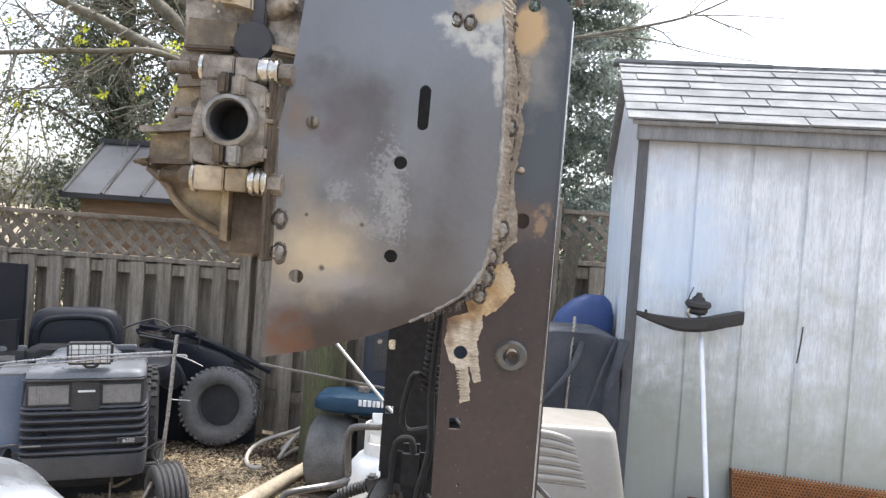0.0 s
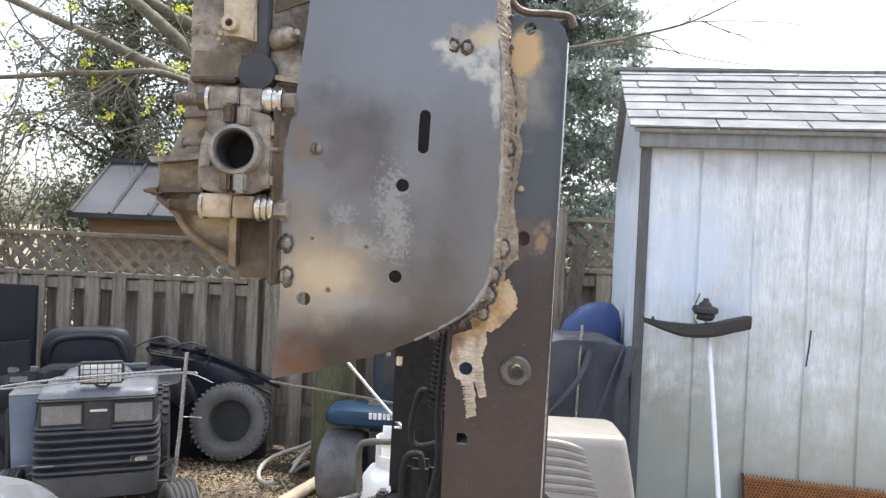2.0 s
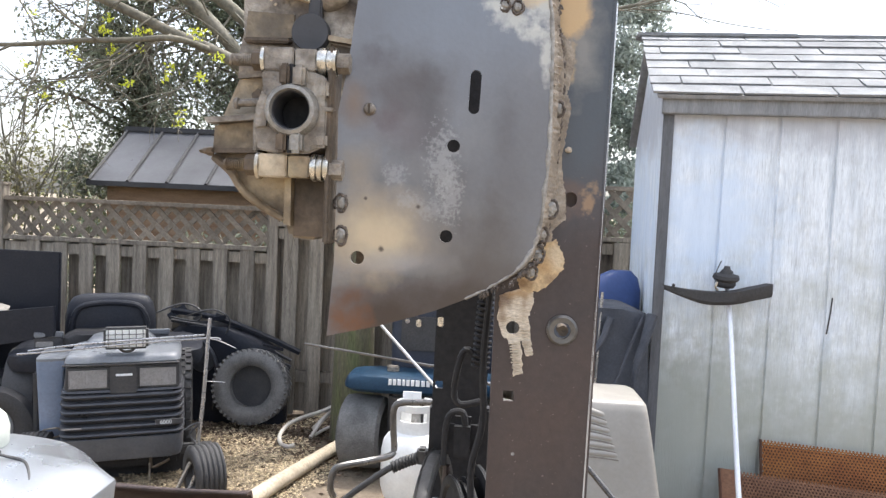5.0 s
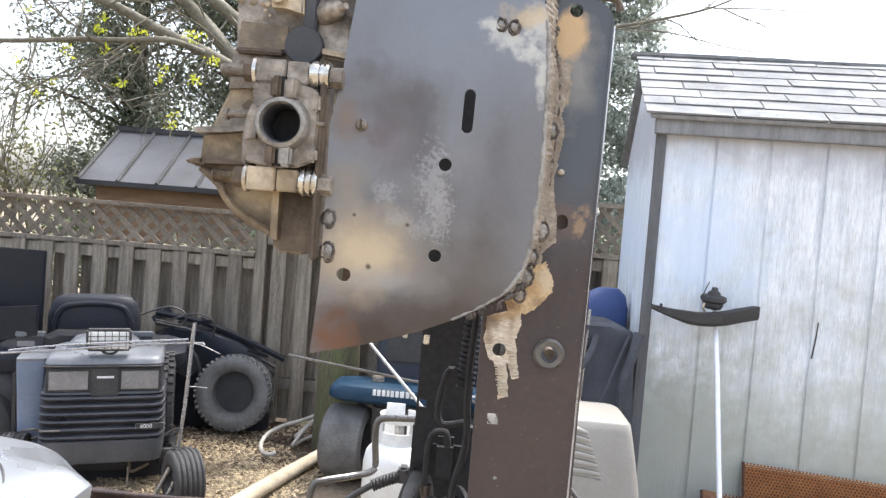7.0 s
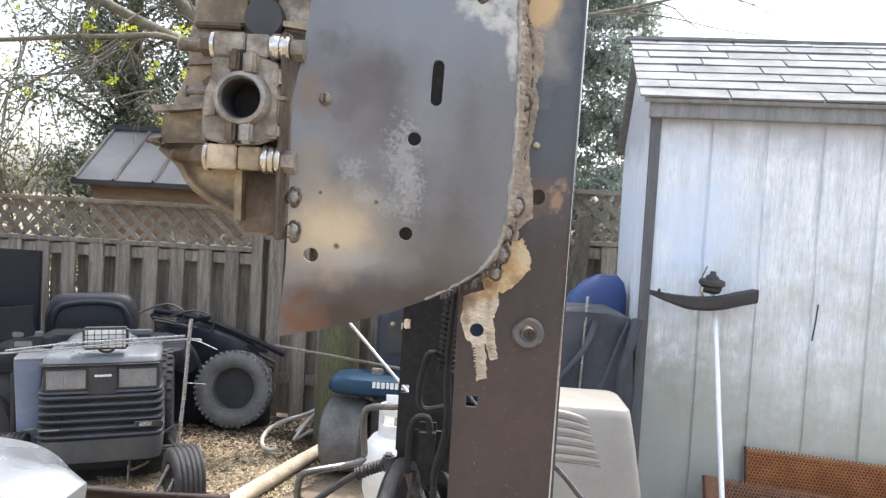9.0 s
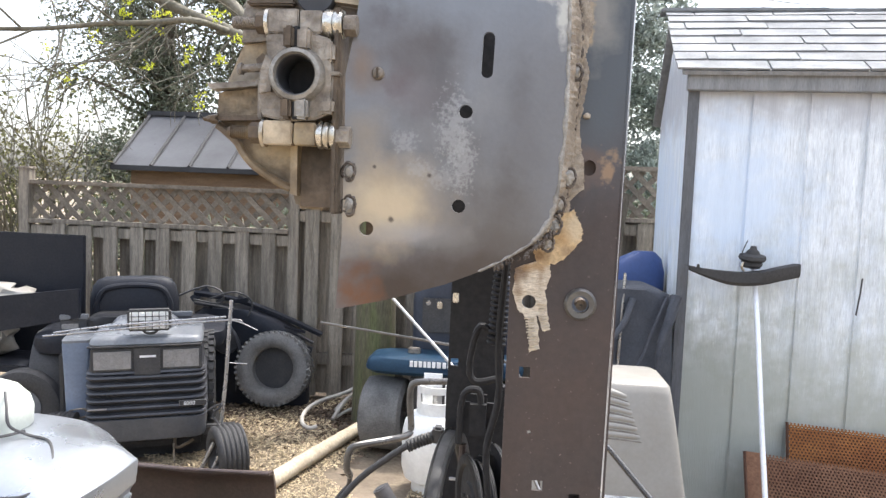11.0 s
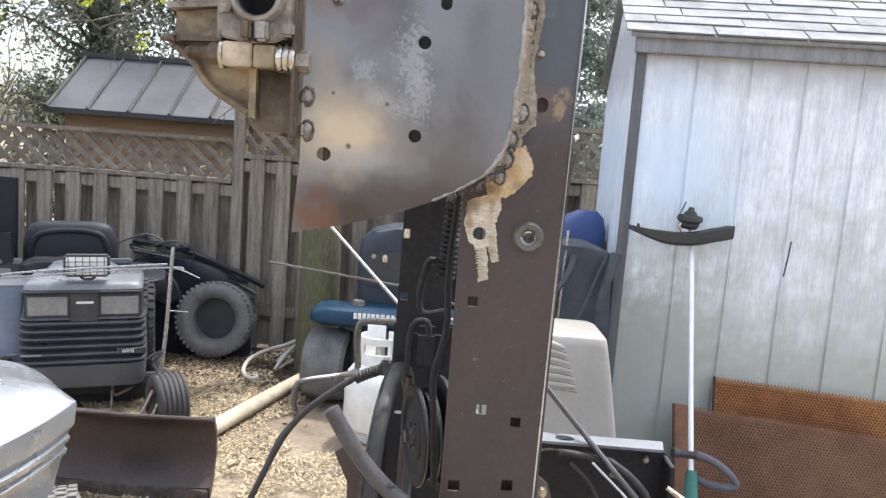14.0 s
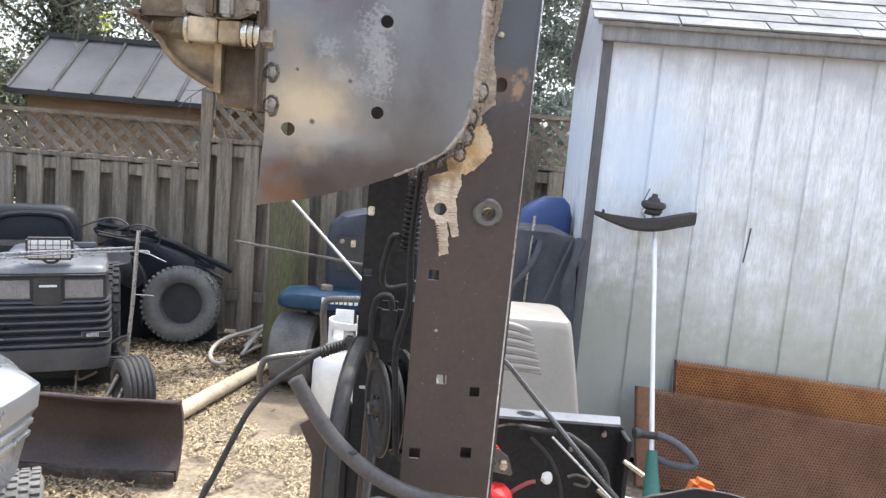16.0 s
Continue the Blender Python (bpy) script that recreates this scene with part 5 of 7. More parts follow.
part("bar_tube", pipe(B(), [(-0.19, 1.62, 1.355), (-0.255, 1.62, 1.353), (-0.304, 1.62, 1.349), (-0.318, 1.62, 1.337), (-0.319, 1.62, 1.301), (-0.315, 1.62, 1.253), (-0.322, 1.61, 1.239), (-0.36, 1.58, 1.236), (-0.405, 1.55, 1.234), (-0.425, 1.54, 1.226), (-0.431, 1.54, 1.191), (-0.428, 1.56, 1.165)], 0.0070, 10, 5), M["dull"], b_)
part("control_cable", pipe(B(), [(-0.428, 1.56, 1.17), (-0.438, 1.6, 1.13), (-0.452, 1.6, 1.112), (-0.472, 1.6, 1.08), (-0.504, 1.6, 1.001), (-0.533, 1.6, 0.934), (-0.556, 1.6, 0.891), (-0.62, 1.62, 0.6), (-0.66, 1.66, 0.0)], 0.005, 8), M["rubber"], b_)
for nm, lab, pts, r, mt in (("steel_rod", "long bright steel rod leaning beside the frame", [(-0.49, 1.83, 1.588), (-0.402, 1.75, 1.521), (-0.238, 1.60, 1.397), (-0.10, 1.474, 1.292), (0.0, 1.42, 1.1), (0.1, 1.40, 0.0)], 0.0034, "steel"),
                            ("wire_rod", "thin steel rod with hooked tip", [(-0.541, 1.738, 1.440), (-0.50, 1.725, 1.438), (-0.25, 1.65, 1.425), (-0.15, 1.64, 1.41), (-0.05, 1.64, 1.2), (0.02, 1.66, 0.0)], 0.0028, "dull"),
                            ("steel_rod", "long glossy black steel rod slanting across the chassis", [(0.05, 1.75, 1.245), (0.106, 1.72, 1.2), (0.24, 1.55, 1.08), (0.37, 1.45, 0.96), (0.75, 1.2, 0.0)], 0.0062, "glossrod")):
    t_ = thing(nm, lab, "rod", (pts[-1][0], pts[-1][1], 0))
    part("rod_bar", pipe(B(), pts, r, 8, 1 if "wire" not in nm else 3), M[mt], t_)


# ---- black chassis with engine parts beside the frame ----
def chassis():
    k = 1.62
    ch = thing("tractor_chassis", "black steel tractor chassis with wiring and hoses", "chassis", (0.3, k, 0))
    sc = lambda x, z: (-0.13 + (x + 0.13) * (k - 0.1) / 2.2, 1.705 + (z - 1.705) * (k - 0.1) / 2.2)
    x0, z0 = sc(0.10, 0.86)
    x1, z1 = sc(0.575, 0.885)
    part("top_flange", slab(B(), [(x0, k), (x1 - 0.012, k), (x1, k + 0.05), (x0, k + 0.05)], lambda x, z: 0, 0.006, [circle(x0 + 0.11, k + 0.025, 0.014, 20, 1.5)]), M["hoodtop"], ch, "light grey folded top flange", 0, Matrix(((1, 0, 0, 0), (0, 0, 1, 0), (0, 1, 0, z0 - 0.007), (0, 0, 0, 1))))
    part("front_panel", slab(B(), [(x0, 0.0), (x1 + 0.01, 0.0), (x1 + 0.012, z0 - 0.03), (x1 - 0.01, z0 - 0.012), (x0, z0 - 0.012)], lambda x, z: k + 0.045, 0.006), M["pitch"], ch, smooth=0)
    part("side_cheek", box(B(), x1 + 0.002, x1 + 0.012, k - 0.02, k + 0.05, 0.0, z0 - 0.03, 0.002), M["pitch"], ch)
    part("conduit", pipe(B(), [(0.125, k, 1.100), (0.176, k - 0.01, 1.098), (0.219, k - 0.02, 1.096), (0.241, k - 0.02, 1.088), (0.287, k - 0.02, 1.055), (0.322, k - 0.02, 1.006), (0.335, k - 0.02, 0.90)], 0.0068, 12, 16, None, 0.07), M["rubber"], ch, "black corrugated conduit")
    part("cap", lathe(B(), [(0.0005, -0.026), (0.02, -0.025), (0.029, -0.016), (0.031, 0.0), (0.029, 0.014), (0.02, 0.022), (0.0005, 0.024)], (0.082, 1.56, 0.962), (0.3, -0.3, 1), 28), M["redcap"], ch, "glossy red plastic cap")
    part("cap_bracket", slab(B(), [(0.06, 1.012), (0.108, 1.004), (0.112, 1.010), (0.10, 1.045), (0.075, 1.062), (0.062, 1.06)], lambda x, z: 1.575, 0.006, [circle(0.09, 1.03, 0.006, 10)]), M["dull"], ch, "dull steel bracket", 0)
    part("bracket_bolt", lathe(B(), [(0.0005, -0.014), (0.009, -0.013), (0.010, 0.004), (0.0005, 0.004)], (0.09, 1.572, 1.03), (0.1, 1, 0), 6), M["zinc"], ch)
    part("red_lead", pipe(B(), [(0.06, 1.58, 1.075), (0.075, 1.585, 1.06), (0.082, 1.585, 1.05)], 0.004, 6), M["redcap"], ch)
    part("red_lead", pipe(B(), [(0.10, 1.59, 0.945), (0.125, 1.59, 0.968), (0.15, 1.59, 0.984), (0.166, 1.59, 0.989)], 0.0045, 8), M["redlead"], ch)
    part("lead_clip", blob(B(), (0.19, 1.59, 0.999), 0.013, (1, 0.7, 1.15), 2, 0.25), M["white"], ch, "white plastic clip")
    part("thin_rod", rod(B(), (0.190, 1.58, 1.096), (0.37, 1.56, 0.935), 0.0026, None, 8), M["tube"], ch, "thin bright steel rod")
    part("wire", pipe(B(), [(0.235, 1.59, 1.005), (0.255, 1.585, 1.012), (0.28, 1.585, 1.002), (0.275, 1.585, 0.988), (0.25, 1.59, 0.99)], 0.0035, 6), M["dull"], ch)
    part("wire", pipe(B(), [(0.30, 1.58, 0.985), (0.32, 1.575, 0.972), (0.345, 1.575, 0.962)], 0.006, 6), M["castg"], ch)
    part("wire", pipe(B(), [(0.06, 1.62, 1.09), (0.10, 1.625, 1.10), (0.13, 1.63, 1.098)], 0.003, 6), M["castg"], ch)
    part("wire", pipe(B(), [(0.15, 1.61, 1.08), (0.20, 1.61, 1.03), (0.23, 1.61, 0.95), (0.24, 1.61, 0.8)], 0.004, 6), M["rubber"], ch)
    part("side_bolt", rod(B(), (0.355, k - 0.02, 1.046), (0.40, k - 0.03, 1.02), 0.0055, None, 6), M["zinc"], ch)
    for dx_, dz_, r_ in ((0.29, 0.035, 0.006), (0.22, 0.075, 0.005)):
        part("bracket_bolt", lathe(B(), [(0.0005, -0.012), (r_, -0.011), (r_, 0.006), (0.0005, 0.006)], (x0 + dx_, k + 0.03, z0 - dz_), (0.2, 1, 0), 10), M["castg"], ch)
    part("engine_block", box(B(), x0 - 0.06, x0 + 0.25, k + 0.06, k + 0.3, 0.0, z0 - 0.10, 0.02), M["black"], ch)


chassis()


# ---- string trimmer leaning upside down on the shed ----
def trimmer():
    t = thing("string_trimmer", "string trimmer leaning head-up on the shed wall", "trimmer", (1.07, 3.3, 0))
    top, low = Vector((1.105, 3.99, 1.37)), Vector((1.065, 3.46, 0.31))
    part("shaft", pipe(B(), [top + Vector((-0.012, 0, 0.06)), top, top.lerp(low, 0.2) + Vector((0.004, 0, 0)), top.lerp(low, 0.6), low], 0.0125, 14, 4), M["alu"], t, "bright aluminium shaft")
    hc = Vector((1.085, 3.985, 1.445))
    part("cutting_head", lathe(B(), [(0.0005, 0.07), (0.02, 0.07), (0.03, 0.062), (0.034, 0.05), (0.062, 0.042), (0.066, 0.025), (0.058, 0.015), (0.05, 0.01), (0.052, -0.005), (0.042, -0.02), (0.0005, -0.025)], hc, (0.02, -0.12, 1), 28), M["rubber"], t, "black spool head")
    part("spool_knob", lathe(B(), [(0.0005, 0.09), (0.014, 0.088), (0.018, 0.07), (0.0005, 0.07)], hc, (0.02, -0.12, 1), 16), M["black"], t)
    part("trim_line", pipe(B(), [hc + Vector((-0.055, -0.01, 0.04)), hc + Vector((-0.05, -0.02, 0.07)), hc + Vector((-0.032, -0.02, 0.115))], 0.003, 6), M["black"], t)
    # curved guard: a bowed strip with a rolled lip
    bm = B()
    rows = []
    n = 22
    for i in range(n + 1):
        f = i / n
        x = 0.775 + 0.54 * f
        z = 1.408 - 0.055 * math.sin(math.pi * min(1, f * 1.25) * 0.62 + 0.15) * (1.0) + 0.055 * f * f + 0.012
        w = 0.014 + 0.028 * min(1, f * 3)
        y = 3.97 - 0.07 * math.sin(math.pi * f)
        rows.append([bm.verts.new(p) for p in ((x, y, z - w), (x, y - 0.012, z - w * 0.6), (x, y - 0.012, z + w * 0.55), (x, y, z + w * 0.62), (x, y + 0.09, z + w * 0.5), (x, y + 0.09, z + w * 0.3), (x, y + 0.006, z + w * 0.3), (x, y + 0.006, z - w))])
    for a, b in zip(rows, rows[1:]):
        for k in range(8):
            bm.faces.new((a[k], a[(k + 1) % 8], b[(k + 1) % 8], b[k]))
    bm.faces.new(rows[0][::-1]), bm.faces.new(rows[-1])
    part("guard", bm, M["rubber"], t, "black bowed plastic guard")
    part("guard_tab", box(B(), 0.81, 0.82, 3.93, 3.96, 1.40, 1.432, 0.003), M["rubber"], t)
    part("line_cutter", pipe(B(), [(1.03, 3.92, 1.41), (1.015, 3.91, 1.43), (1.02, 3.91, 1.455)], 0.006, 6), M["zinc"], t)
    d = (low - top).normalized()
    g = top.lerp(low, 0.925)
    part("handle_clamp", rod(B(), g + Vector((-0.085, 0, 0.005)), g + Vector((0.03, -0.01, 0.0)), 0.018, 0.02, 10), M["rubber"], t)
    part("clamp_knob", lathe(B(), [(0.0005, -0.012), (0.026, -0.012), (0.026, 0.012), (0.0005, 0.012)], g + Vector((-0.075, 0, 0.005)), (1, 0.2, 0), 12), M["black"], t)
    part("loop_handle", pipe(B(), [g + Vector((0.02, -0.02, 0.012)), g + Vector((0.09, -0.05, -0.005)), g + Vector((0.16, -0.07, -0.05)), g + Vector((0.195, -0.08, -0.095)), g + Vector((0.17, -0.08, -0.115)), g + Vector((0.10, -0.06, -0.118)), g + Vector((0.03, -0.02, -0.112))], 0.018, 12), M["loopgrey"], t, "dark grey loop handle")
    part("grip", pipe(B(), [low + Vector((0, 0, 0.02)), low + d * 0.08, low + d * 0.2, low + d * 0.33], 0.03, 14, 4, (0.025, 0.05)), M["green"], t, "dark green plastic grip")
    part("grip_core", pipe(B(), [low + d * 0.30, low + d * 0.36], 0.03, 12, 1), M["black"], t)


trimmer()


# ---- rusty perforated sheets against the shed ----
def perforated(name, label, x0, x1, z_top0, z_top1, y_top, y_low, material, pitch=0.0172, rim=0.0):
    th = thing(name, label, "perforated sheet", ((x0 + x1) / 2, y_low, 0), "rusty perforated sheets")
    cols, length = int((x1 - x0) / pitch), z_top0
    rows = int(length / (pitch * 0.87))
    verts, faces, h = [], [], pitch / 2
    for r in range(rows):
        for c in range(cols):
            cx, cv = x0 + (c + 0.5 + (0.25 if r % 2 else -0.25)) * pitch, (r + 0.5) * pitch * 0.87
            k = len(verts)
            hv = h * 0.87
            bore = 0.0 if cx - x0 < rim else 0.66
            for a in range(8):
                ux, uz = ((-1, -1), (0, -1), (1, -1), (1, 0), (1, 1), (0, 1), (-1, 1), (-1, 0))[a]
                ang = math.atan2(uz, ux)
                for px, pv in ((cx + ux * h, cv + uz * hv), (cx + bore * h * math.cos(ang), cv + bore * h * math.sin(ang))):
                    f = (px - x0) / (x1 - x0)
                    top = z_top0 + (z_top1 - z_top0) * f
                    z = pv * top / (rows * pitch * 0.87)
                    y = y_low + (y_top - y_low) * (pv / (rows * pitch * 0.87)) + 0.008 * math.sin(3 * f + pv * 4) - 0.105 * (px - x0)
                    verts.append((px, y, z))
            for a in range(8):
                b = (a + 1) % 8
                if r == rows - 1 and a in (4, 5) and bore:
                    continue  # torn open along the top edge
                faces.append((k + 2 * a, k + 2 * b, k + 2 * b + 1, k + 2 * a + 1))
    ob = joined("mesh_sheet", verts, faces, material, th)
    sol = ob.modifiers.new("thickness", "SOLIDIFY")
    sol.thickness = 0.004
    # solid dark sheet added behind so that the holes read dark
    back = [(x, y + 0.022 - 0.105 * (x - x0), z) for x, y, z in ((x0 + 0.02, y_low, 0.01), (x1, y_low, 0.01), (x1, y_top, z_top1 - 0.03), (x0 + 0.02, y_top, z_top0 - 0.03))]
    rear = back + [(x, y + 0.004, z) for x, y, z in back]
    joined("hole_backing", rear, [(0, 1, 2, 3), (7, 6, 5, 4), (0, 4, 5, 1), (1, 5, 6, 2), (2, 6, 7, 3), (3, 7, 4, 0)], M["rustd"], th, "dark sheet added behind to make the holes read dark")
    for e0, e1 in (((x0, y_low, 0), (x0, y_top, z_top0)),):
        part("edge_strip", rod(B(), e0, e1, 0.008, None, 4), M["rustd"], th)


perforated("perforated_sheet", "orange rusty perforated steel sheet leaning on the shed", 1.335, 2.95, 0.63, 0.57, 4.04, 3.90, M["rust"])
perforated("perforated_sheet", "brown rusty perforated steel sheet in front of another", 1.11, 2.95, 0.485, 0.385, 3.97, 3.78, M["rustl"], 0.0172, 0.085)


# ---- tractors and mowers ----
def tyre_shape(name, centre, axis, R, r, w, parent, tread="lug", label="", material="tyre"):
    hw = w / 2
    prof = [(r, -hw * 0.55), (r + (R - r) * 0.25, -hw * 0.92), (r + (R - r) * 0.62, -hw), (R * 0.955, -hw * 0.86), (R * 0.985, -hw * 0.5), (R * 0.99, 0), (R * 0.985, hw * 0.5), (R * 0.955, hw * 0.86), (r + (R - r) * 0.62, hw), (r + (R - r) * 0.25, hw * 0.92), (r, hw * 0.55)]
    if tread == "rib":
        prof = prof[:3]
        k = 6
        for i in range(k * 3):
            h = -hw * 0.9 + 2 * hw * 0.9 * i / (k * 3 - 1)
            prof.append(((R if i % 3 else R * 0.95) * (1 - 0.05 * (h / hw) ** 2), h))
        prof += [(r + (R - r) * 0.62, hw), (r + (R - r) * 0.25, hw * 0.92), (r, hw * 0.55)]
    bm = B()
    lathe(bm, prof, centre, axis, 56)
    body = part(name, bm, M[material], parent, label, 40)
    q = Vector(axis).to_track_quat("Z", "Y").to_matrix().to_4x4()
    if tread == "lug":
        for k in range(42):
            for s in (-1, 1):
                a = 2 * math.pi * (k + (0.5 if s > 0 else 0)) / 42
                m = Matrix.Translation(centre) @ q @ Matrix.Rotation(a, 4, "Z") @ Matrix.Translation((R * 0.985, 0, s * hw * 0.5)) @ Matrix.Rotation(s * 0.5, 4, "X")
                part("tread_lug", box(B(), -0.012, 0.008, -R * 0.034, R * 0.034, -hw * 0.5, hw * 0.46, 0, m), M[material], body, "", 0)
    if tread == "turf":
        for k in range(36):
            for j in range(5):
                a = 2 * math.pi * (k + 0.5 * (j % 2)) / 36
                m = Matrix.Translation(centre) @ q @ Matrix.Rotation(a, 4, "Z") @ Matrix.Translation((R * 0.985, 0, hw * 0.38 * (j - 2)))
                part("tread_block", box(B(), -0.008, 0.010, -R * 0.055, R * 0.055, -hw * 0.15, hw * 0.15, 0, m), M[material], body, "", 0)
    return body


def words(body, size, where, parent, material, name="model_number", yaw=0.0):
    cu = bpy.data.curves.new(name, "FONT")
    cu.body, cu.size, cu.extrude, cu.align_x = body, size, 0.002, "LEFT"
    tmp = bpy.data.objects.new(name, cu)
    scene.collection.objects.link(tmp)
    me = bpy.data.meshes.new_from_object(tmp.evaluated_get(bpy.context.evaluated_depsgraph_get()))
    bpy.data.objects.remove(tmp)
    bm = B()
    bm.from_mesh(me)
    bm.transform(Matrix.Translation(where) @ Matrix.Rotation(yaw, 4, "Z") @ Matrix.Rotation(radians(90), 4, "X"))
    return part(name, bm, material, parent, smooth=0)


def loft(bm, rings):
    vs = [[bm.verts.new(p) for p in r] for r in rings]
    n = len(vs[0])
    for a, b in zip(vs, vs[1:]):
        for k in range(n):
            bm.faces.new((a[k], a[(k + 1) % n], b[(k + 1) % n], b[k]))
    bm.faces.new(vs[0][::-1]), bm.faces.new(vs[-1])
    return bm


def rounded(cx, cy, hx, hy, z, p=4.0, n=32):
    """A rounded-rectangle ring at height z."""
    out = []
    for k in range(n):
        a = 2 * math.pi * k / n
        c, s = math.cos(a), math.sin(a)
        out.append((cx + hx * math.copysign(abs(c) ** (2 / p), c), cy + hy * math.copysign(abs(s) ** (2 / p), s), z))
    return out


def dark_tractor():
    """Built about its own front: x across, y back from the grille."""
    t = thing("lawn_tractor", "dusty charcoal lawn tractor with twin headlights and steel-grey hood", "lawn tractor", (-2.3, 4.9, 0))
    cx = -0.026
    ring = lambda z, w, d, y, p=10.0: rounded(cx, y + d, w, d, z, p, 44)
    part("skirt", loft(B(), [ring(z, w, 0.40, y) for z, w, y in ((0.165, 0.325, 0.03), (0.172, 0.335, 0.012), (0.20, 0.342, 0.006), (0.305, 0.349, 0.0), (0.309, 0.345, 0.006))]), M["skirt"], t, "smooth slate-grey plastic skirt", 30)
    z = 0.310
    part("grille_core", loft(B(), [ring(zz, 0.333, 0.40, 0.022) for zz in (0.306, 0.592)]), M["pitch"], t)
    for i in range(6):
        w = 0.351 - 0.0012 * i
        lv = ((z + 0.004, w - 0.012, 0.012), (z + 0.010, w - 0.002, 0.0), (z + 0.020, w + 0.002, -0.006), (z + 0.030, w, -0.002), (z + 0.037, w - 0.01, 0.012))
        part("grille_bar", loft(B(), [ring(a, b, 0.40, c) for a, b, c in lv]), M["grille"], t, "worn charcoal plastic grille bar", 40)
        z += 0.0465
    part("lamp_band", loft(B(), [ring(a, b, 0.40, c) for a, b, c in ((0.588, 0.345, 0.0), (0.600, 0.340, 0.006), (0.602, 0.334, 0.018), (0.748, 0.318, 0.028), (0.762, 0.322, 0.016))]), M["grille"], t, "charcoal headlight surround", 30)
    hood = part("hood", loft(B(), [rounded(cx + 0.006, y + d, w, d, zz, p, 44) for zz, w, d, y, p in ((0.752, 0.312, 0.25, 0.018, 10), (0.757, 0.322, 0.26, 0.0, 10), (0.768, 0.325, 0.26, -0.010, 10), (0.792, 0.320, 0.26, -0.004, 9), (0.806, 0.308, 0.25, 0.014, 9), (0.811, 0.292, 0.235, 0.04, 8), (0.816, 0.25, 0.19, 0.10, 7))]), M["hoodtop"], t, "dusty steel-grey hood top", 40)
    part("hood_crown", loft(B(), [rounded(cx - 0.04, 0.22 + d, w, d, zz, 7.0, 36) for zz, w, d in ((0.806, 0.205, 0.22), (0.820, 0.20, 0.21), (0.846, 0.175, 0.19), (0.856, 0.155, 0.17), (0.859, 0.11, 0.13))]), M["hoodtop"], hood, "", 40)
    part("hood_edge", pipe(B(), [(-0.330, 0.02, 0.756), (-0.32, -0.006, 0.756), (0.0, -0.012, 0.756), (0.27, -0.006, 0.756), (0.288, 0.02, 0.756)], 0.006, 8, 4), M["black"], hood)
    for x0, x1 in ((-0.325, -0.099), (0.062, 0.287)):
        part("lamp_recess", box(B(), x0 - 0.008, x1 + 0.008, 0.010, 0.05, 0.601, 0.741, 0.006), M["black"], t)
        hl = part("headlight", box(B(), x0, x1, 0.002, 0.05, 0.608, 0.734, 0.010), M["lens"], t, "frosted ribbed headlight lens")
        k = x0 + 0.012
        while k < x1 - 0.01:
            part("lens_rib", box(B(), k, k + 0.004, -0.001, 0.003, 0.614, 0.728, 0.001), M["lens"], hl, smooth=0)
            k += 0.017
    bd = part("badge_panel", box(B(), -0.095, 0.060, -0.002, 0.05, 0.575, 0.748, 0.006), M["black"], t, "matt black centre panel")
    part("badge", box(B(), -0.060, 0.032, -0.006, -0.001, 0.684, 0.697, 0.001), M["letter"], bd, "plain pale brand strip")
    nf = part("number_frame", box(B(), 0.160, 0.322, -0.009, -0.002, 0.375, 0.409, 0.002), M["lens"], t, "thin pale frame round the number")
    part("number_field", box(B(), 0.164, 0.318, -0.0115, -0.008, 0.377, 0.408, 0.001), M["black"], nf)
    words("6000", 0.034, (0.186, -0.0115, 0.381), t, M["letter"])
    part("brand_strip", box(B(), -0.352, -0.245, -0.010, -0.004, 0.377, 0.387, 0.001), M["lens"], t, "plain pale brand strip")
    part("front_axle", box(B(), -0.42, 0.50, 0.12, 0.18, 0.14, 0.20, 0.01), M["black"], t)
    part("axle_arm", rod(B(), (0.36, 0.14, 0.17), (0.40, -0.32, 0.165), 0.025, 0.02, 10), M["black"], t)
    part("underframe", box(B(), -0.30, 0.30, 0.08, 1.2, 0.10, 0.30, 0.02), M["pitch"], t)
    part("cutting_deck", loft(B(), [rounded(0.0, 0.55, w, 0.34, zz, 5.0, 28) for zz, w in ((0.0, 0.40), (0.10, 0.40), (0.16, 0.36), (0.2, 0.28))]), M["pitch"], t)
    part("deck_link", pipe(B(), [(0.13, 0.06, 0.17), (0.14, 0.05, 0.10), (0.20, 0.05, 0.12), (0.24, 0.06, 0.14)], 0.009, 8), M["castd"], t)
    part("hang_bolt", rod(B(), (0.125, 0.04, 0.02), (0.125, 0.04, 0.13), 0.006, None, 8), M["castg"], t)
    for x, y, ax in ((0.440, -0.32, (1, 0.28, 0.02)), (-0.52, 0.15, (1, -0.1, 0))):
        w = tyre_shape("front_wheel", (x, y, 0.165), ax, 0.170, 0.08, 0.175, t, "rib", "ribbed black front tyre", "rubber")
        part("rim", lathe(B(), [(0.0005, -0.02), (0.085, -0.04), (0.085, 0.04), (0.0005, 0.02)], (x, y, 0.165), ax, 20), M["black"], w)
    for x, y, kind in ((-0.70, 0.92, "plain"), (0.268, 0.62, "turf")):
        w = tyre_shape("rear_wheel", (x, y, 0.355), (1, 0, 0), 0.36, 0.17, 0.21, t, kind, "wide black rear tyre with block tread", "rubber")
        part("rim", lathe(B(), [(0.0005, -0.02), (0.18, -0.06), (0.18, 0.06), (0.0005, 0.02)], (x, y, 0.355), (1, 0, 0), 20), M["hoodtop"], w)
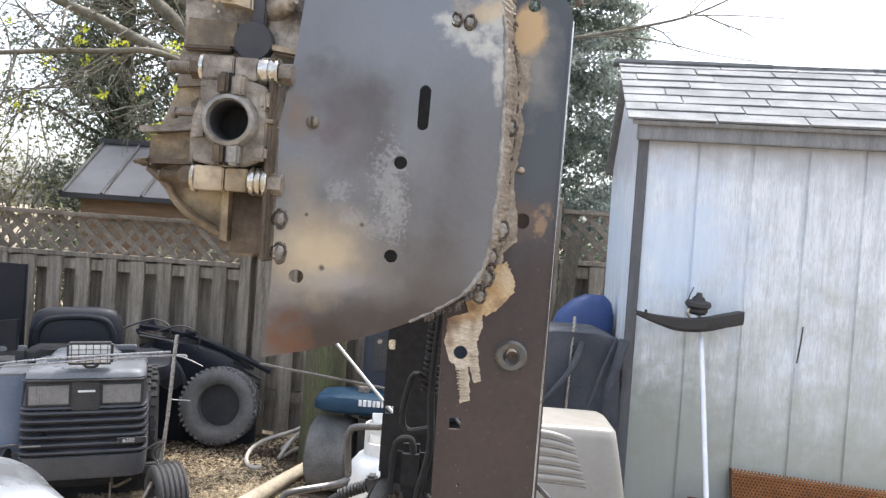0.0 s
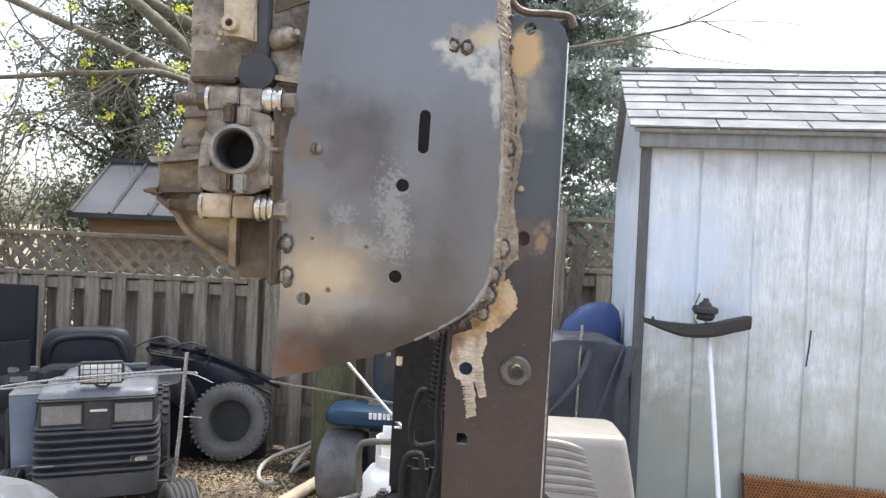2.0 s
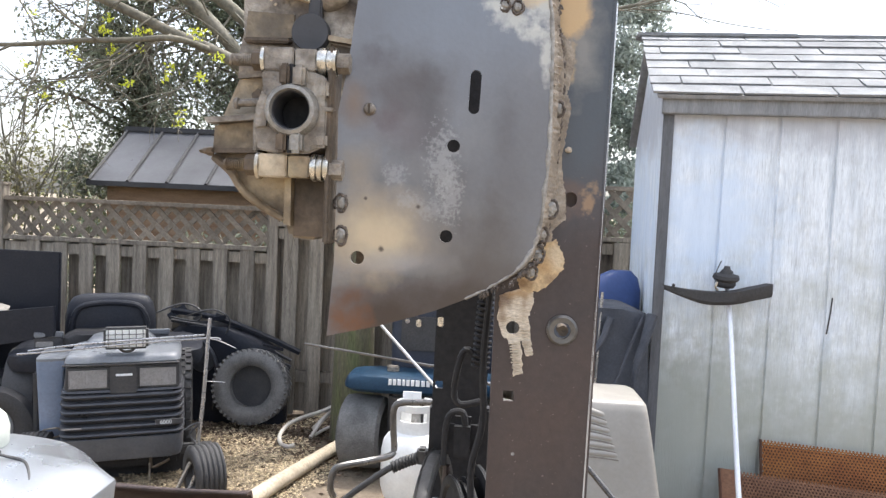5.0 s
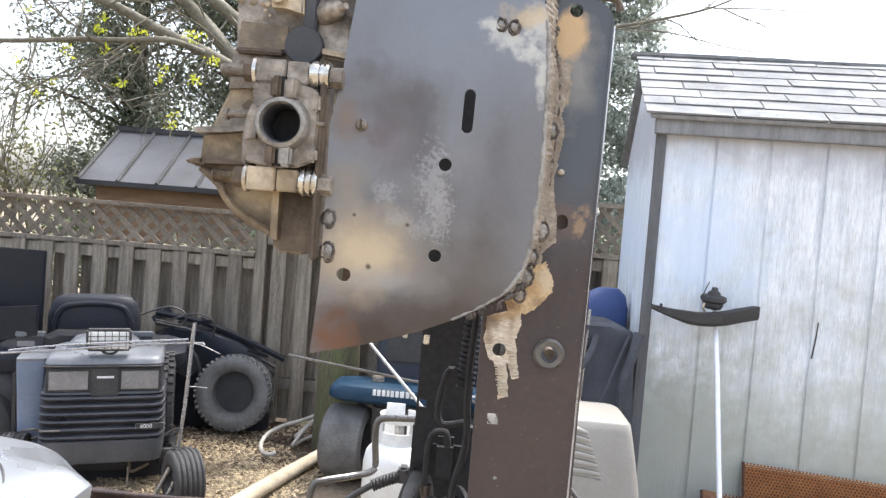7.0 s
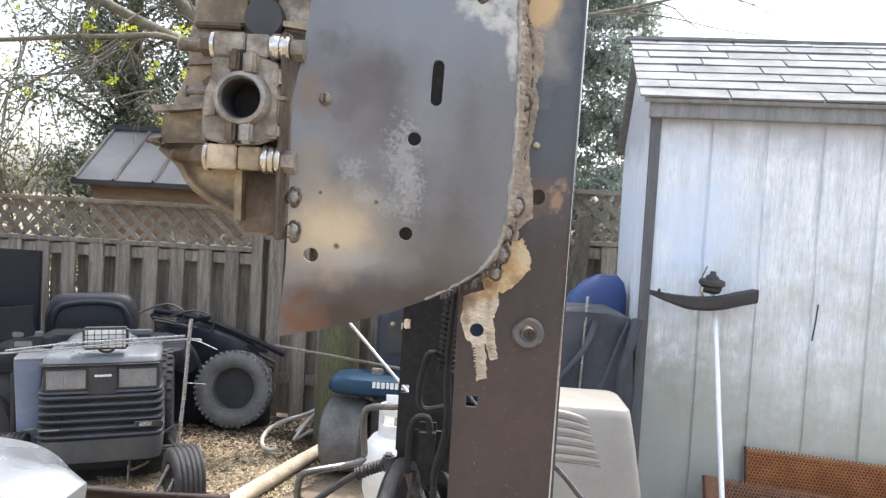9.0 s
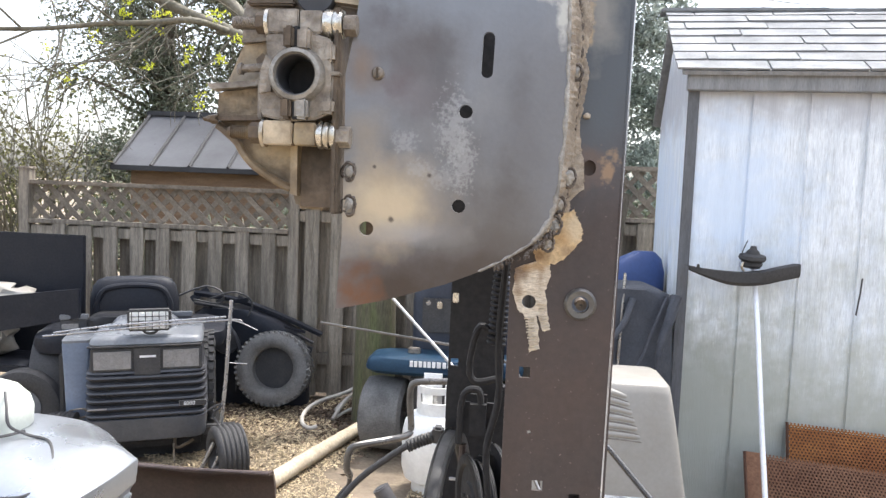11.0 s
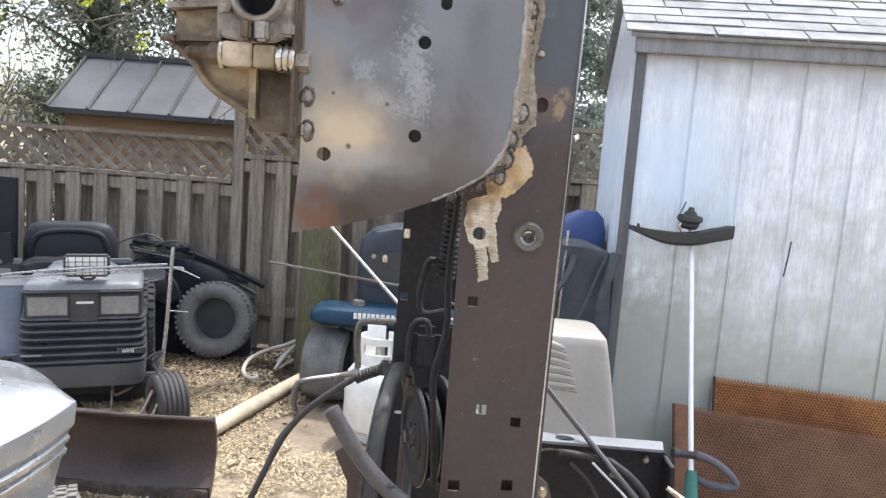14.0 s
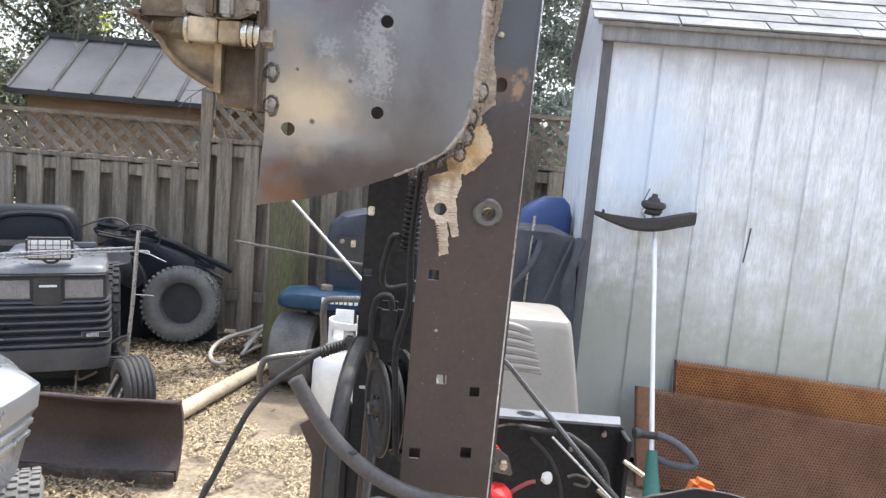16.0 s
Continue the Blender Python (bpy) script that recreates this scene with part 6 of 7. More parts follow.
    part("side_panel", loft(B(), [rounded(-0.445, 0.42, w, 0.20, zz, 8.0, 24) for zz, w in ((0.15, 0.06), (0.30, 0.068), (0.68, 0.083), (0.735, 0.085), (0.745, 0.078))]), M["bluegrey"], t, "blue-grey painted side panel")
    part("side_cap", loft(B(), [rounded(-0.445, 0.42, 0.084, 0.20, zz, 8.0, 24) for zz in (0.742, 0.752, 0.756)]), M["hoodtop"], t, "pale dusty ledge")
    part("side_strut", box(B(), -0.555, -0.525, 0.30, 0.34, 0.12, 0.66, 0.008), M["black"], t)
    part("side_loop", pipe(B(), [(-0.48, 0.20, 0.33), (-0.40, 0.20, 0.335), (-0.39, 0.20, 0.29), (-0.47, 0.20, 0.28), (-0.49, 0.20, 0.31), (-0.48, 0.20, 0.33)], 0.006, 6), M["castg"], t)
    part("fender", loft(B(), [rounded(-0.17, 0.95, w, 0.36, zz, 6.0, 32) for zz, w in ((0.60, 0.60), (0.65, 0.62), (0.70, 0.61), (0.72, 0.55))]), M["bedblack"], t)
    for x0, x1 in ((-0.628, -0.452), (0.065, 0.218)):
        part("reflector", box(B(), x0, x1, 0.74, 0.78, 0.800, 0.833, 0.005), M["hoodtop"], t, "pale grey marker strip")
        part("tail_box", box(B(), x0 + 0.004, x1 - 0.004, 0.745, 0.79, 0.715, 0.799, 0.005), M["grille"], t)
        part("tail_strip", box(B(), x0 + 0.012, x1 - 0.06, 0.738, 0.748, 0.735, 0.772, 0.004), M["lens"], t, "pale lens strip")
    # seat: padded shell with a dished back
    shell = B()
    loft(shell, [rounded(-0.17, 0.92, w, d, zz, 3.5, 36) for zz, w, d in ((0.70, 0.27, 0.10), (0.80, 0.295, 0.11), (0.92, 0.292, 0.105), (1.00, 0.275, 0.095), (1.045, 0.245, 0.075), (1.066, 0.19, 0.045), (1.070, 0.10, 0.02))])
    seat = part("seat_back", shell, M["bedblack"], t, "black vinyl seat back")
    part("seat_piping", pipe(B(), [(-0.41, 0.835, 0.80), (-0.405, 0.825, 0.90), (-0.36, 0.822, 0.985), (-0.27, 0.825, 1.01), (-0.17, 0.825, 1.016), (-0.07, 0.825, 1.01), (0.02, 0.822, 0.985), (0.065, 0.825, 0.90), (0.07, 0.835, 0.80)], 0.020, 8), M["bedblack"], seat)
    part("seat_cushion", loft(B(), [rounded(-0.17, 0.72, w, 0.2, zz, 4.0, 28) for zz, w in ((0.72, 0.24), (0.76, 0.27), (0.82, 0.265), (0.845, 0.21))]), M["pitch"], t)
    # work lamp on the hood
    lm = part("work_lamp", box(B(), -0.128, 0.119, 0.0, 0.07, 0.842, 0.972, 0.012), M["black"], t, "rectangular black work lamp with wire guard")
    part("lamp_glass", box(B(), -0.114, 0.105, -0.006, 0.002, 0.855, 0.960, 0.004), M["white"], lm, "bright ribbed lamp glass")
    for x in np.linspace(-0.10, 0.091, 6):
        part("guard_wire", rod(B(), (x, -0.012, 0.849), (x, -0.012, 0.966), 0.0025, None, 6), M["black"], lm)
    for zz in (0.880, 0.907, 0.934):
        part("guard_wire", rod(B(), (-0.124, -0.014, zz), (0.115, -0.014, zz), 0.0025, None, 6), M["black"], lm)
    part("lamp_bracket", pipe(B(), [(-0.04, 0.03, 0.842), (-0.02, 0.03, 0.826), (0.02, 0.03, 0.826), (0.04, 0.03, 0.842)], 0.008, 6), M["black"], t)


TURN[0] = Matrix.Translation((-2.235, 4.38, 0)) @ Matrix.Rotation(radians(22), 4, "Z") @ Matrix.Rotation(radians(-1.2), 4, "Y")
dark_tractor()
TURN[0] = None
hc = thing("wheel_hoe_frame", "bright tubular steel handle frame leaning before the tractor", "handle frame", (-1.85, 4.28, 0))
part("upright", pipe(B(), [(-1.716, 4.28, 1.07), (-1.725, 4.28, 0.93), (-1.742, 4.28, 0.60), (-1.769, 4.28, 0.31)], 0.0112, 12, 3), M["steel"], hc)
part("leg", pipe(B(), [(-1.769, 4.28, 0.32), (-1.82, 4.27, 0.19), (-1.905, 4.26, 0.0)], 0.0115, 10, 3), M["steel"], hc)
part("leg", pipe(B(), [(-1.769, 4.28, 0.31), (-1.76, 4.26, 0.20), (-1.79, 4.25, 0.09), (-1.845, 4.24, 0.0)], 0.0115, 10, 3), M["steel"], hc)
part("cross_tube", pipe(B(), [(-1.66, 4.30, 0.945), (-1.72, 4.3, 0.952), (-2.15, 4.28, 0.90), (-2.55, 4.27, 0.84), (-2.86, 4.27, 0.797)], 0.0058, 10, 3), M["steel"], hc)
part("cross_tube", pipe(B(), [(-1.755, 4.30, 0.968), (-2.1, 4.29, 0.925), (-2.5, 4.28, 0.872), (-2.80, 4.28, 0.818)], 0.0065, 10, 3), M["steel"], hc)
part("cable_end", pipe(B(), [(-1.72, 4.29, 0.95), (-1.66, 4.29, 0.94), (-1.565, 4.3, 0.90)], 0.0032, 6), M["steel"], hc)
part("cable_end", pipe(B(), [(-1.75, 4.29, 0.70), (-1.70, 4.29, 0.70), (-1.62, 4.29, 0.70)], 0.003, 6), M["steel"], hc)
part("knot", pipe(B(), [(-1.83, 4.24, 0.42), (-1.79, 4.25, 0.45), (-1.75, 4.25, 0.46), (-1.80, 4.24, 0.40), (-1.765, 4.24, 0.35)], 0.007, 6), M["black"], hc)

ty = thing("spare_tyre", "loose dusty tractor tyre leaning on the fence", "tyre", (-1.91, 5.75, 0))
tyre_shape("tyre_casing", (-1.91, 5.72, 0.325), (0.06, -1, 0.16), 0.285, 0.158, 0.2, ty, "lug", "", "tyre")
part("dark_disc", lathe(B(), [(0.0005, -0.01), (0.165, -0.01), (0.165, 0.01), (0.0005, 0.01)], (-1.91, 5.755, 0.325), (0.06, -1, 0.16), 28), M["black"], ty)

# heap of dark machine scrap before the fence
sc = thing("mower_deck", "black scrapped mower deck and frame by the fence", "mower deck", (-2.1, 5.9, 0))
part("deck_shell", loft(B(), [rounded(cx, 5.90, w, 0.13, z, 3.5, 28) for z, cx, w in ((0.0, -2.2, 0.52), (0.45, -2.2, 0.50), (0.60, -2.22, 0.43), (0.70, -2.28, 0.32), (0.76, -2.34, 0.2))]), M["bedblack"], sc)
part("frame_bar", pipe(B(), [(-2.62, 5.86, 0.86), (-2.25, 5.85, 0.82), (-1.9, 5.89, 0.70), (-1.60, 5.95, 0.56)], 0.026, 6, 3), M["bedblack"], sc)
part("frame_bar", pipe(B(), [(-2.60, 5.81, 0.79), (-2.2, 5.81, 0.74), (-1.95, 5.85, 0.65), (-1.66, 5.91, 0.50)], 0.016, 6, 3), M["black"], sc)
part("frame_bar", pipe(B(), [(-2.5, 5.79, 0.70), (-2.3, 5.77, 0.62), (-2.2, 5.77, 0.4), (-2.24, 5.79, 0.1)], 0.02, 8, 3), M["grille"], sc)
part("spindle", lathe(B(), [(0.0005, -0.05), (0.05, -0.05), (0.055, -0.02), (0.09, -0.01), (0.11, 0.0), (0.09, 0.05), (0.0005, 0.05)], (-2.32, 5.79, 0.5), (0.2, -1, 0), 24), M["grille"], sc)
part("hose_loop", pipe(B(), [(-2.7, 5.7, 0.85), (-2.5, 5.77, 0.93), (-2.36, 5.77, 0.89), (-2.38, 5.77, 0.80), (-2.6, 5.79, 0.82)], 0.008, 6), M["black"], sc)
part("hose_loop", pipe(B(), [(-2.45, 5.75, 0.84), (-2.25, 5.75, 0.90), (-2.12, 5.77, 0.83), (-2.16, 5.78, 0.70), (-2.3, 5.78, 0.60)], 0.007, 6), M["black"], sc)
g = random.Random(14)
for k in range(22):
    x = g.uniform(-2.62, -1.72)
    z = g.uniform(0.18, 0.86 - 0.33 * max(0, x + 2.3))
    m = Matrix.Translation((x, 5.83 + g.uniform(-0.02, 0.04), z)) @ Matrix.Rotation(g.uniform(-0.9, 0.9), 4, "Y") @ Matrix.Rotation(g.uniform(-0.5, 0.5), 4, "Z")
    a, b = g.uniform(0.03, 0.13), g.uniform(0.008, 0.028)
    part("bracket", box(B(), -a, a, -0.012, 0.012, -b, b, 0.003, m), M[g.choice(("bedblack", "black", "grille", "castd"))], sc)
for k in range(7):
    x = g.uniform(-2.55, -1.8)
    part("bolt", lathe(B(), [(0.0005, -0.012), (0.012, -0.011), (0.014, 0.004), (0.0005, 0.006)], (x, 5.80, g.uniform(0.3, 0.74 - 0.3 * max(0, x + 2.3))), (g.uniform(-0.3, 0.3), 1, 0), 8), M["castg"], sc)

bl = thing("plough_blade", "rusty brown steel plough blade standing on the ground", "plough blade", (-1.55, 3.490, 0))
bm = B()
prof = [(3.430, 0.0), (3.420, 0.06), (3.470, 0.10), (3.500, 0.20), (3.490, 0.30), (3.455, 0.375), (3.410, 0.392), (3.410, 0.402), (3.470, 0.392), (3.510, 0.31), (3.520, 0.20), (3.490, 0.09), (3.445, 0.0)]
xs = np.linspace(-2.02, -1.19, 12)
loft(bm, [[(x, y + 0.01 * math.sin(9 * x), z + (0.006 if i in (0, 11) else 0)) for y, z in prof] for i, x in enumerate(xs)])
part("mouldboard", bm, M["blade"], bl, "", 50)
part("cutting_edge", box(B(), -2.02, -1.195, 3.405, 3.420, 0.0, 0.062, 0.004), M["scuff"], bl, "scuffed bolted cutting edge")
for x in (-1.95, -1.72, -1.5, -1.27):
    part("bolt_head", lathe(B(), [(0.0005, -0.008), (0.008, -0.007), (0.012, 0.0), (0.0005, 0.002)], (x, 3.405, 0.032), (0, 1, 0), 12), M["rustd"], bl)
part("top_lip", pipe(B(), [(-2.02, 3.415, 0.398), (-1.6, 3.412, 0.40), (-1.19, 3.415, 0.405)], 0.009, 8, 3), M["blade"], bl)


def silver_mower():
    m = thing("silver_mower", "silver-grey lawn tractor with creased hood and grooved flanks", "lawn tractor", (-1.95, 2.6, 0))
    plan = [(-1.430, 2.645), (-1.424, 2.50), (-1.430, 2.36), (-1.452, 2.222), (-1.505, 2.186), (-1.67, 2.19), (-1.9, 2.21), (-2.2, 2.28), (-2.42, 2.45), (-2.45, 2.7), (-2.35, 2.9), (-2.2, 2.97), (-2.05, 3.0), (-1.87, 2.975), (-1.71, 2.915), (-1.55, 2.757)]
    loop = [p.xy for p in smooth_path([(x, y, 0) for x, y in plan + plan[:1]], 4)][:-1]
    mid = Vector((-1.92, 2.58))
    lv = [(0.26, 0.80), (0.45, 0.86), (0.535, 0.905), (0.543, 0.930), (0.560, 0.938), (0.567, 0.918), (0.583, 0.925), (0.590, 0.950), (0.607, 0.957), (0.614, 0.940), (0.630, 0.952), (0.652, 0.985), (0.728, 1.0), (0.738, 0.994), (0.746, 0.975), (0.778, 0.86), (0.806, 0.68), (0.826, 0.45), (0.836, 0.2), (0.838, 0.05)]
    rings = [[(*(mid + (p - mid) * k), z) for p in loop] for z, k in lv]
    part("hood", loft(B(), rings), M["silver"], m, "silver-grey painted hood with a crisp creased rim", 28)
    w = tyre_shape("front_wheel", (-1.515, 2.63, 0.195), (0.9, 0.43, 0), 0.195, 0.1, 0.19, m, "turf", "dusty black turf tyre with block tread", "tyre")
    part("rim", lathe(B(), [(0.0005, -0.02), (0.11, -0.05), (0.11, 0.05), (0.0005, 0.02)], (-1.515, 2.63, 0.195), (0.9, 0.43, 0), 20), M["grille"], w)
    tyre_shape("front_wheel", (-2.2, 2.45, 0.20), (1, 0.25, 0), 0.20, 0.1, 0.20, m, "plain", "black turf tyre", "rubber")
    part("underframe", box(B(), -2.25, -1.75, 2.4, 2.8, 0.12, 0.32, 0.02), M["black"], m)
    part("decal", slab(B(), [(0, 0), (0.018, -0.004), (0.022, 0.03), (0.014, 0.05), (0.004, 0.03)], lambda x, z: 0, 0.002), M["letter"], m, "small white scuffed decal", 0, Matrix.Translation((-1.508, 2.33, 0.46)) @ Matrix.Rotation(radians(78), 4, "Z"))
    return m


silver_mower()
jg = thing("fuel_can", "pale plastic fuel container standing on the silver hood", "container", (-2.0, 2.6, 0.80))
part("can_body", loft(B(), [rounded(-2.0, 2.6, w, w * 0.8, z, 2.6, 32) for z, w in ((0.82, 0.15), (0.84, 0.168), (0.90, 0.170), (0.94, 0.158), (0.98, 0.120), (1.00, 0.07), (1.005, 0.03))]), M["canpale"], jg, "", 50)
part("can_cap", lathe(B(), [(0.0005, 0.04), (0.035, 0.04), (0.04, 0.0), (0.0005, 0.0)], (-2.05, 2.6, 0.995), (0, 0, 1), 20), M["black"], jg)
wr = thing("extension_cord", "thin black cord looped over the silver hood", "cord", (-1.75, 2.5, 0.8))
part("cord_strand", pipe(B(), [(-1.87, 2.55, 0.98), (-1.83, 2.50, 0.95), (-1.80, 2.47, 0.89), (-1.77, 2.52, 0.845), (-1.69, 2.52, 0.826), (-1.60, 2.40, 0.802), (-1.56, 2.29, 0.778), (-1.57, 2.22, 0.764), (-1.65, 2.20, 0.758), (-1.85, 2.20, 0.752), (-2.1, 2.24, 0.752)], 0.0055, 6), M["black"], wr)
part("cord_strand", pipe(B(), [(-1.79, 2.54, 0.85), (-1.84, 2.48, 0.845), (-1.92, 2.45, 0.845), (-2.1, 2.45, 0.84)], 0.0055, 6), M["black"], wr)


def navy_tractor():
    t = thing("lawn_tractor", "navy blue lawn tractor with worn grey tyres by the fence", "lawn tractor", (-0.5, 5.2, 0))
    part("fender", loft(B(), [rounded(-0.52, 5.02, w, d, z, 5.0, 40) for z, w, d in ((0.535, 0.42, 0.12), (0.548, 0.485, 0.17), (0.57, 0.518, 0.19), (0.59, 0.520, 0.19), (0.625, 0.51, 0.18), (0.65, 0.485, 0.165), (0.66, 0.44, 0.14))]), M["navy"], t, "navy blue rounded fender")
    x = -0.735
    for k, w in enumerate((0.024, 0.026, 0.027, 0.022, 0.026, 0.026, 0.032, 0.028, 0.027)):
        part("brand_bar", box(B(), x, x + w * 0.82, 4.826, 4.834, 0.612, 0.650, 0.001), M["letter"], t, "plain white brand mark")
        x += w * 1.16
    w = tyre_shape("rear_wheel", (-0.91, 5.04, 0.24), (1, -0.1, 0), 0.245, 0.12, 0.29, t, "plain", "worn grey slick tyre", "tyre")
    part("rim", lathe(B(), [(0.0005, -0.02), (0.13, -0.06), (0.13, 0.06), (0.0005, 0.02)], (-0.91, 5.04, 0.24), (1, -0.1, 0), 20), M["hoodtop"], w)
    tyre_shape("rear_wheel", (-0.05, 5.15, 0.24), (1, 0, 0), 0.245, 0.12, 0.29, t, "plain", "worn grey slick tyre", "tyre")
    bx = part("engine_cover", loft(B(), [rounded(-0.40, 5.42, w, 0.26, z, 5.0, 36) for z, w in ((0.62, 0.38), (0.98, 0.385), (1.08, 0.37), (1.15, 0.30), (1.18, 0.18), (1.185, 0.08))]), M["navyd"], t, "dark navy plastic engine cover")
    part("control_panel", box(B(), -0.70, -0.42, 5.145, 5.16, 0.78, 1.02, 0.006), M["black"], bx)
    part("key_switch", box(B(), -0.60, -0.565, 5.125, 5.145, 0.95, 1.0, 0.006, Matrix.Rotation(0.0, 4, "Y")), M["zinc"], bx)
    part("key_switch", lathe(B(), [(0.0005, -0.01), (0.016, -0.01), (0.016, 0.01), (0.0005, 0.01)], (-0.66, 5.14, 0.985), (0, 1, 0), 14), M["chrome"], bx)
    part("latch", box(B(), -0.77, -0.69, 5.0, 5.04, 0.655, 0.70, 0.008), M["castg"], t)
    part("underframe", box(B(), -0.75, -0.2, 4.95, 5.6, 0.14, 0.53, 0.03), M["black"], t)


navy_tractor()


def gas_bottle():
    g = thing("propane_tank", "white steel propane tank with collar standing on the ground", "propane tank", (-0.51, 4.40, 0))
    c = (-0.51, 4.40, 0)
    part("vessel", lathe(B(), [(0.0005, 0.04), (0.12, 0.045), (0.18, 0.08), (0.197, 0.14), (0.197, 0.34), (0.185, 0.40), (0.15, 0.445), (0.09, 0.47), (0.0005, 0.475)], c, (0, 0, 1), 48, False), M["white"], g)
    part("foot_ring", lathe(B(), [(0.125, 0.0), (0.135, 0.0), (0.135, 0.06), (0.125, 0.06)], c, (0, 0, 1), 32), M["white"], g)
    bm = B()
    n = 40
    prev = None
    for k in range(n + 1):
        a = math.radians(-250 + 320 * k / n)
        lo = 0.44
        hi = 0.625
        p = [(0.118 * math.cos(a), 0.118 * math.sin(a), lo), (0.118 * math.cos(a), 0.118 * math.sin(a), hi), (0.108 * math.cos(a), 0.108 * math.sin(a), hi), (0.108 * math.cos(a), 0.108 * math.sin(a), lo)]
        grip = 15 <= k <= 25 or 33 <= k <= 39
        r = [bm.verts.new(Vector(c) + Vector(q)) for q in p]
        m1 = [bm.verts.new(Vector(c) + Vector((q[0], q[1], z))) for q, z in ((p[0], 0.53), (p[0], 0.585), (p[3], 0.585), (p[3], 0.53))]
        if prev:
            (pr, pm, _) = prev
            for a0, b0, a1, b1 in ((pr[0], pm[0], r[0], m1[0]), (pm[1], pr[1], m1[1], r[1]), (pr[3], pm[3], r[3], m1[3]), (pm[2], pr[2], m1[2], r[2]), (pr[1], pr[2], r[1], r[2])):
                bm.faces.new((a0, b0, b1, a1))
            if not grip:
                bm.faces.new((pm[0], pm[1], m1[1], m1[0])), bm.faces.new((pm[3], pm[2], m1[2], m1[3]))
            else:
                bm.faces.new((pm[0], pm[3], m1[3], m1[0])), bm.faces.new((pm[1], pm[2], m1[2], m1[1]))
        prev = (r, m1, grip)
    part("collar", bm, M["white"], g, "white handled collar")
    part("valve", rod(B(), (-0.51, 4.40, 0.47), (-0.51, 4.40, 0.60), 0.03, 0.025), M["chrome"], g)
    part("tag", box(B(), -0.60, -0.49, 4.47, 4.48, 0.58, 0.665, 0.002), M["letter"], g, "pale paper tag")


gas_bottle()

# ---- beige hood, cover and tub beside the shed ----
bh = thing("beige_hood", "faded beige lawn tractor hood with louvred vents", "tractor hood", (0.35, 3.5, 0))
bm = B()
rings = []
for z, y, xr, xl in ((0.0, 3.09, 0.700, -0.05), (0.45, 3.14, 0.650, -0.03), (0.60, 3.171, 0.627, -0.02), (0.80, 3.213, 0.598, 0.0), (0.93, 3.24, 0.576, 0.03), (0.962, 3.25, 0.569, 0.04), (0.974, 3.26, 0.558, 0.05), (0.978, 3.28, 0.54, 0.07)):
    rings.append(rounded((xl + xr) / 2, y + 0.15, (xr - xl) / 2, 0.15, z, 12.0, 56))
loft(bm, rings)
hd = part("hood_shell", bm, M["beige"], bh, "", 50)
for i in range(6):
    zl, zr, xr = 0.935 - 0.035 * i, 0.905 - 0.032 * i, 0.400 + 0.0115 * i
    face = lambda z: 3.14 + 0.11 * (z - 0.45) / 0.53
    run = [(0.12, zl + 0.004), (0.25, zl), (xr - 0.08, zl * 0.72 + zr * 0.28), (xr - 0.02, zr + 0.006), (xr, zr)]
    bm = pipe(B(), [(x, face(z) + 0.0125 + (0.022 if x == xr else 0.003 if x > xr - 0.03 else 0), z + 0.008) for x, z in run], 0.0155, 14, 4)
    part("louvre", bm, M["beige"], hd)
    # shadow below the louvre drawn as a darker line
    part("louvre_slot", pipe(B(), [(x, face(z) + 0.001 + (0.004 if x == xr else 0), z - 0.008) for x, z in run], 0.0042, 8, 4), M["slot"], hd)
part("seam_line", pipe(B(), [(0.10, 3.155, 0.53), (0.35, 3.154, 0.525), (0.61, 3.152, 0.512)], 0.004, 6, 3), M["castg"], hd)
cv = thing("covered_machine", "machine under a slate-grey cloth cover beside the shed", "cover", (0.5, 4.3, 0))
bm = B()
loft(bm, [[(x + 0.02 * noise.noise(Vector((x * 5, y * 5, z * 4))), y + 0.035 * noise.noise(Vector((x * 4 + 7, y * 4, z * 3))), z + (0.02 * noise.noise(Vector((x * 6, 3, 1))) if z > 1 else 0)) for x, y, z in rounded(cx, 4.25, w, 0.22, z, 5.0, 48)] for z, cx, w in ((0.0, 0.42, 0.33), (0.3, 0.43, 0.335), (0.6, 0.43, 0.33), (0.85, 0.44, 0.32), (1.05, 0.45, 0.30), (1.20, 0.46, 0.275), (1.255, 0.47, 0.25), (1.275, 0.46, 0.18))])
part("cover_cloth", bm, M["tarp"], cv, "", 60)
part("fold", pipe(B(), [(0.69, 4.04, 1.24), (0.63, 4.0, 1.10), (0.58, 3.99, 0.95), (0.53, 3.98, 0.85)], 0.008, 6), M["tarp"], cv)
part("fold", pipe(B(), [(0.74, 4.05, 1.25), (0.70, 4.0, 1.12), (0.66, 3.985, 0.98), (0.665, 3.99, 0.80), (0.68, 4.0, 0.6)], 0.022, 8, 5, (0.03, 0.012)), M["tarp"], cv)
part("fold", pipe(B(), [(0.52, 4.03, 1.23), (0.47, 3.995, 1.10), (0.36, 3.985, 0.95), (0.27, 3.99, 0.85)], 0.014, 8, 5, (0.02, 0.01)), M["tarp"], cv)
tb = thing("blue_tub", "blue plastic tub upside down behind the covered machine", "tub", (0.6, 4.75, 0))
part("tub_shell", loft(B(), [rounded(cx, 4.75, w, w * 0.7, z, 3.0, 36) for z, cx, w in ((0.0, 0.60, 0.20), (1.20, 0.62, 0.19), (1.31, 0.64, 0.17), (1.39, 0.67, 0.12), (1.43, 0.69, 0.06))]), M["bluetub"], tb)
sk = thing("metal_stake", "thin steel rod standing by the cover", "stake", (0.42, 4.0, 0))
part("stake_rod", rod(B(), (0.43, 3.98, 0.0), (0.475, 4.05, 1.36), 0.008), M["chrome"], sk)

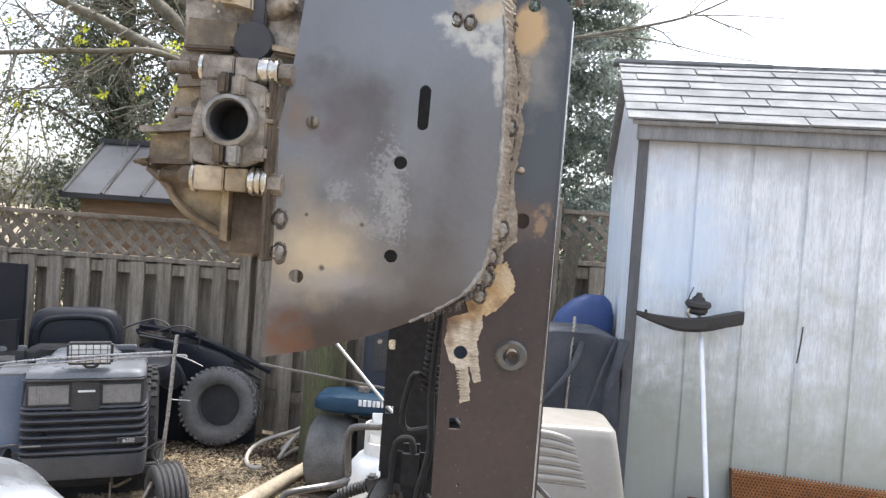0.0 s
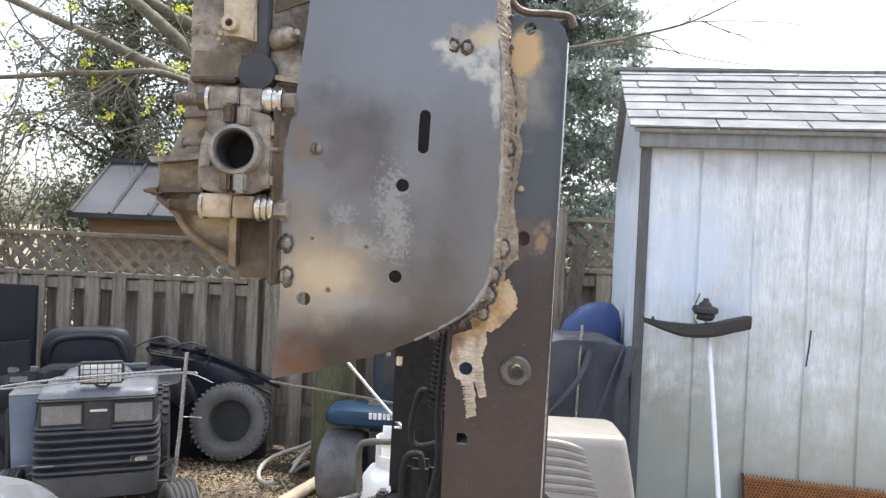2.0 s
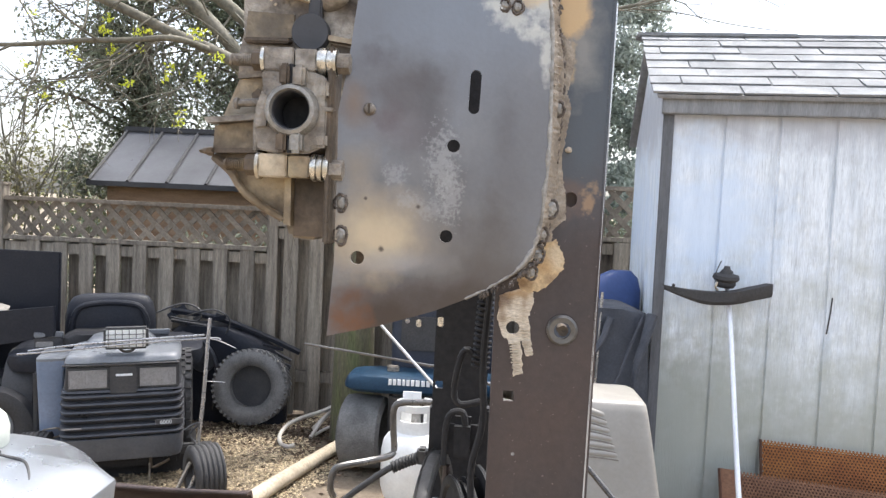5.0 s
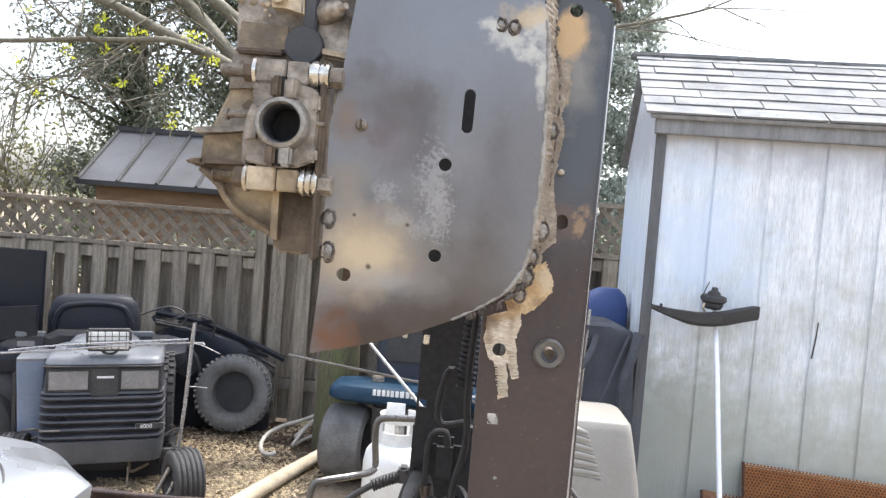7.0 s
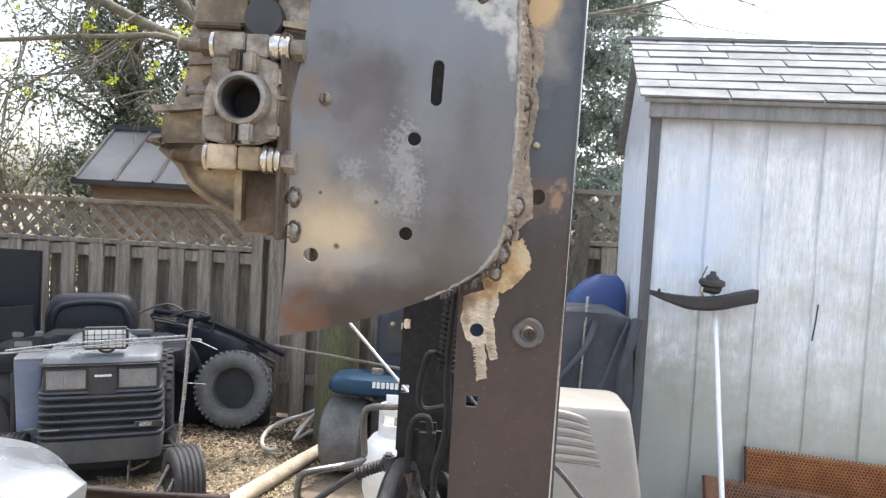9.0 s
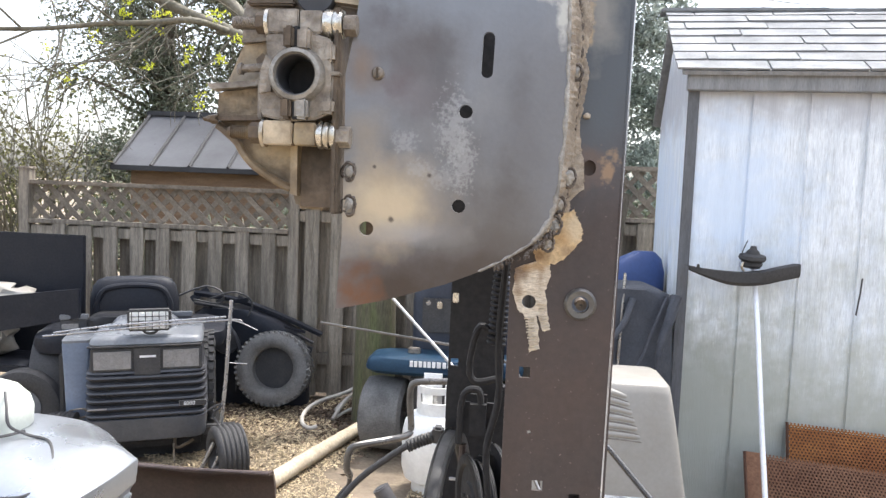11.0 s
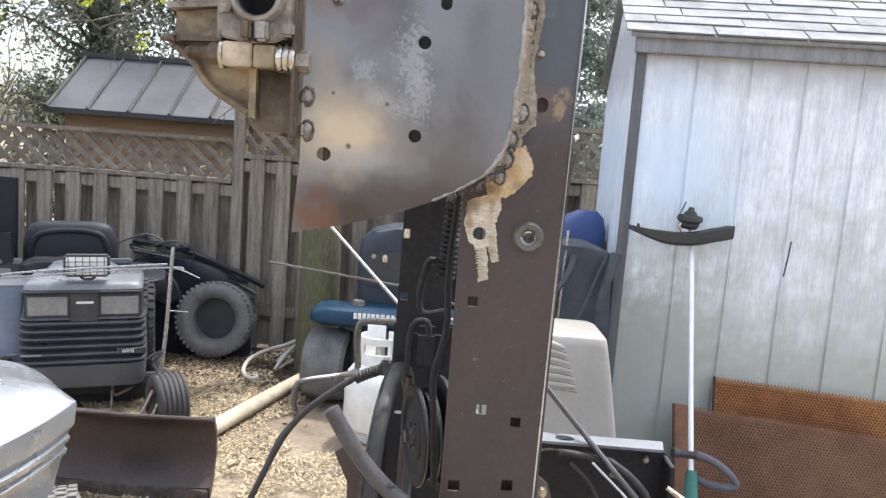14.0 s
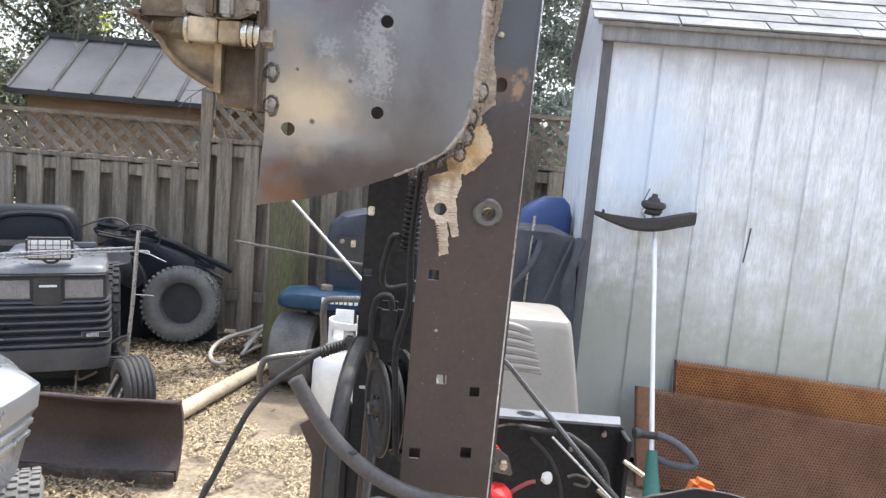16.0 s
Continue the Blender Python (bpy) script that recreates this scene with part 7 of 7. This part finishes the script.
# ---- wooden things and trailer ----
lg = thing("peeled_log", "pale peeled log lying on the ground", "log", (-1.3, 4.6, 0))
part("log_body", pipe(B(), [(-1.50, 3.85, 0.06), (-1.41, 4.2, 0.062), (-1.28, 4.7, 0.058), (-1.15, 5.17, 0.054), (-1.07, 5.45, 0.052)], 0.045, 18, 4, (0.05, 0.042)), M["log"], lg, "", 50)
for x0, x1, y0, y1, turn_ in ((-0.74, -0.44, 3.08, 3.235, 0.06), (-1.12, -1.045, 3.06, 3.215, -0.3)):
    bd_ = thing("wooden_board", "short pale board lying on the wood chips", "board", ((x0 + x1) / 2, (y0 + y1) / 2, 0), "short pale boards")
    part("board_slab", box(B(), x0, x1, y0, y1, 0.0, 0.022, 0.003), M["log"], bd_, turn=Matrix.Translation((x0, y0, 0)) @ Matrix.Rotation(turn_, 4, "Z") @ Matrix.Translation((-x0, -y0, 0)))
wp_ = thing("white_pipe", "loop of white plastic pipe on the ground", "pipe", (-1.5, 5.5, 0))
part("pipe_loop", pipe(B(), [(-1.24, 5.75, 0.22), (-1.34, 5.70, 0.17), (-1.47, 5.60, 0.14), (-1.565, 5.50, 0.10), (-1.585, 5.38, 0.06), (-1.55, 5.29, 0.03), (-1.49, 5.26, 0.02), (-1.45, 5.28, 0.03)], 0.015, 10), M["oldpipe"], wp_)
part("pipe_loop", pipe(B(), [(-1.375, 5.45, 0.035), (-1.34, 5.55, 0.10), (-1.28, 5.66, 0.17), (-1.18, 5.74, 0.22)], 0.014, 10), M["oldpipe"], wp_)
part("pipe_loop", pipe(B(), [(-1.40, 5.62, 0.05), (-1.33, 5.70, 0.12), (-1.25, 5.76, 0.20), (-1.16, 5.8, 0.27)], 0.012, 10), M["oldpipe"], wp_)
part("pipe_loop", pipe(B(), [(-1.36, 5.50, 0.035), (-1.30, 5.60, 0.06), (-1.2, 5.68, 0.085)], 0.012, 10), M["oldpipe"], wp_)
tl = thing("utility_trailer", "black steel utility trailer with raised panel", "trailer", (-3.8, 5.1, 0))
part("back_panel", box(B(), -4.7, -3.22, 5.3, 5.33, 0.40, 1.325, 0.006), M["bedblack"], tl)
part("side_panel", slab(B(), [(-4.8, 0.42), (-2.99, 0.80), (-2.99, 1.0), (-3.5, 0.93), (-4.8, 0.72)], lambda x, z: 4.85, 0.03), M["bedblack"], tl, smooth=0)
part("bed", box(B(), -4.8, -3.25, 4.85, 5.3, 0.40, 0.45, 0.006), M["bedblack"], tl)
for x in (-3.22, -4.4):
    w = tyre_shape("wheel", (x, 4.62, 0.25), (0.25, -1, 0), 0.25, 0.12, 0.16, tl, "plain", "black trailer tyre", "rubber")
    part("rim", lathe(B(), [(0.0005, -0.05), (0.12, -0.05), (0.12, 0.05), (0.0005, 0.05)], (x, 4.62, 0.25), (0.25, -1, 0), 20), M["hoodtop"], w)
jk = thing("scrap_bag", "crumpled pale sack lying in the trailer", "sack", (-3.85, 5.05, 0.45))
part("sack_cloth", blob(blob(blob(B(), (-3.85, 5.08, 0.86), 0.26, (1.2, 0.5, 0.42), 3, 0.8), (-3.62, 5.08, 0.88), 0.16, (1.3, 0.6, 0.35), 3, 0.9), (-3.9, 5.08, 0.60), 0.2, (1.5, 0.7, 0.8), 3, 0.5), M["beige"], jk, "", 60)
og = thing("orange_tool", "orange plastic tool body on the ground", "power tool", (1.02, 2.75, 0))
part("tool_body", box(B(), 0.93, 1.03, 2.72, 2.80, 0.0, 0.512, 0.02, Matrix.Translation((0.98, 2.76, 0.3)) @ Matrix.Rotation(0.3, 4, "Y") @ Matrix.Translation((-0.98, -2.76, -0.3))), M["orange"], og)
dp = thing("deck_plate", "black folded steel deck plate leaning by the trimmer", "steel plate", (0.95, 2.45, 0))
part("plate_sheet", slab(B(), [(0.62, 0.0), (0.64, 0.48), (0.693, 0.56), (0.855, 0.603), (0.884, 0.607), (1.004, 0.592), (1.186, 0.546), (1.204, 0.52), (1.21, 0.0)], lambda x, z: 2.45 + 0.05 * (x - 0.9), 0.008, [circle(1.10, 0.525, 0.006, 10)]), M["pitch"], dp, "", 0)
part("rim_strip", pipe(B(), [(0.64, 2.437, 0.482), (0.693, 2.44, 0.563), (0.77, 2.444, 0.584), (0.855, 2.448, 0.606), (0.884, 2.449, 0.61), (1.004, 2.455, 0.595), (1.10, 2.46, 0.571), (1.186, 2.465, 0.549), (1.204, 2.466, 0.52)], 0.0035, 6, 2), M["dull"], dp, "lighter strip along the plate edge")
part("stub_tube", pipe(B(), [(0.50, 2.2, 0.69), (0.55, 2.2, 0.675), (0.608, 2.2, 0.663), (0.65, 2.2, 0.661), (0.697, 2.2, 0.663)], 0.010, 10, 4), M["chrome"], dp, "short bright steel tube")
part("tube_stay", rod(B(), (0.51, 2.2, 0.69), (0.56, 2.3, 0.0), 0.010), M["black"], dp)


# ---- small brown shed behind the fence ----
def far_shed():
    f = thing("brown_shed", "brown clad shed with grey standing-seam metal roof", "shed", (-3.0, 9.5, 0), kind="structure")
    x0, x1, y0, y1 = -4.62, -1.0, 8.62, 10.2
    part("wall", box(B(), x0, x1, y0, y1, 0.0, 1.86, 0), M["tanwall"], f)
    e, r = Vector((0, 8.48, 1.885)), Vector((0, 9.42, 2.57))
    nn = Vector((0, -(r - e).z, (r - e).y)).normalized()
    for a, b, s in ((e, r, 1), (Vector((0, 10.36, 1.885)), r, -1)):
        n2 = nn if s > 0 else Vector((0, -nn.y, nn.z))
        bm = B()
        q = [Vector((-4.78, *p.yz)) + n2 * o for p, o in ((a, 0), (b, 0), (b, 0.03), (a, 0.03))]
        va, vb = [bm.verts.new(v) for v in q], [bm.verts.new(v + Vector((3.9, 0, 0))) for v in q]
        bm.faces.new(va), bm.faces.new(vb[::-1])
        for i in range(4):
            bm.faces.new((va[i], va[(i + 1) % 4], vb[(i + 1) % 4], vb[i]))
        part("roof_panel", bm, M["metalroof"], f, smooth=0)
    x = -4.76
    for k in range(9):
        p, q = Vector((x, *e.yz)) + nn * 0.045, Vector((x, *r.yz)) + nn * 0.045
        part("seam", rod(B(), p, q, 0.020, None, 4), M["roofdark"], f, "dark standing seam", smooth=0)
        x += 0.46
    part("ridge_cap", box(B(), -4.8, -0.86, 9.34, 9.5, 2.565, 2.63, 0.01), M["roofdark"], f)
    part("eave_trim", box(B(), -4.79, -0.87, 8.45, 8.48, 1.855, 1.915, 0.004), M["roofdark"], f)


far_shed()


# ---- trees ----
def limb(parent, pts, r0, r1, material, name="limb"):
    return part(name, pipe(B(), pts, r0, 10, 6, (r0, r1)), material, parent, "", 60)


def twigs(name, parent, starts, rng, length, material, depth=3, up=0.25):
    """Bare branching twigs as one joined part."""
    bm = B()

    def grow(p, d, ln, r, k):
        pts = [p]
        for _ in range(3):
            d = (d + Vector((rng.uniform(-0.35, 0.35), rng.uniform(-0.35, 0.35), rng.uniform(-0.3, 0.3) + up * 0.3))).normalized()
            p = p + d * ln / 3
            pts.append(p)
        pipe(bm, pts, r, 5, 2, (r, r * 0.5))
        if k:
            for _ in range(3):
                q = pts[rng.randrange(1, 4)]
                e = (d + Vector((rng.uniform(-1, 1), rng.uniform(-1, 1), rng.uniform(-0.6, 0.8)))).normalized()
                grow(q, e, ln * rng.uniform(0.45, 0.75), r * 0.55, k - 1)

    for p, d, r in starts:
        grow(Vector(p), Vector(d).normalized(), length, r, depth)
    return part(name, bm, material, parent, "", 60)


def maple():
    t = thing("blossoming_tree", "bare-limbed tree with mossy trunk and yellow-green blossom", "tree", (-1.1, 5.6, 0))
    part("trunk", pipe(B(), [(-1.10, 5.6, -0.02), (-1.10, 5.6, 0.5), (-1.12, 5.6, 1.2), (-1.25, 5.6, 2.1), (-1.35, 5.6, 2.7)], 0.16, 20, 5, (0.165, 0.12)), M["moss"], t, "mossy brown trunk", 60)
    paths = [([(-1.25, 5.58, 2.1), (-1.6, 5.55, 2.45), (-1.89, 5.5, 2.68), (-2.246, 5.5, 3.064), (-2.70, 5.5, 3.44), (-3.2, 5.5, 3.8)], 0.075, 0.05),
             ([(-1.3, 5.6, 2.5), (-1.893, 5.6, 2.99), (-2.264, 5.6, 3.28), (-2.624, 5.6, 3.474), (-3.1, 5.6, 3.9)], 0.07, 0.045),
             ([(-1.28, 5.55, 2.3), (-1.824, 5.3, 2.646), (-2.171, 5.3, 2.817), (-2.448, 5.3, 2.923), (-2.806, 5.3, 3.083), (-3.09, 5.3, 3.191), (-3.48, 5.3, 3.352), (-3.9, 5.3, 3.5)], 0.06, 0.03),
             ([(-2.15, 5.25, 2.80), (-2.291, 5.0, 2.812), (-2.6, 5.0, 2.79), (-2.885, 5.0, 2.781), (-3.351, 5.0, 2.739), (-3.8, 5.0, 2.73)], 0.03, 0.018),
             ([(-1.3, 5.6, 2.6), (-0.6, 5.5, 2.95), (0.0, 5.4, 3.08), (0.527, 5.4, 3.167), (0.94, 5.4, 3.259), (1.325, 5.4, 3.37), (1.643, 5.4, 3.532)], 0.03, 0.006),
             ([(0.75, 5.4, 3.2), (1.1, 5.4, 3.18), (1.45, 5.35, 3.10), (1.789, 5.3, 3.05)], 0.007, 0.004),
             ([(1.35, 5.4, 3.37), (1.6, 5.4, 3.385), (1.932, 5.4, 3.384), (2.2, 5.4, 3.36)], 0.007, 0.003),
             ([(-0.2, 5.45, 3.0), (0.3, 5.4, 3.3), (0.7, 5.4, 3.45), (1.1, 5.4, 3.7)], 0.011, 0.004)]
    for pts, a, b in paths:
        limb(t, pts, a * 0.78, b * 0.78, M["limb"])
    rng = random.Random(21)
    st = []
    for pts, a, b in paths[:4]:
        for k in range(9):
            i = rng.randrange(1, len(pts) - 1)
            p = Vector(pts[i]).lerp(Vector(pts[i + 1]), rng.random())
            st.append((p, (rng.uniform(-0.9, 0.3), rng.uniform(-0.6, 0.2), rng.uniform(-0.9, 0.5)), 0.009))
    twigs("twig", t, st, rng, 0.7, M["limb"], 2, -0.2)
    st = [((0.6 + 0.2 * i, 5.4, 3.18 + 0.05 * i), (1, rng.uniform(-0.3, 0.3), rng.uniform(-0.5, 0.6)), 0.006) for i in range(5)]
    twigs("twig", t, st, rng, 0.4, M["limb"], 1, 0.1)
    cl = [(-2.747, 5.0, 2.937), (-2.752, 5.0, 2.85), (-2.958, 5.0, 2.665), (-3.0, 5.0, 2.72), (-3.068, 5.0, 2.491), (-3.162, 5.0, 2.411), (-2.539, 5.0, 2.849), (-2.47, 5.0, 2.85), (-2.154, 5.0, 2.85), (-2.097, 5.0, 2.845), (-2.708, 5.0, 2.73), (-2.515, 5.0, 2.737), (-2.306, 5.0, 2.62), (-2.33, 5.0, 2.55), (-2.218, 5.0, 2.333), (-2.085, 5.0, 2.564), (-2.875, 5.0, 3.227), (-2.132, 5.0, 3.238), (-2.05, 5.0, 3.25), (-3.25, 5.0, 2.95), (-3.35, 5.0, 3.1), (-3.3, 5.0, 2.6), (-2.6, 5.0, 3.3), (-1.98, 5.0, 2.70), (-2.24, 5.0, 2.25), (-2.6, 5.0, 2.5)]
    v, f = leaves(cl, (0.021, 0.02, 0.017), 520, 0.014, 31)
    joined("blossom", v, f, M["bloom"], t, "small yellow-green blossom clusters", "stuff")


maple()


def evergreen(name, label, base, clumps, spread, count, size, seed, material, trunk_top, r=0.2, **k):
    t = thing(name, label, "tree", base)
    part("trunk", pipe(B(), [base, Vector(base).lerp(Vector(trunk_top), 0.5) + Vector((0.1, 0, 0)), trunk_top], r, 12, 4, (r, r * 0.25)), M["bark"], t, "", 60)
    rng = random.Random(seed)
    bm = B()
    for c in clumps[:: max(1, len(clumps) // 60)]:
        h = rng.uniform(0.15, 0.8)
        s = Vector(base).lerp(Vector(trunk_top), min(0.95, max(0.1, (c[2] - base[2]) / (trunk_top[2] - base[2]) - 0.06)))
        pipe(bm, [s, s.lerp(Vector(c), 0.6) + Vector((0, 0, rng.uniform(-0.1, 0.15))), c], 0.03, 5, 2, (0.035, 0.01))
    part("bough_tangle", bm, M["bark"], t, "", 60)
    v, f = leaves(clumps, spread, count, size, seed, **k)
    joined("crown", v, f, material, t, "", "stuff")
    return t


rng = random.Random(77)


def cloud(cx, cy, rows, seed):
    g = random.Random(seed)
    out = []
    for z, hw, hd, n in rows:
        for _ in range(n):
            out.append((cx + g.uniform(-hw, hw), cy + g.uniform(-hd, hd), z + g.uniform(-0.3, 0.3)))
    return out


evergreen("ivy_clad_tree", "tall dark ivy-clad evergreen behind the fence", (-5.6, 11.0, 0), cloud(-5.5, 11, [(1.2, 1.2, 0.8, 9), (2.0, 1.1, 0.8, 12), (2.8, 1.0, 0.8, 11), (3.5, 1.1, 0.7, 12), (4.2, 0.9, 0.7, 10), (4.9, 0.8, 0.7, 9), (5.6, 0.7, 0.6, 8), (6.4, 0.6, 0.6, 7), (7.2, 0.4, 0.5, 5)], 1), (0.2, 0.2, 0.2), 34000, 0.036, 41, M["leaf"], (-5.3, 11, 7.6))
evergreen("ivy_clad_tree", "broad dark evergreen tree behind the fence", (-3.9, 10.8, 0), cloud(-3.6, 11.2, [(2.2, 1.1, 0.8, 10), (3.0, 1.0, 0.8, 13), (3.7, 1.1, 0.7, 13), (4.4, 1.0, 0.7, 12), (5.1, 1.0, 0.7, 11), (5.9, 0.9, 0.6, 9), (6.7, 0.7, 0.5, 7)], 2), (0.22, 0.2, 0.22), 34000, 0.036, 42, M["leaf"], (-3.6, 11.2, 7.4))
evergreen("ivy_clad_tree", "dark evergreen tree beyond the brown shed", (-2.1, 11.4, 0), cloud(-2.0, 11.5, [(1.2, 1.3, 0.8, 10), (2.2, 1.1, 0.8, 10), (3.0, 1.0, 0.8, 10), (3.9, 1.1, 0.7, 10), (4.8, 1.0, 0.7, 10), (5.8, 0.9, 0.6, 8), (6.7, 0.6, 0.5, 6)], 3), (0.3, 0.25, 0.28), 24000, 0.038, 43, M["leaf"], (-2.0, 11.5, 7.2))
sp = []
g = random.Random(5)
for i in range(30):
    z = 0.9 + 7.0 * i / 30
    w = 1.75 * (1 - i / 40) + 0.08
    for k in range(12):
        a = g.uniform(0, 6.28)
        for f in (0.35, 0.6, 0.8, 1.0):
            sp.append((0.55 + w * f * math.cos(a) * g.uniform(0.85, 1.1), 9.0 + w * f * math.sin(a) * 0.8, z - 0.25 * f + g.uniform(-0.08, 0.08)))
evergreen("spruce_tree", "blue-green spruce with drooping boughs behind the fence", (0.55, 9.0, 0), sp, (0.085, 0.085, 0.055), 150000, 0.033, 44, M["needle"], (0.55, 9.0, 8.0), 0.16, droop=0.35)
sh_ = thing("tangled_shrub", "tangle of bare twigs and pale leaves behind the fence", "shrub", (-5.6, 8.2, 0))
st = [((-7.1 + 1.9 * rng.random(), 7.6 + 1.0 * rng.random(), 0.1 + 0.6 * rng.random()), (rng.uniform(-0.5, 0.5), rng.uniform(-0.3, 0.3), 1), 0.018) for _ in range(34)]
twigs("stem_tangle", sh_, st, rng, 1.5, M["limb"], 2, 0.6)
v, f = leaves(cloud(-5.9, 8.3, [(0.8, 1.1, 0.5, 12), (1.4, 1.2, 0.5, 16), (2.0, 1.0, 0.5, 10), (2.6, 0.9, 0.5, 4)], 6), (0.2, 0.2, 0.18), 5200, 0.032, 45)
joined("foliage", v, f, M["pale"], sh_, "", "stuff")
hd_ = thing("hedge", "dark leafy hedge running behind the fence", "hedge", (-1.0, 8.0, 0))
v, f = leaves(cloud(0.3, 7.6, [(0.4, 1.6, 0.3, 30), (1.0, 1.6, 0.3, 30), (1.4, 1.5, 0.25, 14)], 7), (0.2, 0.15, 0.15), 5000, 0.045, 46)
joined("foliage", v, f, M["leaf"], hd_, "", "stuff")
v, f = leaves(cloud(-3.1, 7.3, [(0.4, 1.2, 0.2, 26), (0.8, 1.2, 0.2, 28), (1.15, 1.2, 0.2, 28)], 9), (0.12, 0.12, 0.10), 6000, 0.04, 47)
hl_ = thing("hedge", "low dark leafy hedge behind the lattice fence", "hedge", (-3.1, 7.3, 0))
joined("foliage", v, f, M["leaf"], hl_, "", "stuff")
st = [((-1.2 + 2.8 * rng.random(), 7.5 + 0.4 * rng.random(), 0.0), (rng.uniform(-0.5, 0.5), 0, 1), 0.03) for _ in range(14)]
twigs("stem_tangle", hd_, st, rng, 1.2, M["bark"], 1, 0.6)
